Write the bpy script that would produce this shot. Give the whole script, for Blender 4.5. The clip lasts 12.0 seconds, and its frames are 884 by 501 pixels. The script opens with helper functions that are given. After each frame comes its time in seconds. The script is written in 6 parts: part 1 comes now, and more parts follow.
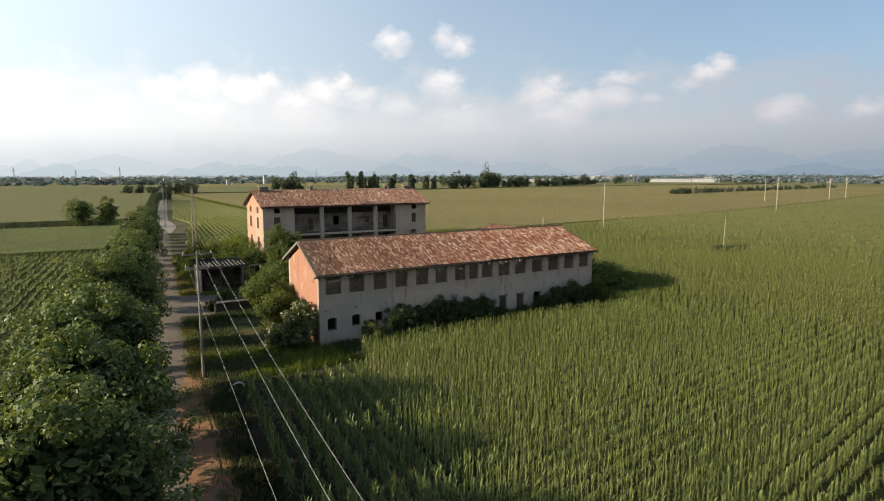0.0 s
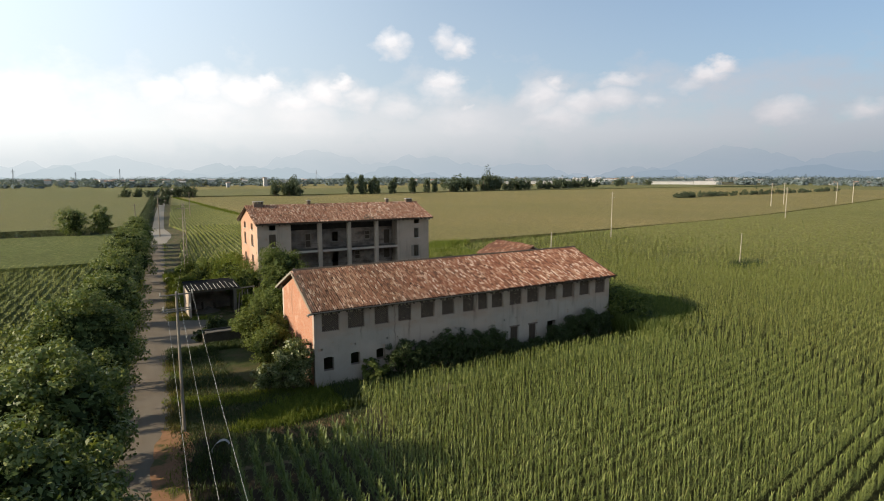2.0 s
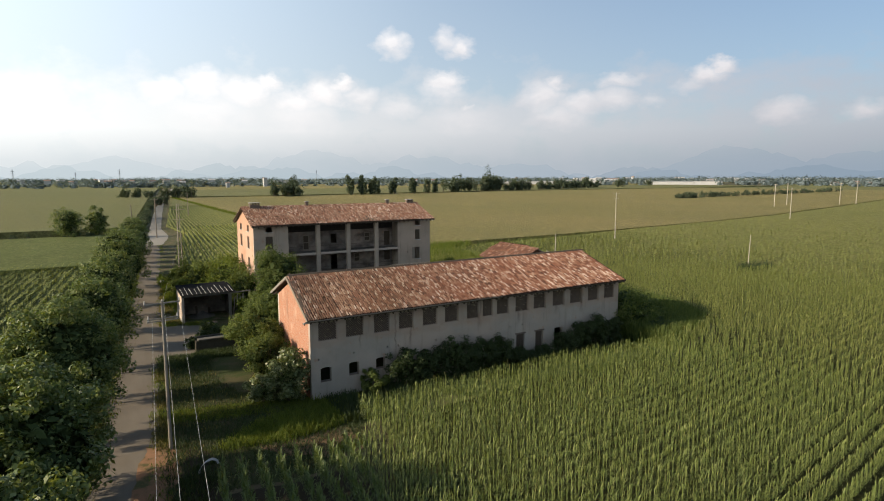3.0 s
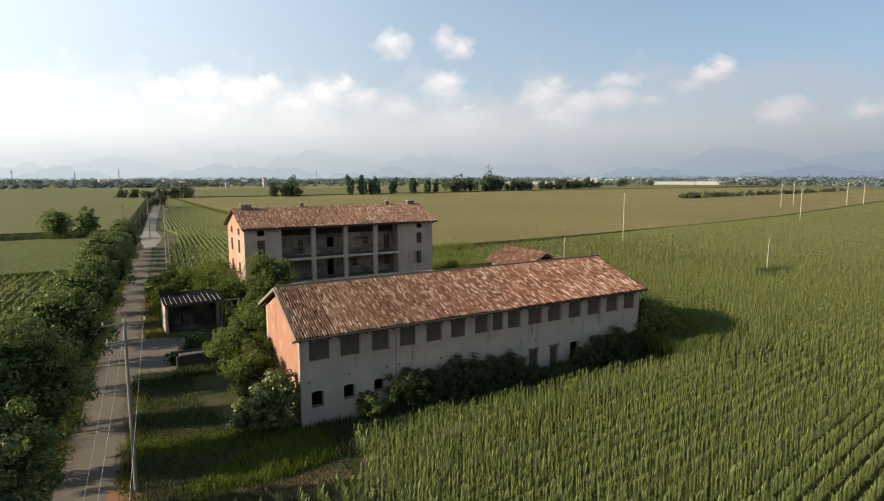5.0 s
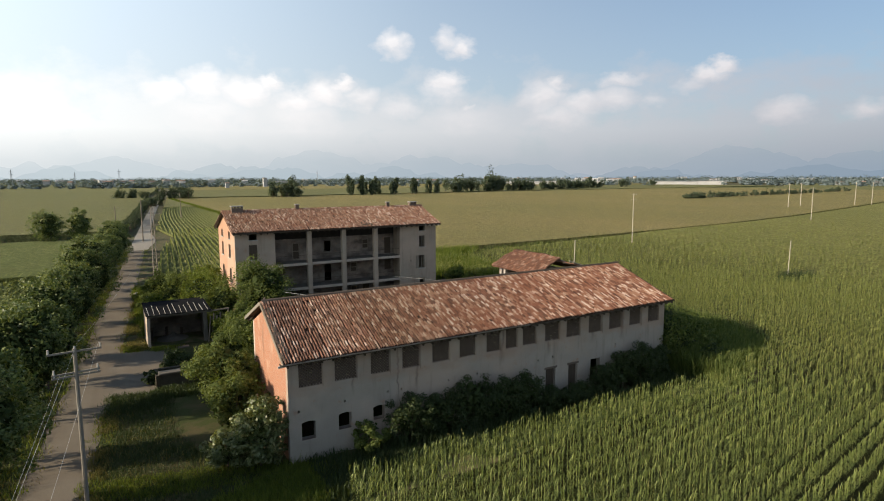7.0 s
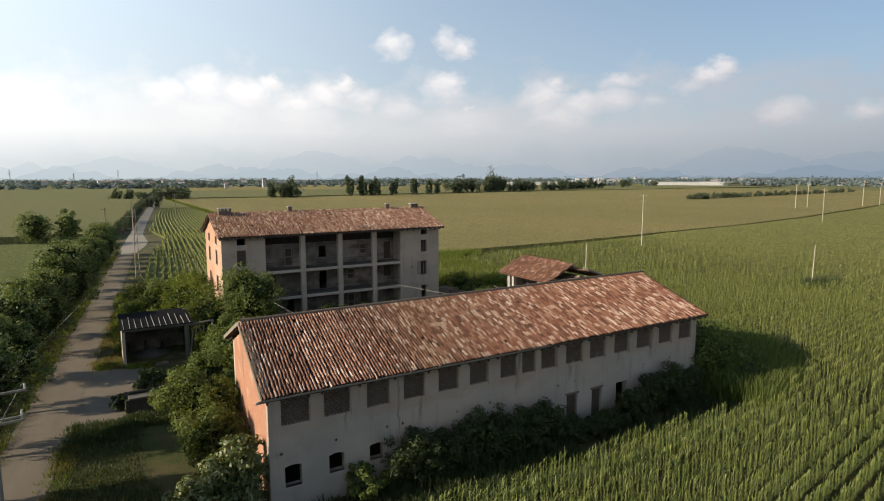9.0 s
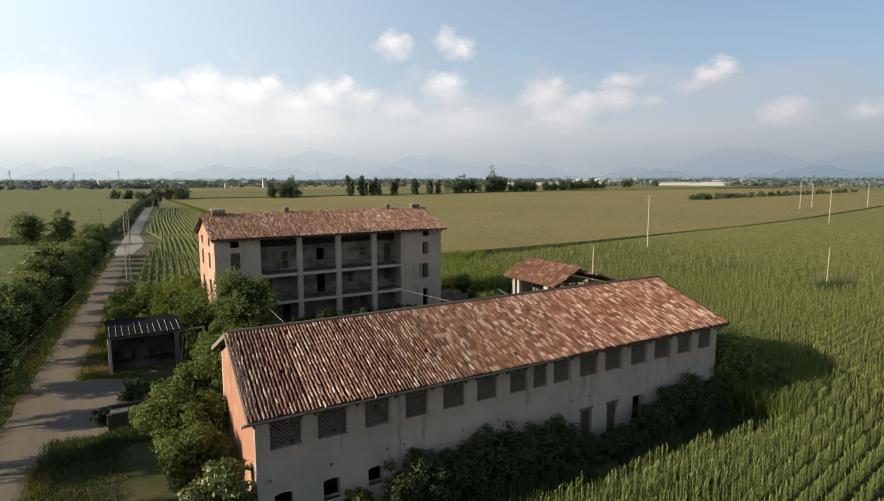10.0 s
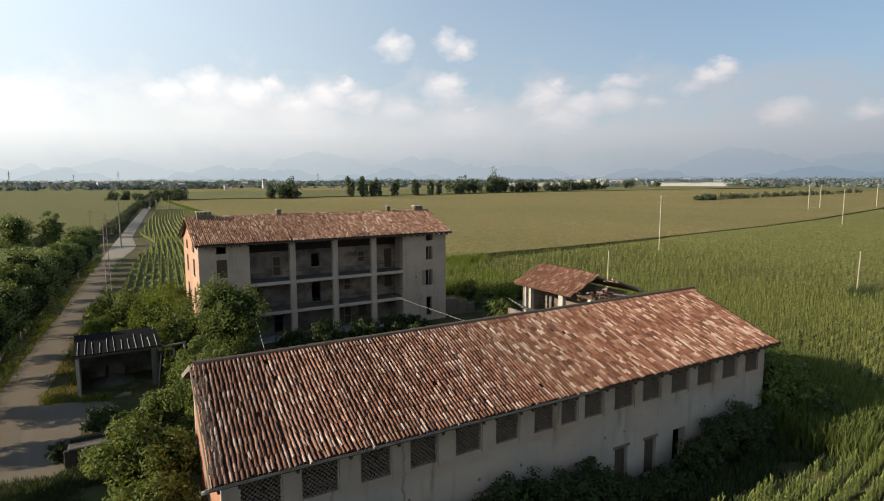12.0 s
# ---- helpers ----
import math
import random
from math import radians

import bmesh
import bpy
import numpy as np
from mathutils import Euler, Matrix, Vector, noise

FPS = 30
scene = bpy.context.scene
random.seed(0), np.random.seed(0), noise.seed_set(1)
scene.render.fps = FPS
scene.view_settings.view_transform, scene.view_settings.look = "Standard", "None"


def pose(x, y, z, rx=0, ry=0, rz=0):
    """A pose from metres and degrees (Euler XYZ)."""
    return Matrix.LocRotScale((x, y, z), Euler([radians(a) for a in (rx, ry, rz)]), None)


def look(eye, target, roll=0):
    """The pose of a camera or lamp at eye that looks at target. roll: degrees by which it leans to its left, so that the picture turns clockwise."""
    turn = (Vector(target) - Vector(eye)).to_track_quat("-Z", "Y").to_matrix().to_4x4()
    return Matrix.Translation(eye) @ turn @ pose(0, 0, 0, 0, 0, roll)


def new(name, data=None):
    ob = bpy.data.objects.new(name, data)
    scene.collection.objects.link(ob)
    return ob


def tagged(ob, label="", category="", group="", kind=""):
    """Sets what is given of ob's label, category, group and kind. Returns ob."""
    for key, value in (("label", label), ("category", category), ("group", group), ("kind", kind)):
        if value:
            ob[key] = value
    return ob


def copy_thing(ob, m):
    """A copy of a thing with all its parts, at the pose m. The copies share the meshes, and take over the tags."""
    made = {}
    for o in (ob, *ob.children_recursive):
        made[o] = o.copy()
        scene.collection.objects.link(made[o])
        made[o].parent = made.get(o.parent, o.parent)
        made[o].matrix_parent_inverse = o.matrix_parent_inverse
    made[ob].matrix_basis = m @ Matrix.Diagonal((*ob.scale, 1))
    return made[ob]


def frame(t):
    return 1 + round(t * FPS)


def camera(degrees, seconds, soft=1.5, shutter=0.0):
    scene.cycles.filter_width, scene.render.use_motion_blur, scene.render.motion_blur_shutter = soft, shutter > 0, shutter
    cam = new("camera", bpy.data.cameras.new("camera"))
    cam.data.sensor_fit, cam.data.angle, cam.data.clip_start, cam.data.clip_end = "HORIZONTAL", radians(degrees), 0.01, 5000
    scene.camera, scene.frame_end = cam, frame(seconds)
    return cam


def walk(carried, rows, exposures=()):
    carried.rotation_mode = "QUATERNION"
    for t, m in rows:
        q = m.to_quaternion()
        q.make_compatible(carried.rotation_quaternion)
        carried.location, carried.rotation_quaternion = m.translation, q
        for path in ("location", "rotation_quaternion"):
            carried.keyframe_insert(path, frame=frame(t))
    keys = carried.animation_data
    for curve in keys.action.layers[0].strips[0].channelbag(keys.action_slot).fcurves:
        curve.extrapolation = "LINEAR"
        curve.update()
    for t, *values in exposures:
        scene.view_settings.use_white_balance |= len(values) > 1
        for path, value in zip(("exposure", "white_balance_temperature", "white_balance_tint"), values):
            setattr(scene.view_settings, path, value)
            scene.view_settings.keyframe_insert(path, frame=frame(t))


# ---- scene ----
cam = camera(74.32, 12.0, soft=1.05)
PATH = [
    (0.0, (-14.924, -43.766, 13.827), (-4.692, -26.771, 11.285), -0.11),
    (0.5, (-14.473, -42.681, 14.638), (-4.239, -25.684, 12.112), -0.11),
    (1.0, (-13.982, -41.638, 15.381), (-3.748, -24.639, 12.868), -0.11),
    (1.5, (-13.511, -40.611, 15.543), (-3.278, -23.611, 13.040), -0.12),
    (2.0, (-13.045, -39.608, 15.576), (-2.820, -22.601, 13.078), -0.11),
    (2.5, (-12.566, -38.584, 15.572), (-2.343, -21.576, 13.077), -0.10),
    (3.0, (-12.058, -37.543, 15.597), (-1.838, -20.534, 13.105), -0.10),
    (5.0, (-9.988, -33.360, 15.578), (0.224, -16.345, 13.086), -0.11),
    (5.5, (-9.521, -32.348, 15.573), (0.686, -15.329, 13.084), -0.13),
    (6.0, (-9.017, -31.361, 15.570), (1.186, -14.341, 13.078), -0.14),
    (6.5, (-8.484, -30.307, 15.568), (1.710, -13.281, 13.076), -0.16),
    (7.0, (-7.998, -29.220, 15.563), (2.193, -12.192, 13.072), -0.16),
    (9.0, (-5.811, -24.754, 15.507), (4.383, -7.725, 13.036), -0.13),
    (9.5, (-5.248, -23.609, 15.478), (4.938, -6.576, 13.008), -0.12),
    (10.0, (-4.701, -22.472, 15.439), (5.478, -5.433, 12.977), -0.12),
    (10.5, (-4.165, -21.300, 15.400), (6.013, -4.259, 12.947), -0.13),
    (11.0, (-3.624, -20.177, 15.345), (6.546, -3.131, 12.900), -0.15),
    (11.5, (-3.064, -19.097, 15.350), (7.103, -2.047, 12.911), -0.17),
    (12.0, (-2.582, -18.014, 15.319), (7.584, -0.964, 12.884), -0.18),
]
walk(cam, [(t, look(eye, target, roll)) for t, eye, target, roll in PATH], exposures=((0.0, 0.62), (6.0, 0.60), (12.0, 0.53)))

# ---------------------------------------------------------------- world, sun, exposure
SUN_AZ = 12.0      # degrees from -x towards +y, where the sun stands
SUN_EL = 22.5
SKY = 0.093
sun_dir = Vector((-math.cos(radians(SUN_AZ)) * math.cos(radians(SUN_EL)), math.sin(radians(SUN_AZ)) * math.cos(radians(SUN_EL)), math.sin(radians(SUN_EL))))
sun = new("sun", bpy.data.lights.new("sun", "SUN"))
sun.data.energy, sun.data.angle, sun.data.color = 5.0, radians(0.6), (1.0, 0.855, 0.66)
sun.matrix_world = look(sun_dir * 300, (0, 0, 0))


class Nodes:
    """Short hand for building node trees."""

    def __init__(self, tree):
        self.tree = tree
        tree.nodes.clear()

    def add(self, kind):
        return self.tree.nodes.new(kind)

    def put(self, socket, value):
        if isinstance(value, bpy.types.NodeSocket):
            self.tree.links.new(value, socket)
        elif value is not None:
            if isinstance(value, (tuple, list)) and len(value) == 3 and socket.type == "RGBA":
                value = (*value, 1)
            socket.default_value = value

    def math(self, op, a, b=None, c=None, clamp=False):
        n = self.add("ShaderNodeMath")
        n.operation, n.use_clamp = op, clamp
        for s, v in zip(n.inputs, (a, b, c)):
            self.put(s, v)
        return n.outputs[0]

    def vec(self, op, a, b=None):
        n = self.add("ShaderNodeVectorMath")
        n.operation = op
        for s, v in zip(n.inputs, (a, b)):
            self.put(s, v)
        return n.outputs[1] if op in ("LENGTH", "DISTANCE", "DOT_PRODUCT") else n.outputs[0]

    def mix(self, fac, a, b, blend="MIX"):
        n = self.add("ShaderNodeMix")
        n.data_type, n.blend_type = "RGBA", blend
        self.put(n.inputs[0], fac), self.put(n.inputs[6], a), self.put(n.inputs[7], b)
        return n.outputs[2]

    def ramp(self, fac, *stops):
        n = self.add("ShaderNodeValToRGB")
        e = n.color_ramp.elements
        while len(e) < len(stops):
            e.new(0.5)
        for s, (p, c) in zip(e, stops):
            s.position, s.color = p, (c, c, c, 1) if isinstance(c, (int, float)) else (*c, 1)
        self.put(n.inputs[0], fac)
        return n.outputs[0]

    def noise(self, where, scale, detail=4.0, rough=0.55, out=0, dist=0.0):
        n = self.add("ShaderNodeTexNoise")
        self.put(n.inputs["Vector"], where)
        n.inputs["Scale"].default_value, n.inputs["Detail"].default_value = scale, detail
        n.inputs["Roughness"].default_value, n.inputs["Distortion"].default_value = rough, dist
        return n.outputs[out]

    def place(self, scale=(1, 1, 1), turn=0.0):
        """World place in metres, stretched."""
        g = self.add("ShaderNodeNewGeometry").outputs["Position"]
        m = self.add("ShaderNodeMapping")
        self.put(m.inputs[0], g)
        m.inputs["Scale"].default_value = scale
        m.inputs["Rotation"].default_value = (0, 0, radians(turn))
        return m.outputs[0]

    def chance(self):
        a = self.add("ShaderNodeNewGeometry").outputs["Random Per Island"]
        b = self.add("ShaderNodeObjectInfo").outputs["Random"]
        return self.math("FRACT", self.math("ADD", a, b))

    def bump(self, height, strength, distance=0.02):
        n = self.add("ShaderNodeBump")
        n.inputs["Strength"].default_value, n.inputs["Distance"].default_value = strength, distance
        self.put(n.inputs["Height"], height)
        return n.outputs[0]


def material(name, build, rough=0.9, metal=0.0, spec=0.08, trans=0.0):
    """build(n) gives colour, and optionally roughness and normal."""
    m = bpy.data.materials.new(name)
    m.use_nodes = True
    n = Nodes(m.node_tree)
    got = build(n)
    got = got if isinstance(got, tuple) and len(got) == 3 and not isinstance(got[0], (int, float)) else (got, None, None)
    colour, r, normal = got
    p = n.add("ShaderNodeBsdfPrincipled")
    n.put(p.inputs["Base Color"], colour)
    n.put(p.inputs["Roughness"], rough if r is None else r)
    p.inputs["Metallic"].default_value, p.inputs["Specular IOR Level"].default_value = metal, spec
    if normal is not None:
        n.put(p.inputs["Normal"], normal)
    out = n.add("ShaderNodeOutputMaterial")
    shader = p.outputs[0]
    if trans:
        t = n.add("ShaderNodeBsdfTranslucent")
        n.put(t.inputs["Color"], n.mix(1.0, colour, (1.6, 1.5, 0.6), "MULTIPLY"))
        s = n.add("ShaderNodeMixShader")
        s.inputs[0].default_value = trans
        n.put(s.inputs[1], shader), n.put(s.inputs[2], t.outputs[0])
        shader = s.outputs[0]
    n.put(out.inputs[0], shader)
    return m


# the sky: daylight with haze over the plain and fair-weather clouds
world = bpy.data.worlds.new("sky")
scene.world = world
world.use_nodes = True
n = Nodes(world.node_tree)
sky = n.add("ShaderNodeTexSky")
sky.sky_type, sky.sun_disc = "NISHITA", False
sky.sun_elevation, sky.sun_rotation = radians(SUN_EL), math.atan2(sun_dir.x, sun_dir.y)
sky.air_density, sky.dust_density, sky.ozone_density = 1.0, 0.8, 1.5
way = n.add("ShaderNodeTexCoord").outputs["Generated"]
sep = n.add("ShaderNodeSeparateXYZ")
n.put(sep.inputs[0], way)
azim = n.math("ARCTAN2", sep.outputs[0], sep.outputs[1])
elev = n.math("ARCSINE", sep.outputs[2])
flat = n.add("ShaderNodeCombineXYZ")
n.put(flat.inputs[0], azim), n.put(flat.inputs[1], n.math("MULTIPLY", elev, 1.5))
warp = n.noise(flat.outputs[0], 11.0, 5.0, 0.58)
swirl = n.add("ShaderNodeTexNoise")
n.put(swirl.inputs["Vector"], flat.outputs[0])
swirl.inputs["Scale"].default_value, swirl.inputs["Detail"].default_value, swirl.inputs["Roughness"].default_value = 26.0, 5.0, 0.55
push = n.add("ShaderNodeSeparateColor")
n.put(push.inputs[0], swirl.outputs["Color"])
az_w = n.math("ADD", azim, n.math("MULTIPLY", n.math("SUBTRACT", push.outputs[0], 0.5), 0.055))
el_w = n.math("ADD", elev, n.math("MULTIPLY", n.math("SUBTRACT", push.outputs[1], 0.5), 0.040))
# cloud puffs: azimuth and elevation in degrees, half width, half height, strength
PUFFS = [(26.3, 12.3, 1.75, 1.45, 0.95), (31.4, 12.7, 1.6, 1.3, 0.80), (32.7, 12.0, 1.5, 1.2, 0.9), (31.2, 8.8, 2.0, 1.0, 1.0), (31.0, 8.0, 2.6, 1.2, 0.55),
         (56.0, 9.5, 1.5, 0.9, 1.1), (54.8, 8.7, 1.8, 1.0, 1.0), (53.4, 7.9, 1.6, 0.8, 0.5),
         (6.2, 7.6, 2.3, 1.3, 0.80), (9.4, 8.1, 2.4, 1.5, 0.9), (12.8, 7.6, 2.6, 1.5, 1.0), (14.7, 8.5, 1.4, 1.0, 1.05), (17.3, 7.1, 2.6, 1.3, 0.85), (20.0, 7.8, 2.2, 1.4, 1.0), (21.6, 8.6, 1.3, 0.8, 1.1), (23.3, 7.3, 1.8, 1.1, 0.7),
         (40.6, 7.5, 2.4, 1.6, 0.75), (41.6, 8.6, 1.2, 0.8, 0.85), (44.2, 6.8, 2.8, 1.4, 0.66), (47.6, 8.8, 2.2, 0.7, 0.75), (46.8, 7.2, 2.6, 1.3, 0.66), (50.2, 6.8, 1.5, 0.7, 0.42), (42.0, 5.6, 3.6, 1.3, 0.55),
         (10.0, 5.9, 5.0, 2.2, 0.5), (17.5, 5.6, 4.8, 2.2, 0.5), (27.0, 6.6, 2.2, 1.2, 0.5), (33.6, 6.6, 1.0, 0.5, 0.5), (33.0, 5.4, 4.6, 1.7, 0.4),
         (60.8, 5.5, 2.4, 1.2, 0.6), (66.8, 5.3, 2.0, 1.0, 0.55), (-5.0, 6.4, 4.0, 1.6, 0.6)]
cover, crest = None, None
for a, e, w, h, s in PUFFS:
    dx = n.math("DIVIDE", n.math("SUBTRACT", az_w, radians(a)), radians(w) * 1.02)
    dy = n.math("DIVIDE", n.math("SUBTRACT", el_w, radians(e)), radians(h) * 1.02)
    d = n.math("SQRT", n.math("ADD", n.math("MULTIPLY", dx, dx), n.math("MULTIPLY", dy, dy)))
    one = n.math("MULTIPLY", n.math("SUBTRACT", 1.2, d, clamp=True), s)
    # the crown of each puff catches the light
    top = n.math("MULTIPLY", one, n.math("ADD", 0.5, n.math("MULTIPLY", dy, 0.75), clamp=True))
    cover = one if cover is None else n.math("MAXIMUM", cover, one)
    crest = top if crest is None else n.math("MAXIMUM", crest, top)
cover = n.ramp(n.math("MULTIPLY", cover, n.math("ADD", 0.35, n.math("MULTIPLY", warp, 1.3))), (0.10, 0.0), (0.40, 0.5), (0.80, 1.0))
lit = n.math("ADD", 0.30, n.math("MULTIPLY", crest, 1.15), clamp=True)
# a broken layer low over the hills, and haze; all brighter towards the sun
sunward = n.vec("DOT_PRODUCT", way, tuple(sun_dir))
shine = n.ramp(n.math("ADD", n.math("MULTIPLY", sunward, 0.5), 0.5), (0.12, 0.0), (0.42, 0.42), (0.72, 1.0))
low = n.ramp(n.math("ADD", n.math("MULTIPLY", elev, 5.0), n.math("MULTIPLY", n.math("SUBTRACT", warp, 0.5), 1.1)), (0.05, 0.35), (0.28, 0.9), (0.5, 0.85), (0.86, 0.0))
haze = n.ramp(n.math("MULTIPLY", elev, 3.0), (0.0, 1.0), (0.3, 0.6), (1.0, 0.0))
day = n.mix(1.0, sky.outputs[0], (SKY * 0.98, SKY * 1.02, SKY * 1.06), "MULTIPLY")
rim = n.ramp(n.math("MULTIPLY", elev, 2.0 / math.pi), (0.20, 1.0), (0.36, 0.45), (0.70, 0.06))
day = n.mix(n.math("MULTIPLY", n.math("MULTIPLY", n.math("POWER", shine, 1.4), 0.84), rim), day, (0.80, 0.94, 1.05))
day = n.mix(n.math("MULTIPLY", haze, 0.85), day, n.mix(shine, (0.235, 0.285, 0.36), (0.80, 0.82, 0.80)))
day = n.mix(n.math("MULTIPLY", low, 0.72), day, n.mix(shine, (0.365, 0.36, 0.405), (1.0, 0.98, 0.94)))
puff = n.mix(lit, n.mix(shine, (0.44, 0.42, 0.45), (0.90, 0.885, 0.87)), n.mix(shine, (0.63, 0.595, 0.605), (1.08, 1.05, 1.02)))
day = n.mix(n.math("MULTIPLY", cover, 0.82), day, puff)
veil = n.ramp(n.math("MULTIPLY", elev, 10.0), (0.0, 1.0), (0.25, 0.85), (0.75, 0.0))
day = n.mix(n.math("MULTIPLY", veil, 0.8), day, n.mix(shine, (0.26, 0.305, 0.36), (0.54, 0.585, 0.605)))
bg = n.add("ShaderNodeBackground")
n.put(bg.inputs[0], day)
bg.inputs[1].default_value = 0.85
n.put(n.add("ShaderNodeOutputWorld").inputs[0], bg.outputs[0])

# ---------------------------------------------------------------- materials


def soil_build(n):
    a = n.noise(n.place(), 0.35, 6)
    b = n.noise(n.place(), 9.0, 5)
    c = n.mix(a, (0.12, 0.085, 0.05), (0.20, 0.15, 0.095))
    g = n.ramp(n.noise(n.place(), 0.9, 5), (0.40, 0.0), (0.56, 1.0))
    c = n.mix(g, c, (0.07, 0.085, 0.03))
    return n.mix(n.math("MULTIPLY", b, 0.5), c, (0.07, 0.06, 0.035)), None, n.bump(b, 0.6, 0.06)


def lawn_build(n):
    a = n.noise(n.place(), 0.4, 5)
    b = n.noise(n.place(), 14.0, 5)
    c = n.mix(a, (0.034, 0.046, 0.015), (0.078, 0.090, 0.028))
    bare = n.ramp(n.noise(n.place(), 0.45, 7, 0.65), (0.44, 0.0), (0.60, 0.85))
    c = n.mix(bare, c, (0.115, 0.085, 0.048))
    return n.mix(n.math("MULTIPLY", b, 0.6), c, (0.04, 0.05, 0.018)), None, n.bump(b, 0.8, 0.06)


def dirt_build(n):
    a = n.noise(n.place(), 0.5, 6, 0.65)
    b = n.noise(n.place(), 11.0, 6, 0.7)
    c = n.mix(a, (0.155, 0.092, 0.05), (0.25, 0.155, 0.085))
    g = n.ramp(n.noise(n.place(), 0.8, 6), (0.5, 0.0), (0.62, 1.0))
    c = n.mix(g, c, (0.09, 0.095, 0.04))
    return n.mix(n.math("MULTIPLY", b, 0.45), c, (0.11, 0.08, 0.05)), None, n.bump(b, 0.7, 0.05)


def ochre_build(n):
    a = n.noise(n.place(), 0.6, 6, 0.65)
    b = n.noise(n.place(), 9.0, 6, 0.7)
    c = n.mix(a, (0.22, 0.115, 0.06), (0.37, 0.205, 0.115))
    g = n.ramp(n.noise(n.place(), 0.7, 6), (0.50, 0.0), (0.60, 1.0))
    c = n.mix(g, c, (0.085, 0.09, 0.035))
    return n.mix(n.math("MULTIPLY", b, 0.4), c, (0.13, 0.085, 0.05)), None, n.bump(b, 0.7, 0.05)


def track_build(n):
    a = n.noise(n.place((1, 0.12, 1), 5.4), 1.3, 5, 0.6)
    b = n.noise(n.place(), 7.0, 6, 0.7)
    s = n.noise(n.place(), 0.25, 5)
    c = n.mix(a, (0.125, 0.108, 0.084), (0.215, 0.186, 0.146))
    c = n.mix(n.ramp(s, (0.42, 0.0), (0.62, 0.7)), c, (0.150, 0.122, 0.088))
    return n.mix(n.math("MULTIPLY", b, 0.4), c, (0.13, 0.11, 0.085)), None, n.bump(b, 0.5, 0.03)


def pale_road_build(n):
    b = n.noise(n.place(), 2.0, 6, 0.6)
    return n.mix(b, (0.225, 0.205, 0.168), (0.30, 0.272, 0.225))


def plaster_build(n, dark=(0.285, 0.242, 0.198), light=(0.51, 0.448, 0.37)):
    p = n.place()
    a = n.noise(p, 0.45, 7, 0.62)
    streak = n.noise(n.place((1.0, 1.0, 0.10)), 1.6, 6, 0.7)
    fine = n.noise(p, 12.0, 6, 0.65)
    c = n.mix(a, dark, light)
    c = n.mix(n.ramp(n.noise(p, 0.22, 5, 0.6), (0.46, 0.0), (0.62, 0.6)), c, (0.46, 0.35, 0.27))
    c = n.mix(n.ramp(streak, (0.54, 0.0), (0.74, 0.55)), c, (0.16, 0.125, 0.10))
    spots = n.ramp(n.noise(p, 1.1, 7, 0.7), (0.60, 0.0), (0.66, 1.0))
    c = n.mix(n.math("MULTIPLY", spots, 0.55), c, (0.36, 0.20, 0.13))
    return n.mix(n.math("MULTIPLY", fine, 0.3), c, dark), None, n.bump(n.math("ADD", fine, n.math("MULTIPLY", spots, -1.0)), 0.5, 0.02)


def bare_brick_build(n):
    t = n.add("ShaderNodeTexBrick")
    sp = n.add("ShaderNodeSeparateXYZ")
    n.put(sp.inputs[0], n.place())
    v = n.add("ShaderNodeCombineXYZ")
    n.put(v.inputs[0], n.math("ADD", sp.outputs[0], sp.outputs[1])), n.put(v.inputs[1], sp.outputs[2])
    n.put(t.inputs["Vector"], v.outputs[0])
    t.inputs["Scale"].default_value = 1.0
    t.inputs["Brick Width"].default_value, t.inputs["Row Height"].default_value, t.inputs["Mortar Size"].default_value = 0.26, 0.07, 0.009
    n.put(t.inputs["Color1"], (0.30, 0.125, 0.075)), n.put(t.inputs["Color2"], (0.39, 0.185, 0.115)), n.put(t.inputs["Mortar"], (0.34, 0.255, 0.195))
    a = n.noise(n.place(), 0.7, 6, 0.65)
    c = n.mix(n.math("MULTIPLY", a, 0.6), t.outputs[0], (0.34, 0.165, 0.10))
    patch = n.ramp(n.noise(n.place((1, 1, 0.6)), 0.5, 7, 0.65), (0.56, 0.0), (0.63, 0.7))
    c = n.mix(patch, c, (0.43, 0.28, 0.20))
    c = n.mix(n.ramp(n.noise(n.place((1, 1, 0.25)), 1.2, 6, 0.7), (0.54, 0.0), (0.70, 0.7)), c, (0.17, 0.10, 0.07))
    return c, None, n.bump(t.outputs[1], -0.5, 0.012)


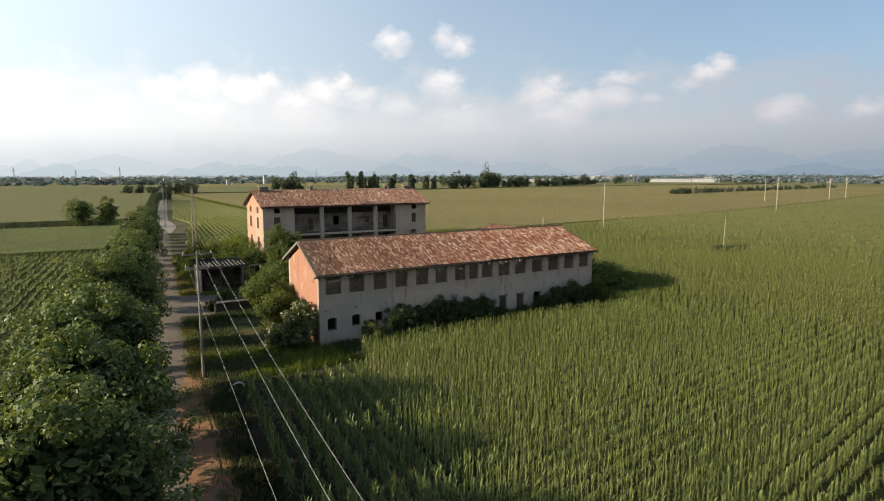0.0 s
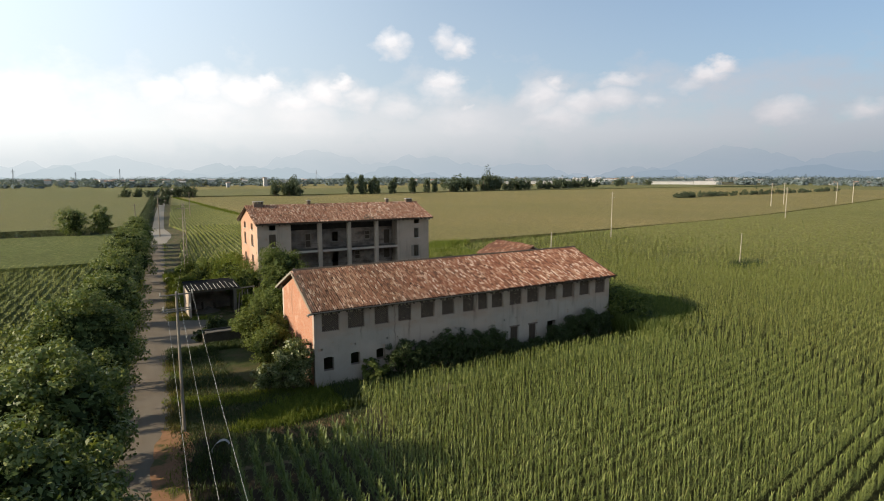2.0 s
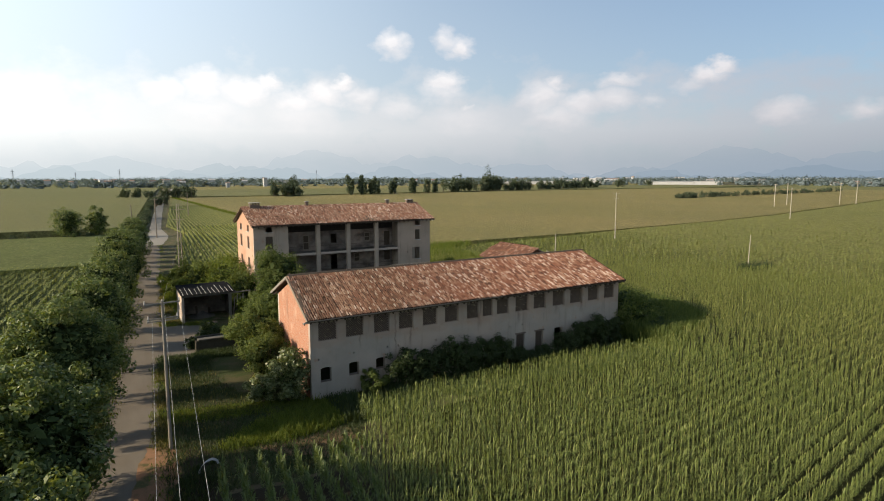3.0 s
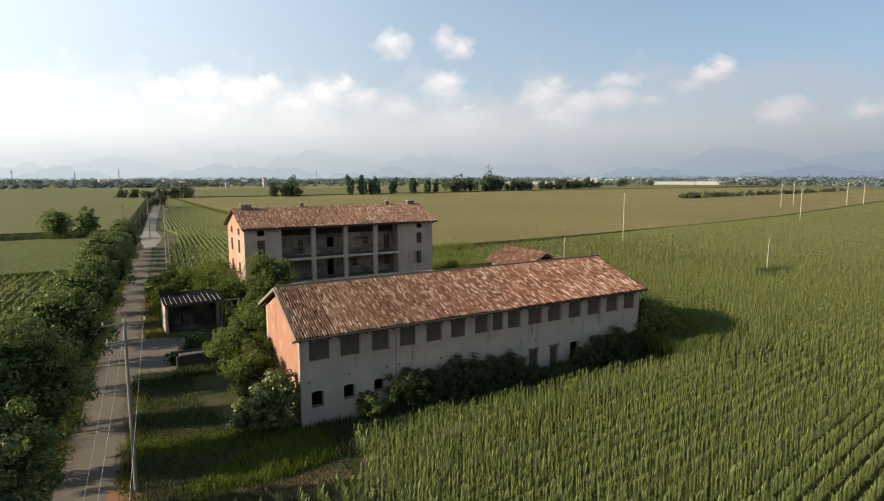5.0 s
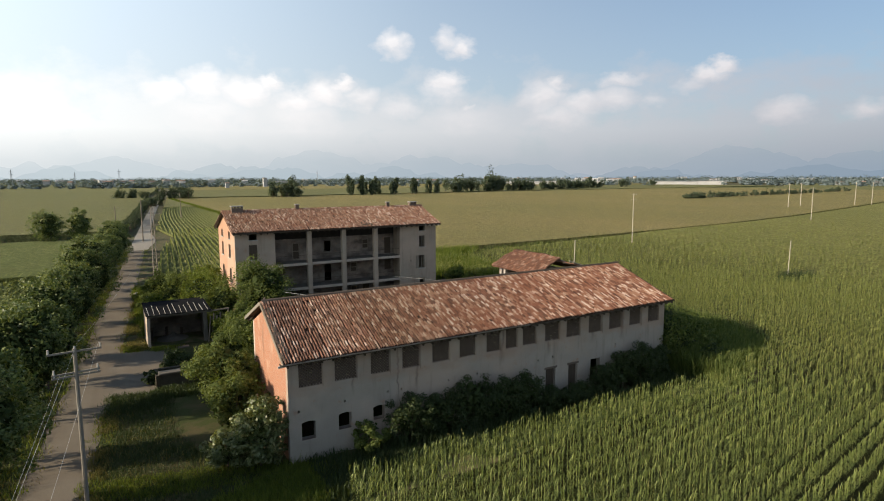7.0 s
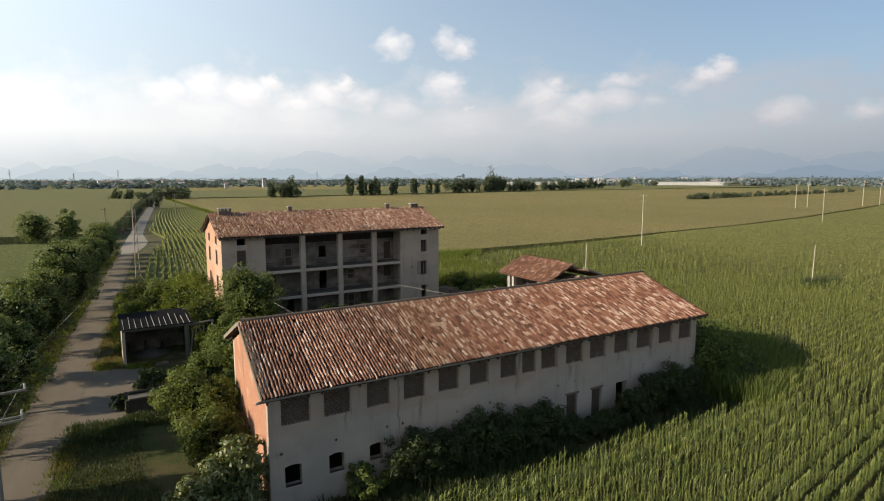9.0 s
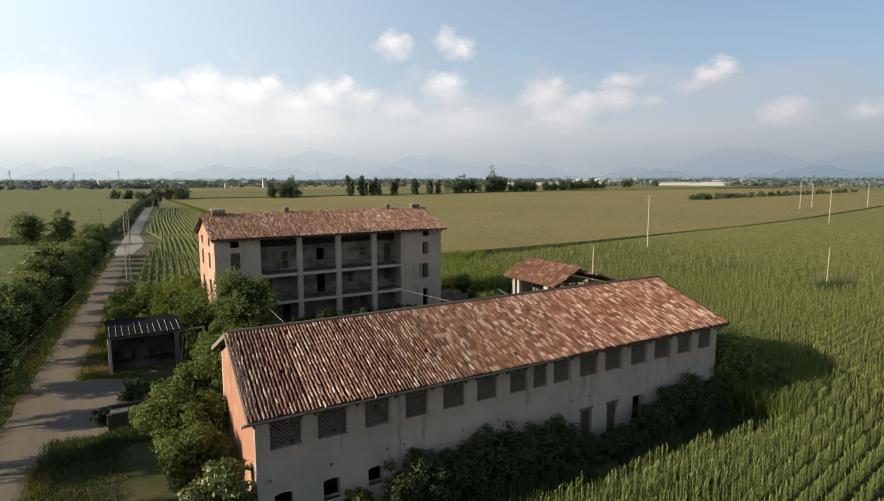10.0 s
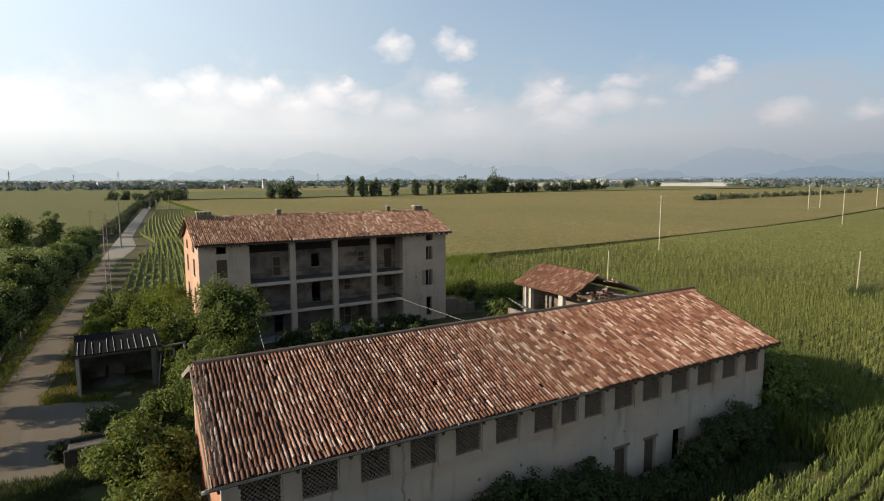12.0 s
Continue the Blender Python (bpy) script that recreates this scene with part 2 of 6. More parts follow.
def tile_build(n, pale=0.0, grime=None):
    """Hand-made clay tiles, each fired and weathered differently; grime: where along x the roof turns from sooty brown to red."""
    r = n.chance()
    run = n.noise(n.place((5.0, 0.32, 0.32)), 1.0, 4, 0.65)
    mixed = n.math("ADD", n.math("MULTIPLY", r, 0.82), n.math("MULTIPLY", n.math("SUBTRACT", run, 0.38), 0.75))
    c = n.ramp(mixed, (0.0, (0.080, 0.042, 0.031)), (0.20, (0.195, 0.090, 0.058)), (0.45, (0.325, 0.145, 0.087)), (0.70, (0.43, 0.235, 0.152)), (0.85, (0.66, 0.46, 0.345)), (0.99, (0.84, 0.69, 0.57)))
    a = n.noise(n.place(), 0.35, 6, 0.6)
    c = n.mix(n.ramp(a, (0.42, 0.0), (0.62, 0.35)), c, (0.24, 0.088, 0.050))
    if pale:
        c = n.mix(n.ramp(n.noise(n.place(), 1.7, 6, 0.7), (0.40, 0.0), (0.65, pale)), c, (0.50, 0.40, 0.31))
    if grime:
        sp = n.add("ShaderNodeSeparateXYZ")
        n.put(sp.inputs[0], n.place())
        along = n.math("ADD", n.math("DIVIDE", n.math("SUBTRACT", sp.outputs[0], grime[0]), grime[1] - grime[0]), n.math("MULTIPLY", n.math("SUBTRACT", a, 0.5), 1.2))
        c = n.mix(n.ramp(along, (0.0, 0.46), (1.0, 0.0)), c, (0.15, 0.105, 0.08))
    lichen = n.ramp(n.noise(n.place(), 3.2, 7, 0.7), (0.57, 0.0), (0.72, 0.55))
    c = n.mix(lichen, c, (0.085, 0.075, 0.06))
    fine = n.noise(n.place(), 22.0, 5, 0.65)
    return n.mix(n.math("MULTIPLY", fine, 0.28), c, (0.14, 0.085, 0.06)), None, n.bump(fine, 0.4, 0.01)


def wood_build(n, a=(0.16, 0.13, 0.10), b=(0.27, 0.23, 0.18)):
    g = n.noise(n.place((6, 6, 0.5)), 2.0, 6, 0.65)
    return n.mix(g, a, b), None, n.bump(g, 0.3, 0.01)


def leaf_build(a, b, c):
    def f(n):
        r = n.chance()
        w = n.noise(n.place(), 0.6, 4)
        k = n.ramp(r, (0.0, a), (0.55, b), (1.0, c))
        return n.mix(n.math("MULTIPLY", w, 0.5), k, a)
    return f


def crop_build(a, b, c, rows=0.0, turn=0.0, big=0.02):
    """Standing crop seen from afar: tufts, rows and slow drifts of colour."""
    def f(n):
        p = n.place()
        t = n.noise(p, 1.6, 6, 0.75)
        t2 = n.noise(n.place((1, 0.35, 1), turn), 0.33, 6, 0.65)
        d = n.noise(n.place((1, 0.4, 1), turn), big, 5, 0.6)
        k = n.mix(n.ramp(d, (0.35, 0.0), (0.65, 1.0)), a, b)
        k = n.mix(n.ramp(t2, (0.38, 0.0), (0.68, 0.6)), k, c)
        fine = n.noise(n.place((0.7, 2.6, 1), turn), 1.1, 6, 0.8)
        k = n.mix(n.ramp(t, (0.35, 0.75), (0.6, 0.0)), k, tuple(v * 0.35 for v in a))
        k = n.mix(n.ramp(fine, (0.42, 0.9), (0.54, 0.0)), k, tuple(v * 0.45 for v in a))
        return k, None, n.bump(n.math("ADD", t, fine), 1.0, 0.3)
    return f


soil_mat = material("soil", soil_build)
lawn_mat = material("rough_lawn", lawn_build)
dirt_mat = material("ochre_dirt", dirt_build)
ochre_mat = material("ochre_verge", ochre_build)
# dark soil, lowered further to carry painted tree shade
shaded_earth_mat = material("shaded_earth", lambda n: (n.mix(n.noise(n.place(), 0.9, 6, 0.65), (0.024, 0.020, 0.013), (0.062, 0.050, 0.030)), None, n.bump(n.noise(n.place(), 8.0, 5), 0.8, 0.06)))
dim_mat = material("dusty_floor", lambda n: n.mix(n.noise(n.place(), 1.2, 6), (0.09, 0.08, 0.068), (0.17, 0.15, 0.125)))
track_mat = material("track", track_build)
pale_road_mat = material("pale_asphalt", pale_road_build)
plaster_mat = material("old_plaster", plaster_build)


def barn_front_build(n):
    """The barn's plaster with damp runs below some of the screens."""
    c, r, b = plaster_build(n, (0.252, 0.217, 0.182), (0.452, 0.402, 0.340))
    sp = n.add("ShaderNodeSeparateXYZ")
    n.put(sp.inputs[0], n.place())
    x = n.math("ADD", sp.outputs[0], n.math("MULTIPLY", n.math("SUBTRACT", n.noise(n.place(), 1.6, 4), 0.5), 0.5))
    runs = None
    for at, wide, foot in ((4.1, 0.14, 3.2), (6.9, 0.10, 2.2), (8.2, 0.16, 2.6), (14.6, 0.20, 3.3), (18.6, 0.28, 3.0), (22.9, 0.30, 3.4), (25.9, 0.22, 3.2)):
        off = n.math("ABSOLUTE", n.math("SUBTRACT", x, at))
        one = n.math("MULTIPLY", n.math("SUBTRACT", 1.0, n.math("DIVIDE", off, wide), clamp=True), n.ramp(n.math("DIVIDE", n.math("SUBTRACT", sp.outputs[2], foot), 1.6), (0.0, 0.0), (0.6, 1.0)))
        runs = one if runs is None else n.math("MAXIMUM", runs, one)
    c = n.mix(n.math("MULTIPLY", runs, 0.7), c, (0.13, 0.10, 0.08))
    brown = n.ramp(n.math("MULTIPLY", n.noise(n.place((0.5, 0.5, 1.0)), 0.9, 5, 0.6), n.ramp(n.math("DIVIDE", sp.outputs[2], 6.0), (0.45, 0.0), (0.68, 1.0))), (0.34, 0.0), (0.60, 0.55))
    return n.mix(brown, c, (0.33, 0.225, 0.165)), r, b


barn_front_mat = material("barn_front_plaster", barn_front_build)
house_mat = material("house_plaster", lambda n: plaster_build(n, (0.265, 0.212, 0.165), (0.46, 0.388, 0.305)))
warm_mat = material("warm_render", lambda n: plaster_build(n, (0.34, 0.19, 0.125), (0.48, 0.30, 0.205)))


# Stained plaster; its base is lowered to paint in the loggia's shade.
def grimy_shade_build(n):
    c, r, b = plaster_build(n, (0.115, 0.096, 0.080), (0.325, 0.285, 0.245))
    dark_stain = n.ramp(n.noise(n.place((0.5, 1, 0.8)), 0.8, 6, 0.6), (0.42, 0.0), (0.62, 0.8))
    return n.mix(dark_stain, c, (0.06, 0.05, 0.042)), r, b


inner_mat = material("loggia_plaster", grimy_shade_build)
brick_mat = material("bare_brick", bare_brick_build)
tile_mat = material("clay_tile", lambda n: tile_build(n, 0.0, (0.0, 20.0)), rough=0.8)
old_tile_mat = material("bleached_tile", lambda n: tile_build(n, 0.40), rough=0.8)
# clay darkened to paint the shade between tile columns
channel_shade_mat = material("channel_tile", lambda n: n.mix(n.noise(n.place(), 4.0, 6, 0.7), (0.032, 0.02, 0.015), (0.10, 0.055, 0.036)))
grille_mat = material("grille_brick", lambda n: n.mix(n.noise(n.place(), 3.0, 6), (0.105, 0.082, 0.066), (0.19, 0.145, 0.115)))
wood_mat = material("grey_wood", wood_build)
dark_wood_mat = material("dark_wood", lambda n: wood_build(n, (0.05, 0.04, 0.03), (0.11, 0.085, 0.065)))
pale_wood_mat = material("pale_post", lambda n: wood_build(n, (0.30, 0.265, 0.205), (0.45, 0.41, 0.33)))
concrete_mat = material("concrete", lambda n: n.mix(n.noise(n.place(), 2.2, 7, 0.65), (0.27, 0.26, 0.24), (0.46, 0.45, 0.42)))
slab_mat = material("pale_slab", lambda n: n.mix(n.noise(n.place(), 1.8, 7, 0.65), (0.30, 0.28, 0.245), (0.50, 0.475, 0.43)))
gutter_mat = material("painted_gutter", lambda n: n.mix(n.noise(n.place(), 5.0, 4), (0.19, 0.16, 0.13), (0.31, 0.27, 0.22)))
mossy_mat = material("mossy_tile", lambda n: n.mix(n.ramp(n.noise(n.place(), 1.3, 7, 0.7), (0.28, 0.2), (0.55, 0.85)), tile_build(n)[0], (0.105, 0.058, 0.042)))
lichen_mat = material("lichened_tile", lambda n: n.mix(n.noise(n.place(), 3.5, 6, 0.7), (0.05, 0.040, 0.030), (0.19, 0.145, 0.110)))
damp_mat = material("damp_concrete", lambda n: n.mix(n.noise(n.place(), 2.2, 7, 0.65), (0.035, 0.031, 0.023), (0.095, 0.084, 0.064)))
metal_mat = material("zinc", lambda n: n.mix(n.noise(n.place(), 5.0, 4), (0.32, 0.33, 0.34), (0.5, 0.5, 0.5)), rough=0.45, metal=0.7)
wire_mat = material("wire", lambda n: n.mix(n.noise(n.place(), 3.0, 2), (0.34, 0.34, 0.32), (0.45, 0.45, 0.43)), rough=0.6)
roof_gap_mat = material("roof_gap_dark", lambda n: n.mix(n.noise(n.place(), 1.5, 7, 0.7), (0.008, 0.009, 0.010), (0.026, 0.026, 0.027)), rough=1.0, spec=0.0)
dark_mat = material("dark_inside", lambda n: n.mix(n.noise(n.place(), 2.0, 4), (0.02, 0.018, 0.016), (0.05, 0.045, 0.04)))
bark_mat = material("bark", lambda n: n.mix(n.noise(n.place((3, 3, 0.6)), 3.0, 6), (0.07, 0.055, 0.04), (0.16, 0.13, 0.10)))
leaf_mat = material("mulberry_leaf", leaf_build((0.060, 0.090, 0.026), (0.115, 0.150, 0.042), (0.24, 0.26, 0.082)), rough=0.5, spec=0.3, trans=0.25)
# leaf colour darkened to paint the shade inside crowns
shade_leaf_mat = material("shade_leaf", leaf_build((0.030, 0.044, 0.015), (0.050, 0.070, 0.023), (0.078, 0.10, 0.034)), rough=0.9)
bush_mat = material("bush_leaf", leaf_build((0.064, 0.090, 0.024), (0.112, 0.142, 0.040), (0.185, 0.205, 0.064)), rough=0.7, spec=0.15, trans=0.32)
fig_mat = material("laurel_leaf", leaf_build((0.062, 0.085, 0.028), (0.115, 0.14, 0.05), (0.28, 0.295, 0.15)), rough=0.45, spec=0.35, trans=0.25)
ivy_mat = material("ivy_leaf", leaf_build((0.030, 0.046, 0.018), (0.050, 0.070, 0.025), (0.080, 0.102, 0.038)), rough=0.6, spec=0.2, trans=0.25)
weed_mat = material("weed_leaf", leaf_build((0.07, 0.098, 0.018), (0.115, 0.148, 0.028), (0.18, 0.20, 0.045)), rough=0.7, spec=0.12, trans=0.35)
dry_mat = material("dry_grass", leaf_build((0.095, 0.09, 0.034), (0.15, 0.135, 0.052), (0.24, 0.205, 0.088)), rough=0.7, trans=0.25)
tassel_mat = material("corn_tassel", leaf_build((0.13, 0.135, 0.046), (0.18, 0.177, 0.066), (0.26, 0.24, 0.10)), rough=0.7, trans=0.2)
young_mat = material("young_corn_leaf", leaf_build((0.16, 0.185, 0.062), (0.225, 0.245, 0.088), (0.30, 0.31, 0.12)), rough=0.6, spec=0.2, trans=0.35)
corn_mat = material("corn_leaf", leaf_build((0.134, 0.169, 0.045), (0.208, 0.246, 0.066), (0.305, 0.325, 0.108)), rough=0.5, spec=0.3, trans=0.24)
corn_top_mat = material("ripening_corn_leaf", leaf_build((0.130, 0.155, 0.043), (0.198, 0.218, 0.060), (0.288, 0.290, 0.098)), rough=0.55, spec=0.25, trans=0.24)
# darker copy of the corn leaf: tree-row shade put into the colour
headland_shade_mat = material("shaded_headland_leaf", leaf_build((0.078, 0.108, 0.030), (0.125, 0.160, 0.046), (0.20, 0.225, 0.078)), rough=0.5, spec=0.3, trans=0.24)
# near-black crop colour paints the shade down in the furrows
furrow_shade_mat = material("furrow_shade", crop_build((0.040, 0.046, 0.017), (0.055, 0.058, 0.022), (0.075, 0.072, 0.029), turn=9.0), rough=0.95, spec=0.05)
crop_mat = material("standing_crop", crop_build((0.210, 0.205, 0.064), (0.275, 0.25, 0.08), (0.325, 0.285, 0.10), turn=9.0), rough=0.95, spec=0.06)
tan_mat = material("ripening_crop", crop_build((0.275, 0.245, 0.094), (0.425, 0.325, 0.135), (0.30, 0.258, 0.098), turn=-8.0, big=0.012), rough=0.9, spec=0.08)
pale_crop_mat = material("pale_crop", crop_build((0.195, 0.203, 0.078), (0.26, 0.244, 0.096), (0.29, 0.26, 0.112), turn=30.0, big=0.008), rough=0.9, spec=0.10)
worn_concrete_mat = material("worn_concrete", lambda n: n.mix(n.noise(n.place(), 2.2, 7, 0.65), (0.085, 0.076, 0.062), (0.18, 0.162, 0.135)))
pole_mat = material("weathered_pole", lambda n: wood_build(n, (0.15, 0.135, 0.11), (0.26, 0.235, 0.195)))

green_crop_mat = material("green_crop", crop_build((0.160, 0.190, 0.064), (0.205, 0.222, 0.078), (0.245, 0.245, 0.095), turn=84.6), rough=0.95, spec=0.06)
young_row_mat = material("young_row", crop_build((0.19, 0.205, 0.070), (0.24, 0.242, 0.086), (0.28, 0.265, 0.105), turn=5.0), rough=0.95, spec=0.06)
dry_floor_mat = material("strewn_straw", lambda n: n.mix(n.noise(n.place(), 3.0, 6, 0.7), (0.24, 0.19, 0.11), (0.46, 0.38, 0.24)))


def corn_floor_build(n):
    """Furrow shade painted as dark lower leaves between the rows, closing to the crop's own colour further out."""
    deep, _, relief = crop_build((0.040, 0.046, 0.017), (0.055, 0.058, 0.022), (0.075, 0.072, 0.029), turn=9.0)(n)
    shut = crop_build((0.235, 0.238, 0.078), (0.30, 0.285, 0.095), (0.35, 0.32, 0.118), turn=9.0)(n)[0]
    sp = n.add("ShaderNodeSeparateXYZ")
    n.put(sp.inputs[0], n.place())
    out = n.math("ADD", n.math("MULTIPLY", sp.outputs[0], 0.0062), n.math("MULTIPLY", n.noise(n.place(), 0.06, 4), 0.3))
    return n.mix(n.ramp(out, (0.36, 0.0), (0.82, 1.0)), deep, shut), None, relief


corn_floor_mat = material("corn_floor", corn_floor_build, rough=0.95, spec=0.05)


# ---------------------------------------------------------------- tools
BASE = {}          # where each thing's origin lies


def thing(name, at=(0, 0, 0), label="", category="", group="", kind=""):
    ob = new(name)
    ob.location = at
    BASE[ob.name] = Vector(at)
    return tagged(ob, label, category, group, kind)


def place_mesh(name, data, mat, parent=None, label="", kind=""):
    """A mesh whose points are in world places, put under a thing or a part."""
    ob = new(name, data)
    if mat is not None:
        data.materials.clear()
        data.materials.append(mat)
    if parent is not None:
        ob.parent = parent
        origin = BASE.get(parent.name, Vector((0, 0, 0)))
        ob.matrix_parent_inverse = Matrix.Translation(-origin)
    BASE[ob.name] = Vector((0, 0, 0))
    return tagged(ob, label, kind=kind)


def part(name, bm, mat, parent=None, label="", kind="", smooth=False):
    data = bpy.data.meshes.new(name)
    bm.to_mesh(data)
    bm.free()
    if smooth:
        data.polygons.foreach_set("use_smooth", [True] * len(data.polygons))
    return place_mesh(name, data, mat, parent, label, kind)


def raw(name, verts, faces, mat, parent=None, label="", kind="", smooth=False):
    data = bpy.data.meshes.new(name)
    data.from_pydata(verts, [], faces)
    if smooth:
        data.polygons.foreach_set("use_smooth", [True] * len(data.polygons))
    data.update()
    return place_mesh(name, data, mat, parent, label, kind)


def quads(name, verts, faces, mat, parent=None, label="", kind=""):
    """Fast mesh of many four-sided faces from number arrays."""
    verts, faces = np.asarray(verts, np.float32).reshape(-1, 3), np.asarray(faces, np.int32).reshape(-1, 4)
    data = bpy.data.meshes.new(name)
    data.vertices.add(len(verts)), data.loops.add(faces.size), data.polygons.add(len(faces))
    data.vertices.foreach_set("co", verts.ravel())
    data.loops.foreach_set("vertex_index", faces.ravel())
    data.polygons.foreach_set("loop_start", np.arange(0, faces.size, 4, dtype=np.int32))
    data.update(calc_edges=True)
    return place_mesh(name, data, mat, parent, label, kind)


def box(bm, x0, x1, y0, y1, z0, z1, bevel=0.0):
    made = bmesh.ops.create_cube(bm, size=1.0, matrix=Matrix.LocRotScale(((x0 + x1) / 2, (y0 + y1) / 2, (z0 + z1) / 2), None, (x1 - x0, y1 - y0, z1 - z0)))
    if bevel:
        edges = {e for v in made["verts"] for e in v.link_edges}
        bmesh.ops.bevel(bm, geom=list(edges), offset=bevel, segments=1, affect="EDGES")
    return made


def boxed(name, x0, x1, y0, y1, z0, z1, mat, parent=None, label="", bevel=0.0, kind=""):
    bm = bmesh.new()
    box(bm, x0, x1, y0, y1, z0, z1, bevel)
    return part(name, bm, mat, parent, label, kind)


def beam(bm, a, b, w, h=None, sides=0, w2=None):
    """A straight bar from a to b; with sides, a round one."""
    a, b = Vector(a), Vector(b)
    d = b - a
    turn = d.to_track_quat("Z", "Y").to_matrix().to_4x4()
    m = Matrix.Translation((a + b) / 2) @ turn
    if sides:
        bmesh.ops.create_cone(bm, cap_ends=True, segments=sides, radius1=w, radius2=w if w2 is None else w2, depth=d.length, matrix=m)
    else:
        bmesh.ops.create_cube(bm, size=1.0, matrix=m @ Matrix.Diagonal((w, h or w, d.length, 1)))


def bar(name, a, b, w, mat, parent=None, label="", h=None, sides=0, w2=None):
    bm = bmesh.new()
    beam(bm, a, b, w, h, sides, w2)
    return part(name, bm, mat, parent, label, smooth=False)


def wall_with_holes(name, axis, at, thick, u0, u1, z0, z1, holes, mat, parent=None, label="", kind=""):
    """A wall in the plane axis = at (outer face), thick inwards (signed), with rectangular holes (u0, u1, z0, z1) right through it."""
    us = sorted({u0, u1, *[h[0] for h in holes], *[h[1] for h in holes]})
    zs = sorted({z0, z1, *[h[2] for h in holes], *[h[3] for h in holes]})
    bm = bmesh.new()
    solid = {}
    for i in range(len(us) - 1):
        for j in range(len(zs) - 1):
            um, zm = (us[i] + us[i + 1]) / 2, (zs[j] + zs[j + 1]) / 2
            solid[i, j] = not any(h[0] < um < h[1] and h[2] < zm < h[3] for h in holes)
    cache = {}

    def vert(i, j, k):
        if (i, j, k) not in cache:
            d = at + (thick if k else 0)
            p = (d, us[i], zs[j]) if axis == "x" else (us[i], d, zs[j])
            cache[i, j, k] = bm.verts.new(p)
        return cache[i, j, k]
    for (i, j), s in solid.items():
        if not s:
            continue
        for k in (0, 1):
            bm.faces.new([vert(i, j, k), vert(i + 1, j, k), vert(i + 1, j + 1, k), vert(i, j + 1, k)])
        for di, dj, a, b in ((-1, 0, (i, j), (i, j + 1)), (1, 0, (i + 1, j), (i + 1, j + 1)), (0, -1, (i, j), (i + 1, j)), (0, 1, (i, j + 1), (i + 1, j + 1))):
            if not solid.get((i + di, j + dj), False):
                bm.faces.new([vert(*a, 0), vert(*b, 0), vert(*b, 1), vert(*a, 1)])
    bmesh.ops.recalc_face_normals(bm, faces=bm.faces)
    return part(name, bm, mat, parent, label, kind)


def prism(name, axis, at0, at1, outline, mat, parent=None, label="", kind=""):
    """An outline (u, z) drawn out along an axis from at0 to at1."""
    v = []
    for d in (at0, at1):
        v += [(d, u, z) if axis == "x" else (u, d, z) for u, z in outline]
    k = len(outline)
    f = [list(range(k))[::-1], list(range(k, 2 * k))] + [(i, (i + 1) % k, (i + 1) % k + k, i + k) for i in range(k)]
    bm = bmesh.new()
    vs = [bm.verts.new(p) for p in v]
    for face in f:
        bm.faces.new([vs[i] for i in face])
    bmesh.ops.recalc_face_normals(bm, faces=bm.faces)
    return part(name, bm, mat, parent, label, kind)


# ---------------------------------------------------------------- roof tiles


def tile_shape(length=0.46, r0=0.060, r1=0.055, up=True, segs=5):
    """One half-round clay tile along -v: points (u, v, h) and faces."""
    pts, faces = [], []
    for v, r in ((0.0, r1), (-length, r0)):
        for i in range(segs + 1):
            a = math.pi * i / segs
            pts.append((-r * math.cos(a), v, r * math.sin(a) * (1.75 if up else -0.6)))
    k = segs + 1
    for i in range(segs):
        faces.append((i, i + 1, k + i + 1, k + i))
    # the thick lower lip
    base = len(pts)
    for i in range(k):
        u, v, h = pts[k + i]
        pts.append((u * 0.80, v, h * 0.80))
    for i in range(segs):
        faces.append((k + i, k + i + 1, base + i + 1, base + i))
    return np.array(pts), np.array(faces)


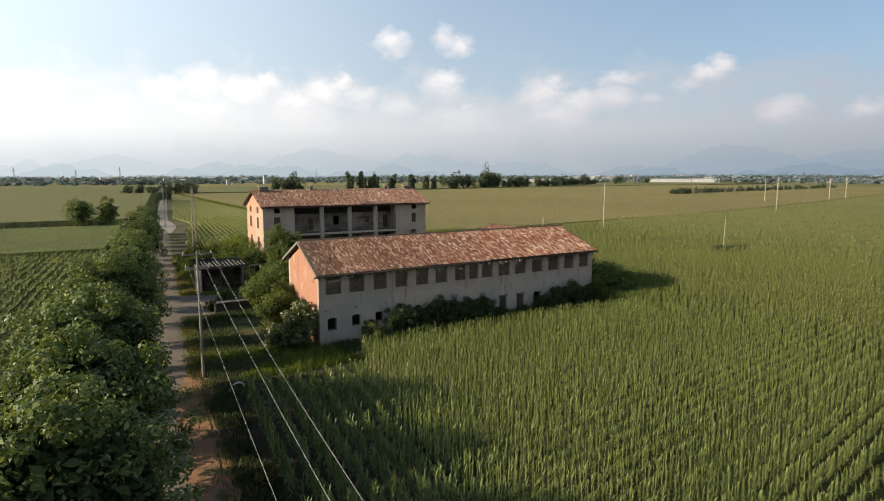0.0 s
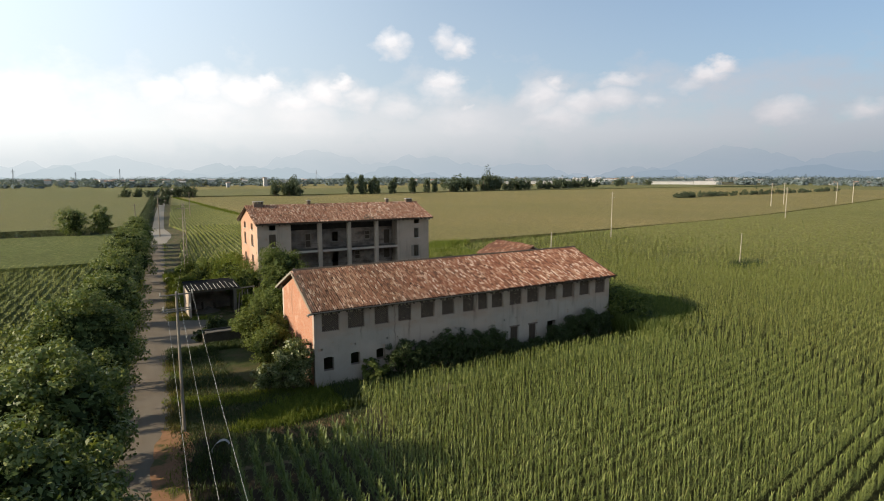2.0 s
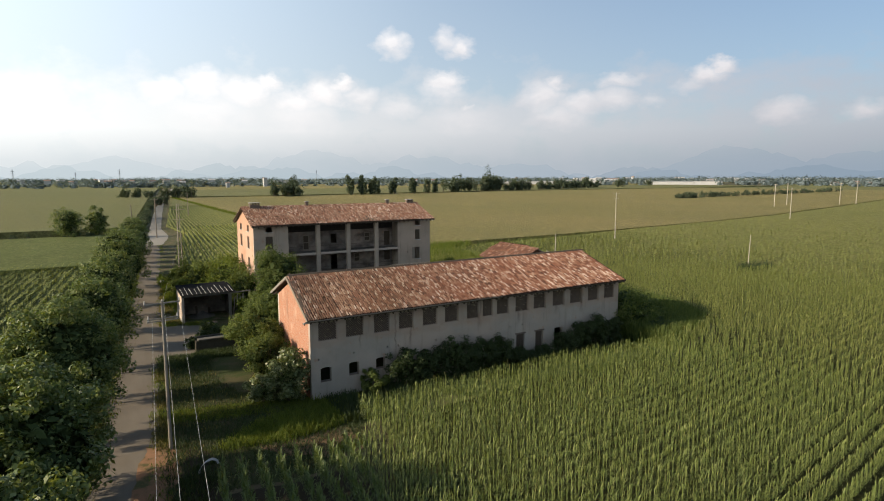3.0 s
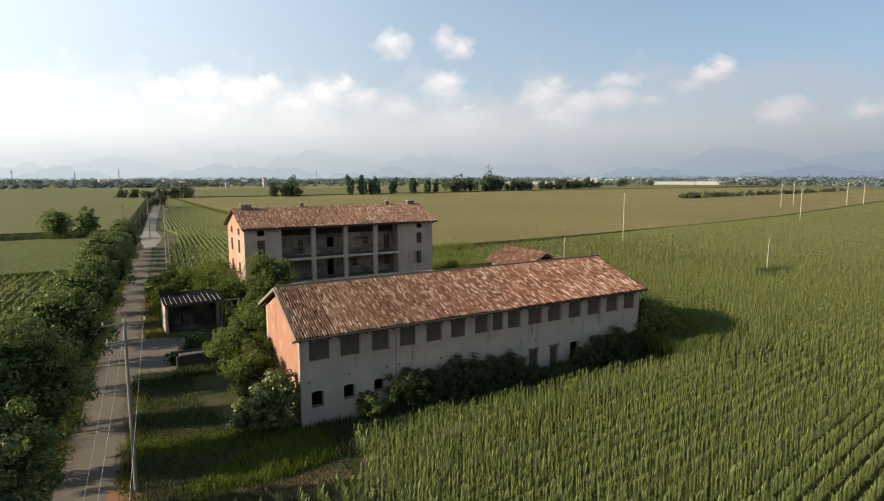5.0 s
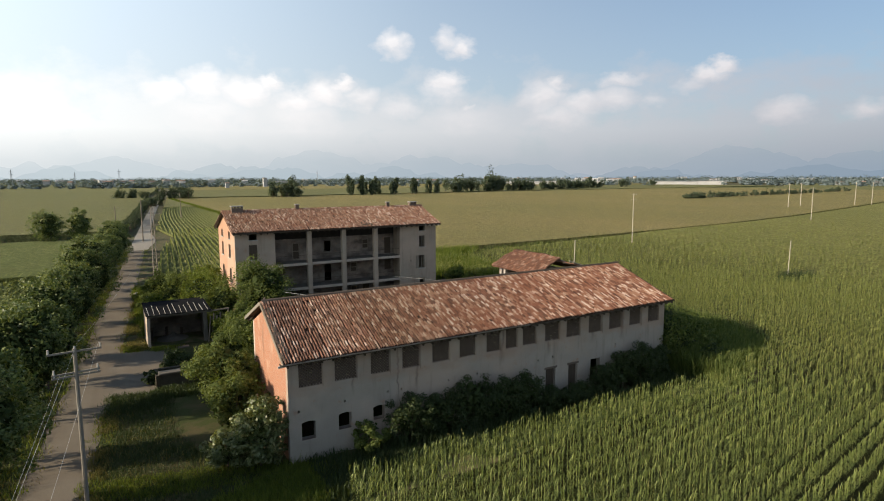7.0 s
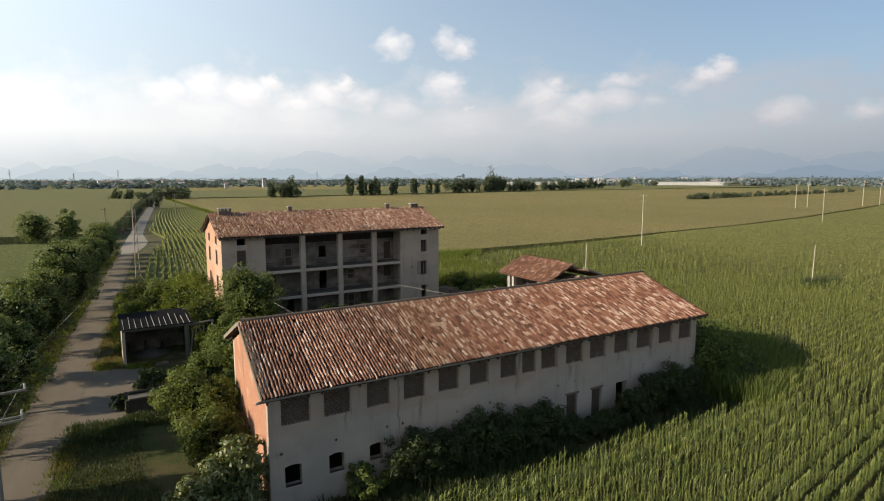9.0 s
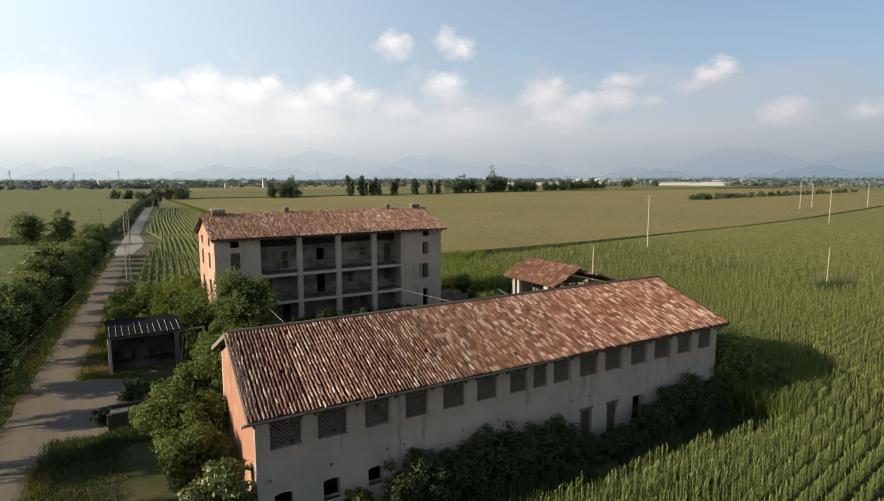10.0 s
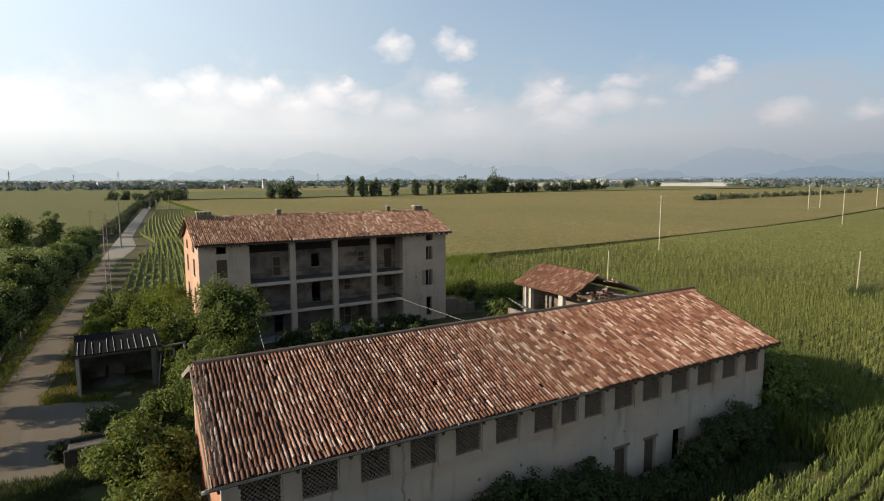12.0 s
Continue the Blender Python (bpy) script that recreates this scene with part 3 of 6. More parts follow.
def tiled_slope(thing_ob, x0, x1, y_eave, y_ridge, z_eave, z_ridge, rng, pick=None, pitch=0.166, course=0.36, missing=0.006, sag=0.03, mat=None, segs=5):
    """Cover tiles in columns down one slope. pick = (xa, xb): those tiles stand as pieces of their own, the rest is one mesh. Under them lie channel tiles."""
    run = math.hypot(y_ridge - y_eave, z_ridge - z_eave)
    ey, ez = (y_ridge - y_eave) / run, (z_ridge - z_eave) / run
    side = 1 if y_ridge > y_eave else -1
    shape, faces = tile_shape(segs=segs)
    cols, rows = int((x1 - x0) / pitch), int(run / course) + 1
    vs, fs, count, singles = [], [], 0, []
    piece = None
    for c in range(cols + 1):
        drift = rng.normal(0, 0.012)
        for r in range(rows):
            if rng.random() < missing:
                continue
            top = min(run + 0.02, 0.42 + r * course)
            u = x0 + c * pitch + drift + rng.normal(0, 0.010)
            if r == 0:
                top += rng.normal(0, 0.035)
            lift = 0.055 + rng.normal(0, 0.006) - sag * math.sin(3.0 * u / 7.0 + 0.7) * math.sin(math.pi * top / run)
            skew = rng.normal(0, 0.035)
            tip = 0.016
            single = pick is not None and pick[0] <= u <= pick[1]
            if single:
                singles.append((u, top, lift, skew, tip))
                continue
            p = shape * np.array([1 + rng.normal(0, 0.03), 1, 1])
            uu, vv, hh = p[:, 0] + skew * p[:, 1], p[:, 1] + top, p[:, 2] + lift + tip * (-p[:, 1] / 0.46)
            w = np.stack([u + uu, y_eave + vv * ey - side * hh * ez, z_eave + vv * ez + hh * abs(ey)], 1)
            vs.append(w), fs.append(faces + count)
            count += len(w)
    if vs:
        quads("roof_tiles", np.concatenate(vs), np.concatenate(fs), mat or tile_mat, thing_ob, "rows of weathered clay tiles", "stuff")
    # channel layer below: a ribbed sheet, furrow shade painted into its dark colour
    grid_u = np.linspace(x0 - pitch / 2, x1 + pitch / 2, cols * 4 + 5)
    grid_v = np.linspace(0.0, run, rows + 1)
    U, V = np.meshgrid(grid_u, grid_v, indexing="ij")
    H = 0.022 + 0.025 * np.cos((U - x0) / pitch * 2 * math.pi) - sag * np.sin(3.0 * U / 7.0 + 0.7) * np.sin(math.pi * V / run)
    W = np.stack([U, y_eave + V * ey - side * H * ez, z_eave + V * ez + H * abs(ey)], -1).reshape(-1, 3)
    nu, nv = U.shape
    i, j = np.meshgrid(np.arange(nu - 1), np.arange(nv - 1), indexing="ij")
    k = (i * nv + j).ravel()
    quads("channel_tiles", W, np.stack([k, k + nv, k + nv + 1, k + 1], 1), channel_shade_mat, thing_ob, "channel tiles with furrow shade painted in")
    return singles, (ey, ez, side, y_eave, z_eave)


def single_tiles(thing_ob, singles, slope):
    """The tiles that stand as pieces of their own: they share one mesh."""
    ey, ez, side, y_eave, z_eave = slope
    shape, faces = tile_shape()
    data = bpy.data.meshes.new("roof_tile")
    data.from_pydata([tuple(p) for p in shape], [], [tuple(int(i) for i in f) for f in faces])
    data.materials.append(tile_mat)
    origin = BASE[thing_ob.name]
    for u, top, lift, skew, tip in singles:
        ob = new("roof_tile", data)
        ob.parent = thing_ob
        ax_v, ax_h = Vector((0, ey, ez)), Vector((0, -side * ez, abs(ey)))
        ax_v = (ax_v - ax_h * (tip / 0.46)).normalized()
        ax_u = Vector((1, 0, 0)) + ax_v * skew * 0
        ax_h = ax_u.cross(ax_v) if side > 0 else ax_v.cross(ax_u)
        m = Matrix((ax_u, ax_v, ax_h)).transposed().to_4x4() @ Matrix.Rotation(-skew, 4, "Z")
        m.translation = Vector((out_of_square(u, y_eave + top * ey), y_eave + top * ey - side * lift * ez, z_eave + top * ez + lift * abs(ey))) - origin
        ob.matrix_basis = m


def ridge_tiles(thing_ob, x0, x1, y, z, rng, mat=None):
    vs, fs, count, x = [], [], 0, x0
    while x < x1:
        k = 7
        p = []
        for dx, r in ((0.0, 0.15), (0.48, 0.13)):
            for i in range(k):
                a = math.pi * i / (k - 1)
                p.append((x + dx, y + rng.normal(0, 0.004) - r * math.cos(a), z + rng.normal(0, 0.006) + r * math.sin(a) * 0.85))
        vs += p
        fs += [(count + i, count + i + 1, count + k + i + 1, count + k + i) for i in range(k - 1)]
        count += 2 * k
        x += 0.42
    quads("ridge_tiles", vs, fs, mat or tile_mat, thing_ob, "row of ridge tiles")


# ---------------------------------------------------------------- plants


def leaf_cloud(rng, centres, radii, per, size, flat=0.35, droop=0.3):
    """Leaves round clump centres: points and faces of bent four-cornered leaves."""
    c = np.repeat(centres, per, axis=0)
    r = np.repeat(radii, per, axis=0)
    k = len(c)
    d = rng.normal(size=(k, 3))
    d /= np.linalg.norm(d, axis=1)[:, None]
    rad = rng.random(k) ** 0.32
    pos = c + d * (r * rad[:, None])
    nrm = d * 0.9 + rng.normal(size=(k, 3)) * 0.38 + np.array([0, 0, flat])
    nrm /= np.linalg.norm(nrm, axis=1)[:, None]
    t = np.cross(nrm, rng.normal(size=(k, 3)))
    t /= np.linalg.norm(t, axis=1)[:, None]
    b = np.cross(nrm, t)
    s = size * (0.6 + 0.8 * rng.random(k))[:, None]
    tip = nrm * s * -droop
    P = np.stack([pos - t * s, pos - b * s * 0.55 + tip * -0.3, pos + t * s + tip, pos + b * s * 0.55 + tip * -0.3], 1).reshape(-1, 3)
    F = np.arange(4 * k).reshape(-1, 4)
    return P, F


def limb(bm, pts, r0, r1, sides=6):
    for i in range(len(pts) - 1):
        ra = r0 + (r1 - r0) * i / (len(pts) - 1)
        rb = r0 + (r1 - r0) * (i + 1) / (len(pts) - 1)
        beam(bm, pts[i], pts[i + 1], ra, sides=sides, w2=rb)


def plant(name, seed, height, spread, mat, leaf=0.13, clumps=70, per=60, trunk=0.16, bare=0.25, shape=1.0, label="", category="tree", group="", wide=(1, 1), core=5, lumps=0.22, ball=(0.18, 0.33)):
    """A tree or bush at the origin: tapered trunk with limbs, and a crown of leaf clumps with gaps."""
    rng = np.random.default_rng(seed)
    ob = thing(name, (0, 0, 0), label, category, group)
    z0 = height * bare
    mid, half = (z0 + height) / 2, (height - z0) / 2
    cs, rs = [], []
    lobes = rng.normal(size=(5, 3)) * 0.8
    while len(cs) < clumps:
        d = rng.normal(size=3)
        d /= np.linalg.norm(d)
        r = rng.random() ** 0.28
        lump = 0.80 + lumps * math.sin(d @ lobes[0] * 2.2 + 1) + 0.12 * math.sin(d @ lobes[1] * 4.1)
        taper = 1.0 - 0.28 * shape * max(0.0, d[2])
        p = np.array([d[0] * spread * r * lump * taper * wide[0], d[1] * spread * r * lump * taper * wide[1], mid + d[2] * half * r * min(1.0, lump + 0.12)])
        cs.append(p)
        q = spread * rng.uniform(*ball)
        rs.append((q, q, q * 0.8))
    cs, rs = np.array(cs), np.array(rs)
    P, F = leaf_cloud(rng, cs, rs, per, leaf)
    P[:, 2] = np.maximum(P[:, 2], 0.03)
    bm = bmesh.new()
    lean = rng.normal(size=2) * 0.05 * height
    limb(bm, [(0, 0, -0.2), (lean[0] * 0.4, lean[1] * 0.4, height * 0.25), (lean[0], lean[1], height * 0.62)], trunk, trunk * 0.45, 8)
    for i in rng.choice(len(cs), size=min(14, len(cs)), replace=False):
        s = height * rng.uniform(0.15, 0.5)
        a = Vector((lean[0] * s / height, lean[1] * s / height, s))
        e = Vector(cs[i])
        limb(bm, [a, (a + e) / 2 + Vector((0, 0, 0.08 * height)), e], trunk * 0.42, trunk * 0.10, 5)
    part("trunk", bm, bark_mat, ob)
    crown = quads("crown", P, F, mat, ob)
    # the dense inside of the crown: shade painted as dark leaves that block sun
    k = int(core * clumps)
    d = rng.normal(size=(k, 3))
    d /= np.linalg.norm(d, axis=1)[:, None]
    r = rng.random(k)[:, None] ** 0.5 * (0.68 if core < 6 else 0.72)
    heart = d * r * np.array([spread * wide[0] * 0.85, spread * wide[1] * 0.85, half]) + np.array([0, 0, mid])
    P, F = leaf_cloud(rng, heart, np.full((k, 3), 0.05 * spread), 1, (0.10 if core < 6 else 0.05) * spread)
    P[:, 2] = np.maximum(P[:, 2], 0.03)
    quads("inner_leaves", P, F, shade_leaf_mat, crown, "inner leaves painted dark as crown shade", "stuff")
    return ob


def tufts(rng, xy, height, blades, width, spread=0.22, z=0.0):
    """Grass or weed tufts: narrow bent blades from given places."""
    k = len(xy) * blades
    base = np.repeat(xy, blades, axis=0) + rng.normal(size=(k, 2)) * spread * 0.5
    h = np.repeat(np.broadcast_to(height, len(xy)), blades) * rng.uniform(0.5, 1.15, k)
    a = rng.uniform(0, 2 * math.pi, k)
    out = np.stack([np.cos(a), np.sin(a)], 1)
    side = np.stack([-out[:, 1], out[:, 0]], 1) * width * 0.5
    o = np.zeros((k, 4, 3))
    bend = (h * rng.uniform(0.15, 0.7, k))[:, None]
    o[:, 0, :2], o[:, 1, :2] = base - side, base + side
    o[:, 2, :2], o[:, 3, :2] = base + out * bend + side * 0.25, base + out * bend - side * 0.25
    o[:, :2, 2] = z
    o[:, 2:, 2] = (z + h)[:, None]
    return o.reshape(-1, 3), np.arange(4 * k).reshape(-1, 4)


def inside(poly, x, y):
    """Which places lie inside a polygon."""
    got = np.zeros(len(x), bool)
    k = len(poly)
    for i in range(k):
        (xa, ya), (xb, yb) = poly[i], poly[(i + 1) % k]
        hit = ((ya > y) != (yb > y)) & (x < (xb - xa) * (y - ya) / (yb - ya + 1e-12) + xa)
        got ^= hit
    return got


def ragged(poly, step=0.7, rough=0.28):
    """The outline with its edges broken into short uneven steps."""
    out = []
    for (xa, ya), (xb, yb) in zip(poly, list(poly[1:]) + [poly[0]]):
        d = math.hypot(xb - xa, yb - ya)
        k = max(1, min(140, int(d / step)))
        for i in range(k):
            x, y = xa + (xb - xa) * i / k, ya + (yb - ya) * i / k
            w = noise.noise((x * 0.8, y * 0.8, 5.0)) + 0.5 * noise.noise((x * 2.3, y * 2.3, 9.0))
            out.append((x + rough * w * (yb - ya) / (d + 1e-6), y - rough * w * (xb - xa) / (d + 1e-6)))
    return out


def sheet(name, poly, z, mat, label="", kind="structure", parent=None):
    """A flat patch of ground cover with an uneven edge."""
    poly = ragged(poly)
    return raw(name, [(x, y, z) for x, y in poly], [list(range(len(poly)))], mat, parent, label, kind)


def road_x(y):
    return -10.95 + 0.095 * y


# ---------------------------------------------------------------- the land
rng = np.random.default_rng(7)
ground = raw("ground", [(-4400, -900, 0), (4400, -900, 0), (4400, 4450, 0), (-4400, 4450, 0)], [(0, 1, 2, 3)], soil_mat)
tagged(ground, "flat farmland of brown soil and weeds reaching the hills", "ground", kind="structure")


def strip(name, ys, left, right, z, mat, label):
    v, f = [], []
    for y in ys:
        for s in np.linspace(0, 1, 5):
            wob = 0.22 * noise.noise((y * 0.35, s * 3, 1.7)) if s in (0.0, 1.0) else 0.0
            v.append((left(y) + (right(y) - left(y)) * s + wob, y, z + 0.025 * math.sin(s * math.pi)))
    for i in range(len(ys) - 1):
        for j in range(4):
            a = i * 5 + j
            f.append((a, a + 1, a + 6, a + 5))
    return tagged(raw(name, v, f, mat), label, "road", kind="structure")


strip("road", np.arange(-75, 119, 1.0), lambda y: road_x(y) - 1.6, lambda y: road_x(y) + 1.5, 0.03, track_mat, "dusty pale farm track with worn edges")
strip("road_far", np.concatenate([np.arange(112, 160, 2.0), np.arange(160, 900, 20.0)]), lambda y: road_x(y) - 1.6 + 0.00003 * (y - 112) ** 2,
      lambda y: road_x(y) + 1.7 + 1.8 * math.exp(-((y - 133) / 16.0) ** 2) + 0.00003 * (y - 112) ** 2, 0.05, pale_road_mat, "pale asphalt lane running to the horizon")
sheet("yard", [(road_x(-8) + 1.4, -8), (-1.5, -9.2), (2, -7), (2.5, -2.6), (31, -4.6), (38, -2.4), (45, 4), (46.5, 20), (46, 34), (34, 47), (33, 62), (road_x(62) + 1.5, 62), (road_x(20) + 1.5, 20)], 0.012, lawn_mat, "rough lawn with weeds and bare spots")
sheet("verge", [(road_x(-75) + 1.5, -75), (road_x(-75) + 4.2, -75), (road_x(-9) + 3.0, -9), (road_x(-1) + 2.2, -1), (road_x(-1) + 1.4, -1)], 0.018, ochre_mat, "ochre bare earth beside the track")
sheet("turning_place", [(road_x(17.4) + 1.2, 17.4), (-7.4, 17.5), (-5.3, 16.8), (-4.5, 18.2), (-4.2, 21.0), (-4.0, 23.9), (-2.9, 24.6), (-2.0, 25.8), (-2.6, 27.6), (-4.4, 28.5), (-6.4, 29.2), (road_x(31) + 1.2, 31)], 0.022, track_mat, "dusty pull-in beside the track")
sheet("track_edge", [(road_x(-24) + 0.3, -24), (road_x(-24) + 1.9, -24), (road_x(-2) + 1.8, -2), (road_x(-1) + 0.9, -1), (road_x(-6) + 0.3, -6), (road_x(-15) + 0.5, -15)], 0.066, ochre_mat, "ochre earth washed over the track edge")
# mostly tree shade, painted as a near-black strip of soil
sheet("field_ditch", [(road_x(-75) + 3.0, -75), (road_x(-75) + 4.6, -75), (-8.9, -30), (-8.4, -14), (-7.4, -8.4), (-7.0, -3.5), (-8.3, -2.6), (road_x(-8) + 2.2, -8), (road_x(-20) + 2.6, -20)], 0.03, shaded_earth_mat, "ditch between track and corn, tree shade painted in")
sheet("bare_patch", [(-4.6, -2.6), (-3.2, -3.6), (-1.8, -3.2), (-0.4, -3.9), (0.7, -4.6), (1.0, -6.0), (0.6, -7.6), (-0.9, -8.3), (-2.2, -7.0), (-3.4, -6.4), (-4.4, -4.6)], 0.026, dirt_mat, "bare reddish earth at the corn edge")
sheet("left_verge", [(road_x(-75) - 7.5, -75), (road_x(-75) - 1.6, -75), (road_x(118) - 1.6, 118), (road_x(118) - 7.5, 118)], 0.014, lawn_mat, "shaded grass strip under the trees")

# field outlines
MAIN = [(-8.9, -90), (-8.7, -14), (-7.4, -8.6), (-3.2, -9.3), (-0.6, -9.3), (0.9, -8.0), (1.6, -4.2), (9, -4.3), (20, -4.0), (27, -4.6), (31, -5.2), (34.5, -4.0), (38.5, -2.8), (42.5, -1.0), (45.5, 4.5),
        (47, 20), (48, 33), (38, 46), (35, 62), (40, 62), (48, 62.5), (58, 68.5), (69, 70.2), (86, 71), (108, 73), (134, 76), (164, 79), (210, 86.5), (290, 104), (430, 137), (430, -90)]
BEHIND = [(road_x(66) + 4, 66), (34, 60), (36.3, 79), (37.2, 200), (40.2, 430), (road_x(430) + 8, 430), (road_x(165) + 3.5, 165), (road_x(135) + 8, 135), (road_x(108) + 5, 108)]
LEFT = [(road_x(-90) - 9.5, -90), (road_x(134) - 9.5, 134), (-160, 128), (-160, -90)]
TAN = [(36.5, 82), (48, 72.5), (58, 73.5), (69, 73.6), (86, 74.2), (108, 76), (134, 78.7), (164, 81.6), (210, 89), (290, 106.4), (430, 139.2), (700, 212), (700, 470), (330, 455), (118, 425), (40.5, 432)]
FAR_LEFT = [(road_x(146) - 6, 146), (road_x(480) - 6, 480), (-500, 520), (-500, 140)]


def clipped(poly, x0, x1, y0, y1):
    """A polygon cut to a rectangle."""
    out = list(poly)
    for k, lim, sign in ((0, x0, 1), (0, x1, -1), (1, y0, 1), (1, y1, -1)):
        cur, out = out, []
        for i in range(len(cur)):
            a, b = cur[i], cur[(i + 1) % len(cur)]
            ia, ib = (a[k] - lim) * sign >= 0, (b[k] - lim) * sign >= 0
            if ia:
                out.append(a)
            if ia != ib:
                t = (lim - a[k]) / (b[k] - a[k])
                out.append((a[0] + (b[0] - a[0]) * t, a[1] + (b[1] - a[1]) * t))
    return out


def canopy(name, poly, top, mat, label, step=8.0, rough=0.25, lo=None):
    """The closed top of a crop: a field-sized body of uneven height with sides down to the ground."""
    bm = bmesh.new()
    low = [bm.verts.new((x, y, 0.02)) for x, y in poly]
    high = [bm.verts.new((x, y, top(x) if callable(top) else top)) for x, y in poly]
    k = len(poly)
    for i in range(k):
        bm.faces.new((low[i], low[(i + 1) % k], high[(i + 1) % k], high[i]))
    bm.faces.new(high)
    bmesh.ops.recalc_face_normals(bm, faces=bm.faces)
    return tagged(part(name, bm, mat, kind="stuff"), label, "field")


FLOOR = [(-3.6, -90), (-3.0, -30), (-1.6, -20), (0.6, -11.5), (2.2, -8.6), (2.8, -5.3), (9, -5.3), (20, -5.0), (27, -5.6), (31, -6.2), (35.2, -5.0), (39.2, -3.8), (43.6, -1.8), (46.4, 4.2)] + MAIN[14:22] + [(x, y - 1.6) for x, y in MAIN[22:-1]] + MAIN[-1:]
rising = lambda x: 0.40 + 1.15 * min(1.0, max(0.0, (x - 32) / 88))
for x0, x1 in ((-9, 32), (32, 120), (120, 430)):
    canopy("corn_floor", clipped(FLOOR, x0, x1, -90, 140), rising, furrow_shade_mat if x0 < 0 else corn_floor_mat, "low leaf body between corn rows, furrow shade painted in")
canopy("tan_field", TAN, 1.1, tan_mat, "wide field of ripening tan-green crop")
canopy("left_field", clipped(LEFT, -160, 10, 75, 140), 1.2, green_crop_mat, "green crop field beyond the tree row")
canopy("left_field", clipped(LEFT, -160, -46, -90, 75), 1.2, green_crop_mat, "green crop field beyond the tree row")
canopy("left_field_floor", clipped(LEFT, -46, 10, -90, 75), 0.62, green_crop_mat, "leaf litter and low leaves between the crop rows")
canopy("far_left_field", FAR_LEFT, 1.9, pale_crop_mat, "pale green-gold field far along the lane")
FAR = [("far_field", [(road_x(440) + 8, 440), (40, 438), (118, 431), (330, 461), (900, 480), (900, 700), (80, 690)], 1.6, pale_crop_mat),
       ("far_field", [(90, 700), (900, 712), (1500, 900), (1500, 1200), (150, 1150)], 1.5, tan_mat),
       ("far_field", [(-520, 530), (road_x(490) - 6, 490), (road_x(900), 900), (-900, 900)], 1.5, pale_crop_mat),
       ("far_field", [(710, 120), (1600, 250), (1600, 880), (905, 470), (710, 470)], 0.5, pale_crop_mat),
       ("far_field", [(440, -90), (900, -90), (1500, 230), (705, 110), (440, 138)], 1.9, crop_mat)]
FAR.append(("far_plain", [(-1600, 905), (900, 905), (1700, 905), (4000, 3600), (-2600, 3600)], 0.5, pale_crop_mat))
FAR.append(("far_plain", [(1505, 905), (1605, 240), (4000, 240), (4000, 2600)], 0.5, pale_crop_mat))
for nm, poly, top, mat in FAR:
    canopy(nm, poly, top, mat, "distant farm field in pale green and gold")


def corn_leaves(rng, x, y, turn, leaves, segs, tall, fat=0.03, long=0.20):
    """Corn plants at (x, y): arching leaves alternating on a stalk. Points and faces as arrays."""
    k = len(x)
    size = tall * rng.uniform(0.955, 1.04, k)
    V, F, count = [], [], 0
    plane = rng.uniform(0, 2 * math.pi, k)
    ct, st = math.cos(radians(turn)), math.sin(radians(turn))
    for i in range(leaves):
        f = (i + 0.5) / leaves
        a = plane + math.pi * (i % 2) + rng.normal(0, 0.55, k)
        z = size * (0.46 + 0.40 * f)
        ln = size * (long - 0.03 * f) * rng.uniform(0.7, 1.2, k)
        w = fat * rng.uniform(0.75, 1.25, k)
        arch = rng.uniform(0.75, 1.2, k)
        ca, sa = np.cos(a), np.sin(a)
        # leaves crowd along the row and leave the furrow open
        across = -ca * st + sa * ct
        shy = 1.0 - 0.58 * np.abs(across)
        rows = []
        for s in range(segs + 1):
            u = s / segs
            reach = ln * u * (0.84 - 0.30 * f) * shy
            rise = ln * arch * ((0.95 + 0.35 * f) * u - (1.0 - 0.45 * f) * u * u) if segs > 1 else ln * arch * (0.40 if i % 2 else -0.40) * u
            ww = w * (0.75 + 1.2 * u - 1.75 * u * u)
            rows.append(np.stack([x + ca * reach - sa * ww, y + sa * reach + ca * ww, z + rise], 1))
            rows.append(np.stack([x + ca * reach + sa * ww, y + sa * reach - ca * ww, z + rise], 1))
        P = np.stack(rows, 1)
        m = 2 * (segs + 1)
        idx = count + np.arange(k)[:, None] * m
        for s in range(segs):
            F.append(np.concatenate([idx + 2 * s, idx + 2 * s + 1, idx + 2 * s + 3, idx + 2 * s + 2], 1))
        V.append(P.reshape(-1, 3))
        count += k * m
    return np.concatenate(V), np.concatenate(F)


def rows_in(poly, turn, gap, step, rng, jitter=0.05):
    """Places on the sown rows that run at turn degrees from +x inside a polygon."""
    xs, ys = [p[0] for p in poly], [p[1] for p in poly]
    cx, cy, rad = (min(xs) + max(xs)) / 2, (min(ys) + max(ys)) / 2, math.hypot(max(xs) - min(xs), max(ys) - min(ys)) / 2
    u, v = np.meshgrid(np.arange(-rad, rad, step), np.arange(-rad, rad, gap))
    u, v = u.ravel() + rng.normal(0, step * 0.25, u.size), v.ravel() + rng.normal(0, jitter, v.size)
    c, s = math.cos(radians(turn)), math.sin(radians(turn))
    x, y = cx + u * c - v * s, cy + u * s + v * c
    ok = inside(poly, x, y)
    return x[ok], y[ok]


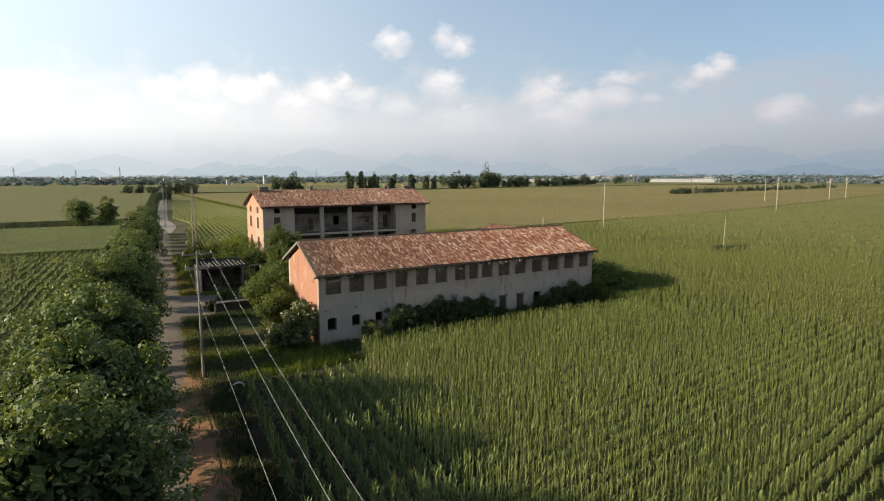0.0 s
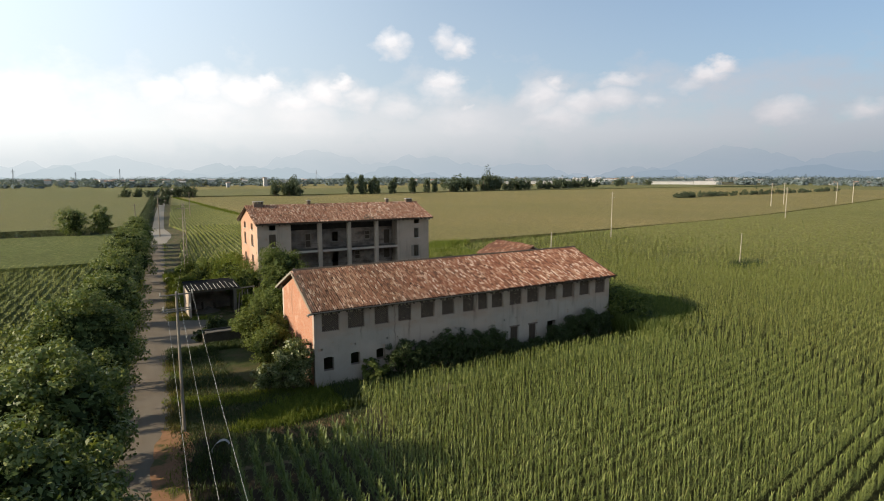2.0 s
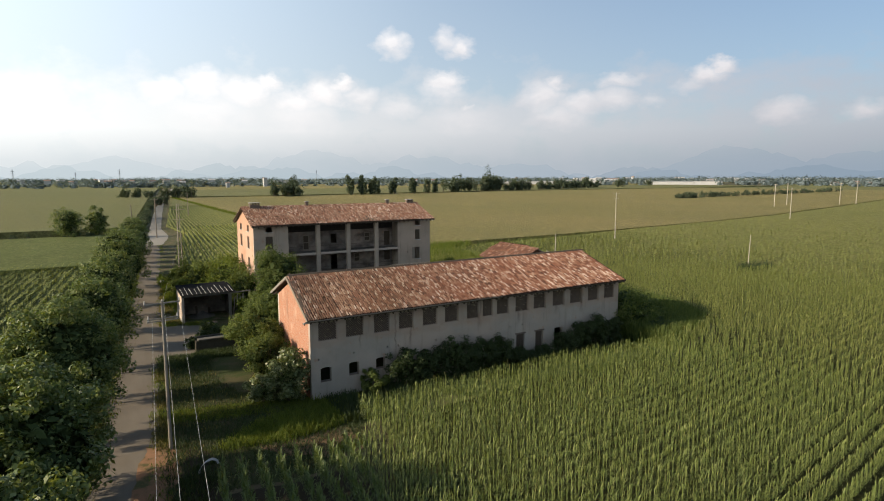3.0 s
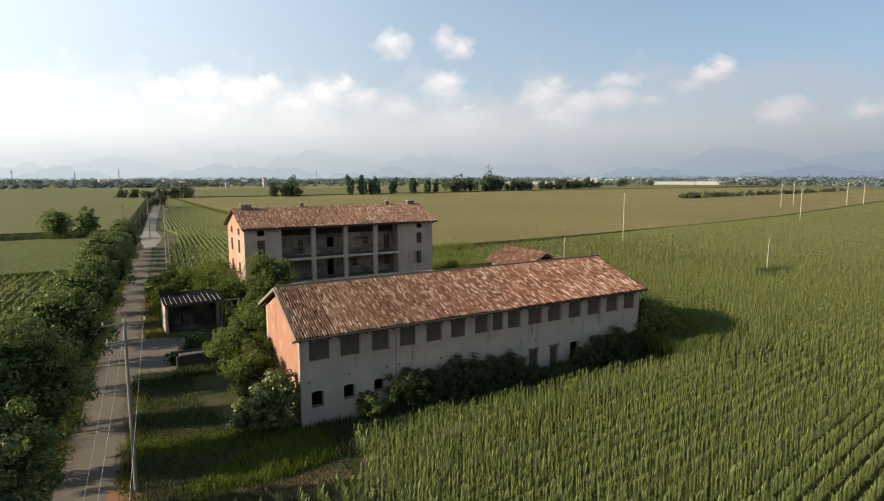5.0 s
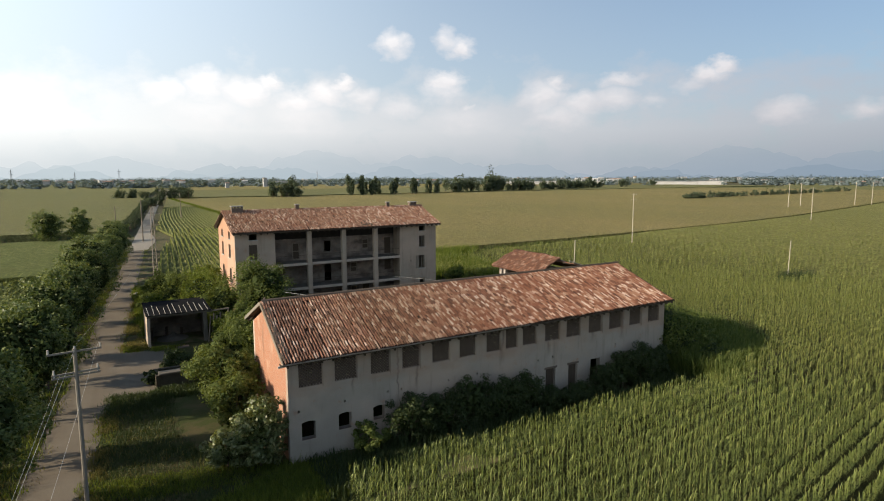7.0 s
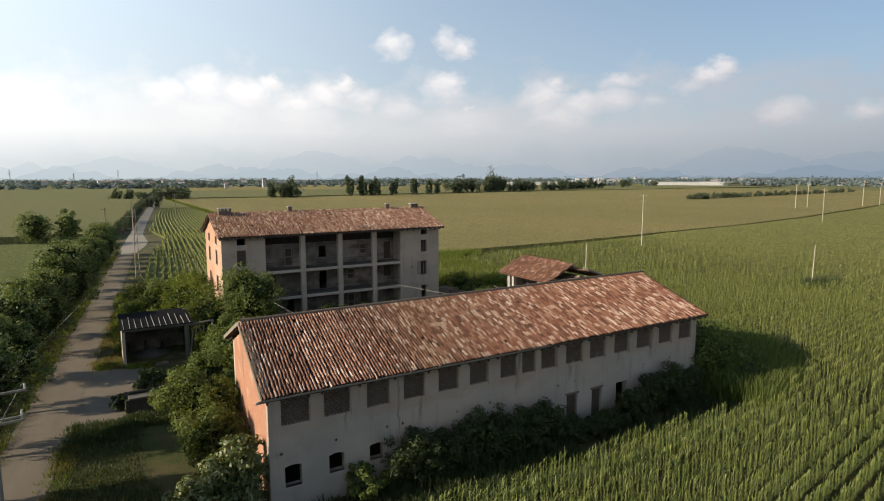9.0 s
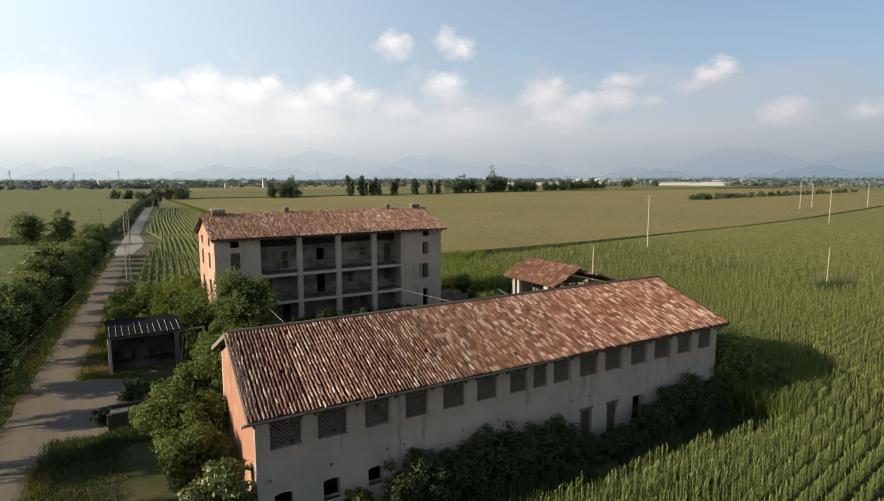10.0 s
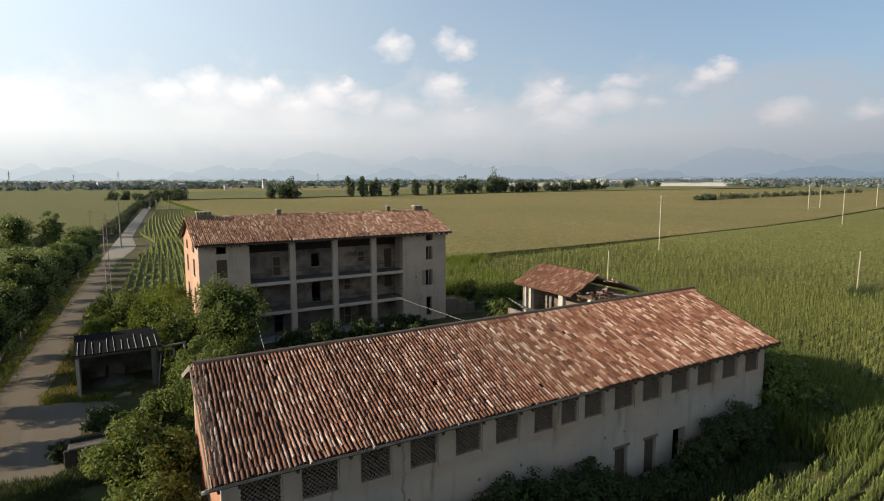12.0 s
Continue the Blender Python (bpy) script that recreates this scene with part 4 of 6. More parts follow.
def tassels(rng, x, y, top):
    """The pale flower heads over the leaves: a narrow upright slip each."""
    k = len(x)
    a = rng.uniform(0, math.pi, k)
    ca, sa = np.cos(a) * 0.014, np.sin(a) * 0.014
    lx, ly = rng.normal(0, 0.05, k), rng.normal(0, 0.05, k)
    P = np.stack([np.stack([x - ca * 0.4, y - sa * 0.4, top * 0.86], 1), np.stack([x + ca * 0.4, y + sa * 0.4, top * 0.86], 1),
                  np.stack([x + lx + ca, y + ly + sa, top * 1.02], 1), np.stack([x + lx - ca, y + ly - sa, top * 1.02], 1)], 1)
    return P.reshape(-1, 3), np.arange(4 * k).reshape(-1, 4)


def corn(name, poly, turn, gap, step, leaves, segs, tall, label, tassel=False, mat=None, keep=None, jitter=0.08, fat=0.03, long=0.20):
    x, y = rows_in(poly, turn, gap, step, rng, jitter)
    if keep is not None:
        ok = keep(x, y)
        x, y = x[ok], y[ok]
    patch = np.array([noise.noise((a * 0.09, b * 0.09, 3.1)) for a, b in zip(x, y)])
    V, F = corn_leaves(rng, x, y, turn, leaves, segs, tall * (1 + 0.05 * patch), fat, long)
    ob = tagged(quads(name, V, F, mat or corn_mat, kind="stuff"), label, "corn")
    if tassel:
        some = rng.random(len(x)) < 0.14
        V, F = tassels(rng, x[some], y[some], tall * (1 + 0.05 * patch[some]))
        quads("tassels", V, F, tassel_mat, ob, "pale corn flower heads", "stuff")
    return ob


POST_GAP = [(73.5, 15.2), (76, 14.2), (81, 14.6), (84.5, 15.8), (90, 17.5), (89.6, 18.3), (83, 17.4), (79, 18.0), (75, 16.9)]


def open_corn(x, y):
    """Where corn stands: not in the weedy gap round the post, nor on the tractor lanes beside the ditch."""
    lane = y - 0.125 * (x - 48)
    return ~inside(POST_GAP, x, y) & (np.abs(lane - 54.0) > 0.55) & (np.abs(lane - 42.0) > 0.55) & (np.abs(lane - 27.0) > 0.5)


ROWS_AT = 9.0
near = clipped(MAIN, -9.5, 52, -36, 34)
strip_left = [(-9, -36), (-8.7, -14), (-7.4, -8.6), (-3.2, -9.3), (-0.6, -9.3), (-2.5, -20), (-3.4, -36)]
corn("corn_plants", near, ROWS_AT, 0.78, 0.18, 19, 2, 2.2, "tall green corn standing in dense sown rows", tassel=True, fat=0.0155, long=0.175, jitter=0.035,
     keep=lambda x, y: ~inside(strip_left, x, y) & (np.hypot(x - 8, y + 12) < 20 + 13 * rng.random(len(x))))
corn("corn_headland", [(-9, -44)] + strip_left[1:-1] + [(-3.4, -44)], 84.6, 0.90, 0.17, 13, 2, 2.15, "headland corn in rows along the track", fat=0.030, long=0.30, jitter=0.10, mat=headland_shade_mat)
# near-black sheet paints tree shade onto the dark headland soil
sheet("headland_soil", [(-8.9, -44), (-8.6, -14), (-7.4, -8.8), (-3.2, -9.4), (-0.4, -9.4), (0.8, -8.0), (1.6, -5.0), (3.0, -5.0), (2.4, -9), (-1.4, -20), (-2.8, -44)], 0.034, shaded_earth_mat, "dark headland soil, tree shade painted in")
corn("corn_plants", clipped(MAIN, -9.5, 100, -60, 78), ROWS_AT, 0.78, 0.24, 12, 2, 2.22, "tall green corn in the middle of the field", tassel=True, fat=0.021, long=0.21, mat=corn_top_mat, jitter=0.045,
     keep=lambda x, y: (np.hypot(x - 8, y + 12) >= 20 + 13 * rng.random(len(x))) & (np.hypot(x - 8, y + 12) < 62 + 20 * rng.random(len(x))) & (y > -34 + 0.12 * x) & open_corn(x, y))
corn("corn_plants", clipped(MAIN, 30, 190, -70, 100), ROWS_AT, 0.78, 0.60, 6, 1, 2.2, "far corn of the same field", fat=0.085, mat=corn_top_mat,
     keep=lambda x, y: (np.hypot(x - 8, y + 12) >= 62 + 20 * rng.random(len(x))) & (y > -36 + 0.1 * x) & inside(MAIN, x, y + 3.0) & open_corn(x, y) & (rng.random(len(x)) < np.clip(1.5 - x / 130, 0.10, 1)))


def row_ridges(name, poly, turn, gap, top, width, mat, label, step=1.2):
    """Sown rows as long uneven ridges of leaves."""
    xs, ys = [p[0] for p in poly], [p[1] for p in poly]
    cx, cy, rad = (min(xs) + max(xs)) / 2, (min(ys) + max(ys)) / 2, math.hypot(max(xs) - min(xs), max(ys) - min(ys)) / 2
    c, s = math.cos(radians(turn)), math.sin(radians(turn))
    us = np.arange(-rad, rad, step)
    V, F, count = [], [], 0
    for v in np.arange(-rad, rad, gap):
        x, y = cx + us * c - v * s, cy + us * s + v * c
        bow = 1.5 * np.sin(us * 0.02 + 0.6)
        x, y = x - bow * s, y + bow * c
        ok = inside(poly, x, y)
        h = top * rng.uniform(0.65, 1.15, len(us))
        off = rng.normal(0, 0.08, len(us))
        P = np.stack([np.stack([x + s * width, y - c * width, h * 0], 1), np.stack([x + s * (0.3 * width + off), y - c * (0.3 * width + off), h], 1),
                      np.stack([x - s * (0.3 * width - off), y + c * (0.3 * width - off), h * 0.96], 1), np.stack([x - s * width, y + c * width, h * 0], 1)], 1)
        k = np.where(ok[:-1] & ok[1:])[0]
        for j in range(3):
            a = count + k * 4 + j
            F.append(np.stack([a, a + 1, a + 5, a + 4], 1))
        V.append(P.reshape(-1, 3))
        count += 4 * len(us)
    return tagged(quads(name, np.concatenate(V), np.concatenate(F), mat, kind="stuff"), label, "field")


row_ridges("crop_rows", clipped(BEHIND, -10, 42, 60, 300), 84.6, 1.05, 0.95, 0.34, young_row_mat, "clear green crop rows behind the farmhouse")
canopy("behind_floor", clipped(BEHIND, -10, 42, 60, 300), 0.62, green_crop_mat, "low weeds between the crop rows")
corn("corn_rows", clipped(BEHIND, -10, 40, 60, 150), 84.6, 1.05, 0.42, 5, 2, 1.5, "young corn in clear rows behind the house", mat=young_mat, jitter=0.06, fat=0.05)
canopy("corn_rows_far", clipped(BEHIND, -10, 60, 300, 430), 0.9, pale_crop_mat, "crop rows fading along the lane")
corn("left_corn", clipped(LEFT, -46, 10, -25, 78), 84.6, 1.0, 0.42, 5, 1, 1.75, "green crop in rows beyond the tree row", fat=0.05, mat=corn_top_mat)
row_ridges("left_rows", clipped(LEFT, -46, 10, -25, 78), 84.6, 1.0, 0.9, 0.36, green_crop_mat, "leafy crop rows beyond the tree row")


# ---------------------------------------------------------------- barn
rng = np.random.default_rng(11)
barn = thing("barn", (0, 0, 0), "long abandoned barn of grey plaster and brick under weathered clay tiles", "barn")
GRATES = [(0.90, 2.22), (2.96, 4.26), (5.16, 6.34), (7.20, 8.36), (9.26, 10.46), (11.25, 12.43), (13.32, 14.42), (14.88, 15.82), (16.31, 17.47), (18.27, 19.57), (20.26, 21.56), (22.42, 23.74), (24.52, 25.82), (26.70, 27.98), (28.80, 30.08)]
LOW = [(0.99, 1.78, 1.25, 2.30), (3.13, 3.90, 1.38, 2.34), (5.26, 6.00, 1.48, 2.32), (16.40, 17.15, 1.40, 2.28)]
DOORS = [(18.40, 19.30, 0.30, 2.22), (20.52, 21.40, 0.30, 2.20), (22.70, 23.70, 0.30, 2.24)]
PUTLOGS = [(0.80, 2.86), (3.45, 2.92), (6.15, 2.96), (7.05, 2.94), (10.35, 2.86), (12.55, 2.90), (17.62, 2.92), (18.95, 2.96), (25.2, 2.95), (27.9, 3.0)]
holes = [(a, b, 4.25, 5.84) for a, b in GRATES] + LOW + DOORS + [(x, x + 0.12, z, z + 0.13) for x, z in PUTLOGS]
wall_with_holes("front_wall", "y", 0.85, 0.42, 0.30, 30.70, -0.1, 6.08, holes, barn_front_mat, barn, "stained grey plaster wall with brick showing through")
wall_with_holes("back_wall", "y", 10.75, -0.42, 0.30, 30.70, -0.1, 6.08, [(0.9 + 5.9 * i, 6.4 + 5.9 * i, 3.5, 5.95) for i in range(5)] + [(4, 6.4, 0, 2.6), (14, 16.4, 0, 2.6)], plaster_mat, barn, "rear wall with open loft bays")
gable = [(1.272, -0.1), (10.328, -0.1), (10.328, 6.08), (5.80, 7.84), (1.272, 6.08)]
prism("gable_wall", "x", 0.30, 0.72, gable, brick_mat, barn, "sunlit bare orange brick gable with plaster remains")
prism("gable_wall", "x", 30.28, 30.70, gable, plaster_mat, barn, "grey plaster gable")
boxed("loft_floor", 0.72, 30.28, 1.27, 10.70, 3.25, 3.45, dry_floor_mat, barn, "loft floor strewn with pale straw")
EAVE_Z, RIDGE_Z, RIDGE_Y = 5.95, 8.10, 5.80
for y_e, nm in ((0.0, "front"), (11.6, "back")):
    s = 1 if y_e == 0.0 else -1
    prism("roof_deck", "x", -0.02, 30.55, [(y_e, EAVE_Z - 0.03), (RIDGE_Y, RIDGE_Z - 0.03), (RIDGE_Y, RIDGE_Z - 0.13), (y_e, EAVE_Z - 0.12)], dark_wood_mat, barn, "old boards under the tiles")
    for x in np.arange(0.15, 30.6, 0.62):
        bar("rafter", (x, y_e - s * 0.02, EAVE_Z - 0.18), (x, y_e + s * 1.6, EAVE_Z - 0.18 + 1.6 * 0.351), 0.09, dark_wood_mat, barn, h=0.12)
singles, slope = tiled_slope(barn, 0.05, 30.45, 0.0, RIDGE_Y, EAVE_Z, RIDGE_Z, rng, pick=(2.4, 4.95))
barn_singles, barn_slope = singles, slope
tiled_slope(barn, 0.05, 30.45, 11.6, RIDGE_Y, EAVE_Z, RIDGE_Z, rng, segs=3)
ridge_tiles(barn, 0.0, 30.4, RIDGE_Y, RIDGE_Z + 0.10, rng, lichen_mat)
# verge boards, the pale rear one standing out
bar("verge_board", (-0.10, -0.05, EAVE_Z - 0.02), (-0.10, RIDGE_Y, RIDGE_Z), 0.05, wood_mat, barn, h=0.20)
bar("verge_board", (-0.10, 11.65, EAVE_Z - 0.02), (-0.10, RIDGE_Y, RIDGE_Z), 0.05, pole_mat, barn, "pale weathered verge board", h=0.20)
bar("verge_board", (30.62, -0.1, EAVE_Z - 0.02), (30.62, RIDGE_Y, RIDGE_Z), 0.05, dark_wood_mat, barn, h=0.16)
bm = bmesh.new()
for i in range(110):
    t = rng.random()
    p = Vector((rng.uniform(-0.04, 0.30), 5.8 * t, EAVE_Z + (RIDGE_Z - EAVE_Z) * t + 0.10))
    beam(bm, p, p + Vector((rng.uniform(-0.06, 0.10), 0.36, 0.133 + rng.uniform(-0.03, 0.07))), rng.uniform(0.07, 0.13), 0.03)
part("broken_tiles", bm, lichen_mat, barn, "loose broken tiles along the verge", "stuff")


def gutter(x0, x1, y, z, parent):
    v, f, k = [], [], 6
    xs = np.linspace(x0, x1, 14)
    for x in xs:
        for i in range(k):
            a = math.pi * (1 + i / (k - 1))
            v.append((x, y + 0.065 * math.cos(a), z + 0.03 * noise.noise((x * 0.5, 2.2, 0)) + 0.065 * math.sin(a)))
    for j in range(len(xs) - 1):
        f += [(j * k + i, j * k + i + 1, (j + 1) * k + i + 1, (j + 1) * k + i) for i in range(k - 1)]
    return raw("gutter", v, f, gutter_mat, parent, "thin grey zinc gutter, bent")


gutter(-0.25, 16.2, -0.08, EAVE_Z + 0.02, barn)
bar("gutter_stub", (-0.34, 0.10, EAVE_Z - 0.12), (0.15, 0.10, EAVE_Z - 0.08), 0.07, slab_mat, barn, "bent end of the gutter", sides=8)
bar("wall_tie", (0.26, 2.0, 5.2), (0.26, 2.6, 5.2), 0.05, dark_wood_mat, barn)


def brick_grille(x0, x1, z0, z1, y, parent, broken=0.03, label=""):
    """Open brickwork: courses of bricks with gaps, each course shifted by half."""
    bm = bmesh.new()
    course, pitch = 0.085, 0.178
    rows = int((z1 - z0) / course)
    for r in range(rows):
        z = z0 + r * course
        x = x0 - (0.5 * pitch if r % 2 else 0.0)
        while x < x1:
            a, b = max(x, x0), min(x + 0.082, x1)
            if b - a > 0.025 and rng.random() > broken * (3 if r > rows - 4 else 1):
                d = rng.normal(0, 0.006)
                box(bm, a, b, y + d, y + 0.13 + d, z, z + course - 0.002)
            x += pitch
        box(bm, x0, x1, y + 0.035, y + 0.10, z + course - 0.024, z + course)
    return part("brick_grille", bm, grille_mat, parent, label or "perforated brick screen of the hay loft")


for i, (a, b) in enumerate(GRATES):
    top = 0.38 if i % 5 != 2 else 0.10
    brick_grille(a, b, 4.25, 5.84 - top, 0.95, barn, 0.06 if i in (3, 9, 10) else 0.025)
    for x in np.arange(a + 0.16, b - 0.1, 0.33):
        boxed("screen_post", x, x + 0.07, 0.97, 1.07, 5.84 - top - 0.02, 5.84, grille_mat, barn)
for a, b, z0, z1 in LOW:
    # segmental head: two corner fillets, and a worn sill
    k = 8
    pts = [(a, z1)] + [(a + (b - a) * i / k, z1 - 0.075 * (2 * i / k - 1) ** 2) for i in range(k + 1)] + [(b, z1)]
    prism("arch_head", "y", 0.84, 1.10, [(u, z if j not in (0, len(pts) - 1) else z1 + 0.02) for j, (u, z) in enumerate(pts)], plaster_mat, barn, "segmental window head")
    boxed("window_sill", a - 0.03, b + 0.03, 0.825, 1.02, z0 - 0.05, z0, plaster_mat, barn)
for a, b, z0, z1 in DOORS[:2]:
    d = boxed("door", a, b, 1.06, 1.12, z0, z1, dark_wood_mat, barn, "dark boarded stable door")
    for x in np.linspace(a + 0.12, b - 0.12, 4):
        boxed("plank", x - 0.09, x + 0.09, 1.03, 1.06, z0 + 0.03, z1 - 0.03, dark_wood_mat, d)
    boxed("lintel", a - 0.12, b + 0.12, 0.83, 1.0, z1, z1 + 0.14, grille_mat, barn)
# plaster piers between the screens stand a little proud
for (a, b), (c, d) in zip(GRATES[:-1], GRATES[1:]):
    boxed("pier", b + 0.06, c - 0.06, 0.80, 0.85, 4.1, 6.05, barn_front_mat, barn, "shallow plaster pier")

# the old barn is out of square: its near gable leans away towards the yard


def out_of_square(x, y):
    return x + 0.055 * y * (1.0 - x / 30.5)


for ob in barn.children_recursive:
    co = np.empty(len(ob.data.vertices) * 3, np.float32)
    ob.data.vertices.foreach_get("co", co)
    co = co.reshape(-1, 3)
    co[:, 0] = out_of_square(co[:, 0], co[:, 1])
    ob.data.vertices.foreach_set("co", co.ravel())
    ob.data.update()

# ---------------------------------------------------------------- house
house = thing("farmhouse", (5, 36.3, 0), "derelict three-storey farmhouse with open loggias and clay tile roof", "house")
HX0, HX1, HY0, HY1 = 5.0, 30.25, 36.3, 45.6
LX0, LX1 = 9.35, 25.3
H_EZ, H_RZ, H_RY = 9.62, 11.72, 40.95
left_win = [(6.50, 7.35, 8.74, 9.46), (6.48, 7.38, 6.55, 8.20), (6.48, 7.38, 3.9, 5.5), (6.48, 7.38, 1.0, 2.6)]
right_win = [(27.80, 28.62, 8.76, 9.42), (27.80, 28.62, 6.68, 8.12), (27.78, 28.62, 3.92, 5.60), (27.82, 28.54, 0.6, 2.62)]
wall_with_holes("front_wall", "y", HY0, 0.45, HX0, LX0, -0.1, 9.7, left_win, house_mat, house, "grey-beige plaster front with stains")
wall_with_holes("front_wall", "y", HY0, 0.45, LX1, HX1, -0.1, 9.7, right_win + [(26.5, 26.62, 4.85, 5.05), (26.5, 26.62, 2.9, 3.1), (29.2, 29.3, 2.95, 3.05)], house_mat, house, "grey-beige plaster front with stains")
side_win = [(38.6, 39.7, 8.75, 9.55), (42.6, 43.7, 8.75, 9.55), (38.6, 39.7, 6.6, 8.1), (42.6, 43.7, 6.6, 8.1), (38.6, 39.7, 3.9, 5.4), (42.6, 43.7, 3.9, 5.4), (38.6, 39.7, 0.9, 2.5), (42.6, 43.7, 0.9, 2.5)]
wall_with_holes("side_wall", "x", HX0, 0.45, HY0 + 0.45, HY1, -0.1, 9.7, side_win, warm_mat, house, "sunlit warm ochre side wall")
wall_with_holes("side_wall", "x", HX1, -0.45, HY0 + 0.45, HY1, -0.1, 9.7, [], house_mat, house)
boxed("back_wall", HX0 + 0.45, HX1 - 0.45, HY1 - 0.45, HY1, -0.1, 9.7, house_mat, house)
for x, m in ((HX0, warm_mat), (HX1 - 0.45, house_mat)):
    prism("gable_top", "x", x, x + 0.45, [(HY0, 9.7), (HY1, 9.7), (H_RY, 11.55)], m, house)
# shutters and frames
for a, b, z0, z1 in (left_win[1], left_win[2]):
    k = 6
    s = boxed("shutter", a + 0.01, b - 0.01, HY0 + 0.10, HY0 + 0.15, z0, z1, dark_wood_mat, house, "closed brown shutter")
    for i in range(12):
        z = z0 + 0.08 + i * (z1 - z0 - 0.16) / 12
        boxed("slat", a + 0.08, b - 0.08, HY0 + 0.075, HY0 + 0.10, z, z + 0.06, dark_wood_mat, s)
for a, b, z0, z1 in (right_win[1], right_win[2]):
    boxed("shutter", b - 0.14, b - 0.02, HY0 + 0.02, HY0 + 0.34, z0, z1, wood_mat, house, "half-open grey shutter")
    boxed("mullion", (a + b) / 2 - 0.03, (a + b) / 2 + 0.03, HY0 + 0.2, HY0 + 0.26, z0, z1, pale_wood_mat, house)
boxed("shutter", 27.30, 27.74, HY0 - 0.05, HY0 - 0.005, 3.95, 5.58, wood_mat, house, "open grey shutter flat on the wall")
for y0, y1, z0, z1 in side_win:
    boxed("window_sill", HX0 - 0.07, HX0 + 0.2, y0 - 0.06, y1 + 0.06, z0 - 0.08, z0, slab_mat, house)
    boxed("shutter", HX0 + 0.12, HX0 + 0.17, y0, y1, z0, z1, dark_wood_mat, house)
for a, b, z0, z1 in left_win[:2] + right_win[:3]:
    boxed("window_sill", a - 0.08, b + 0.08, HY0 - 0.06, HY0 + 0.2, z0 - 0.08, z0, slab_mat, house)
# loggia: back wall with doors, floors, pillars
BACK = 38.75
door_xs = [10.2, 12.0, 15.9, 19.3, 20.9, 24.0]
lhol = []
for lvl, z in enumerate((0.05, 3.0, 5.85)):
    for i, x in enumerate(door_xs):
        if (i + lvl) % 3 != 2:
            lhol.append((x, x + 0.9, z + (0.0 if (i + lvl) % 2 else 0.75), z + 2.05))
wall_with_holes("loggia_wall", "y", BACK, 0.3, LX0, LX1, -0.1, 9.9, lhol, inner_mat, house, "grimy loggia back wall with recess shade painted in")
for k, (a, b, z0, z1) in enumerate(lhol):
    if k % 4 != 1:
        d = boxed("loggia_door", a, b, BACK + 0.10, BACK + 0.15, z0, z1, dark_wood_mat if k % 2 else wood_mat, house, "weathered timber door leaf")
        boxed("door_panel", a + 0.12, b - 0.12, BACK + 0.08, BACK + 0.10, z0 + 0.15, (z0 + z1) / 2 - 0.05, dark_wood_mat, d)
        boxed("door_panel", a + 0.12, b - 0.12, BACK + 0.08, BACK + 0.10, (z0 + z1) / 2 + 0.05, z1 - 0.12, dark_wood_mat, d)
# dark panels added to paint the eaves' shade on wall and ceiling
boxed("eave_boarding", LX0, LX1, BACK - 0.06, BACK, 8.38, 9.6, dark_mat, house, "dark panel standing in for shade under the eaves")
boxed("eave_boarding", LX0, LX1, HY0 + 0.4, BACK - 0.06, 9.55, 9.62, dark_mat, house)
for x in np.arange(28.3, 30.6, 0.62):
    bar("rafter_tail", (x, 35.35, 9.44), (x, 36.4, 9.86), 0.10, pale_wood_mat, house, "bleached rafter end under the eaves", h=0.12)
# dark tile jumble added in place of a small hole at the eaves
bm = bmesh.new()
slip = np.random.default_rng(77)
for i in range(26):
    p = Vector((slip.uniform(19.6, 21.2), slip.uniform(35.5, 36.5), 0))
    p.z = 9.74 + (p.y - 35.55) * 0.389 + slip.uniform(0, 0.10)
    beam(bm, p, p + Vector((slip.uniform(-0.3, 0.3), slip.uniform(-0.1, 0.35), slip.uniform(-0.02, 0.16))), 0.13, 0.03)
part("slipped_tiles", bm, lichen_mat, house, "dark tile jumble in place of the eave hole", "stuff")
for x in (LX0 - 0.35, LX1):
    boxed("cross_wall", x, x + 0.35, HY0 + 0.45, HY1 - 0.45, -0.1, 10.0, house_mat, house)
for z in (2.95, 5.80):
    boxed("loggia_floor", LX0, LX1, HY0 + 0.05, BACK, z - 0.26, z - 0.02, dim_mat, house, "dusty loggia floor slab", 0.02)
    boxed("floor_edge", LX0, LX1, HY0 - 0.03, HY0 + 0.05, z - 0.30, z, plaster_mat, house, "worn concrete edge")
    boxed("inner_floor", LX0, LX1, BACK + 0.3, HY1 - 0.45, z - 0.25, z - 0.02, dark_wood_mat, house)
    # thin iron railings, mostly sunk into the dusk of the bays
    for a, b in ((LX0, 13.05), (13.6, 17.28), (17.82, 21.45), (21.98, LX1)):
        bar("rail", (a, HY0 + 0.12, z + 0.86), (b, HY0 + 0.12, z + 0.86), 0.018, dark_wood_mat, house, sides=5)
boxed("ground_slab", LX0, LX1, HY0, HY1 - 0.45, -0.08, 0.03, concrete_mat, house)
for x in (13.32, 17.55, 21.70):
    boxed("pillar", x - 0.27, x + 0.27, HY0 - 0.10, HY0 + 0.42, -0.1, 9.62, house_mat, house, "plastered brick pillar, worn", 0.03)
boxed("pillar", LX1 - 0.30, LX1 + 0.02, HY0 - 0.06, HY0 + 0.4, -0.1, 9.62, house_mat, house, "", 0.02)
boxed("eave_beam", LX0 - 0.2, LX1 + 0.2, HY0 + 0.05, HY0 + 0.35, 9.38, 9.62, dark_wood_mat, house, "dark timber eaves beam")
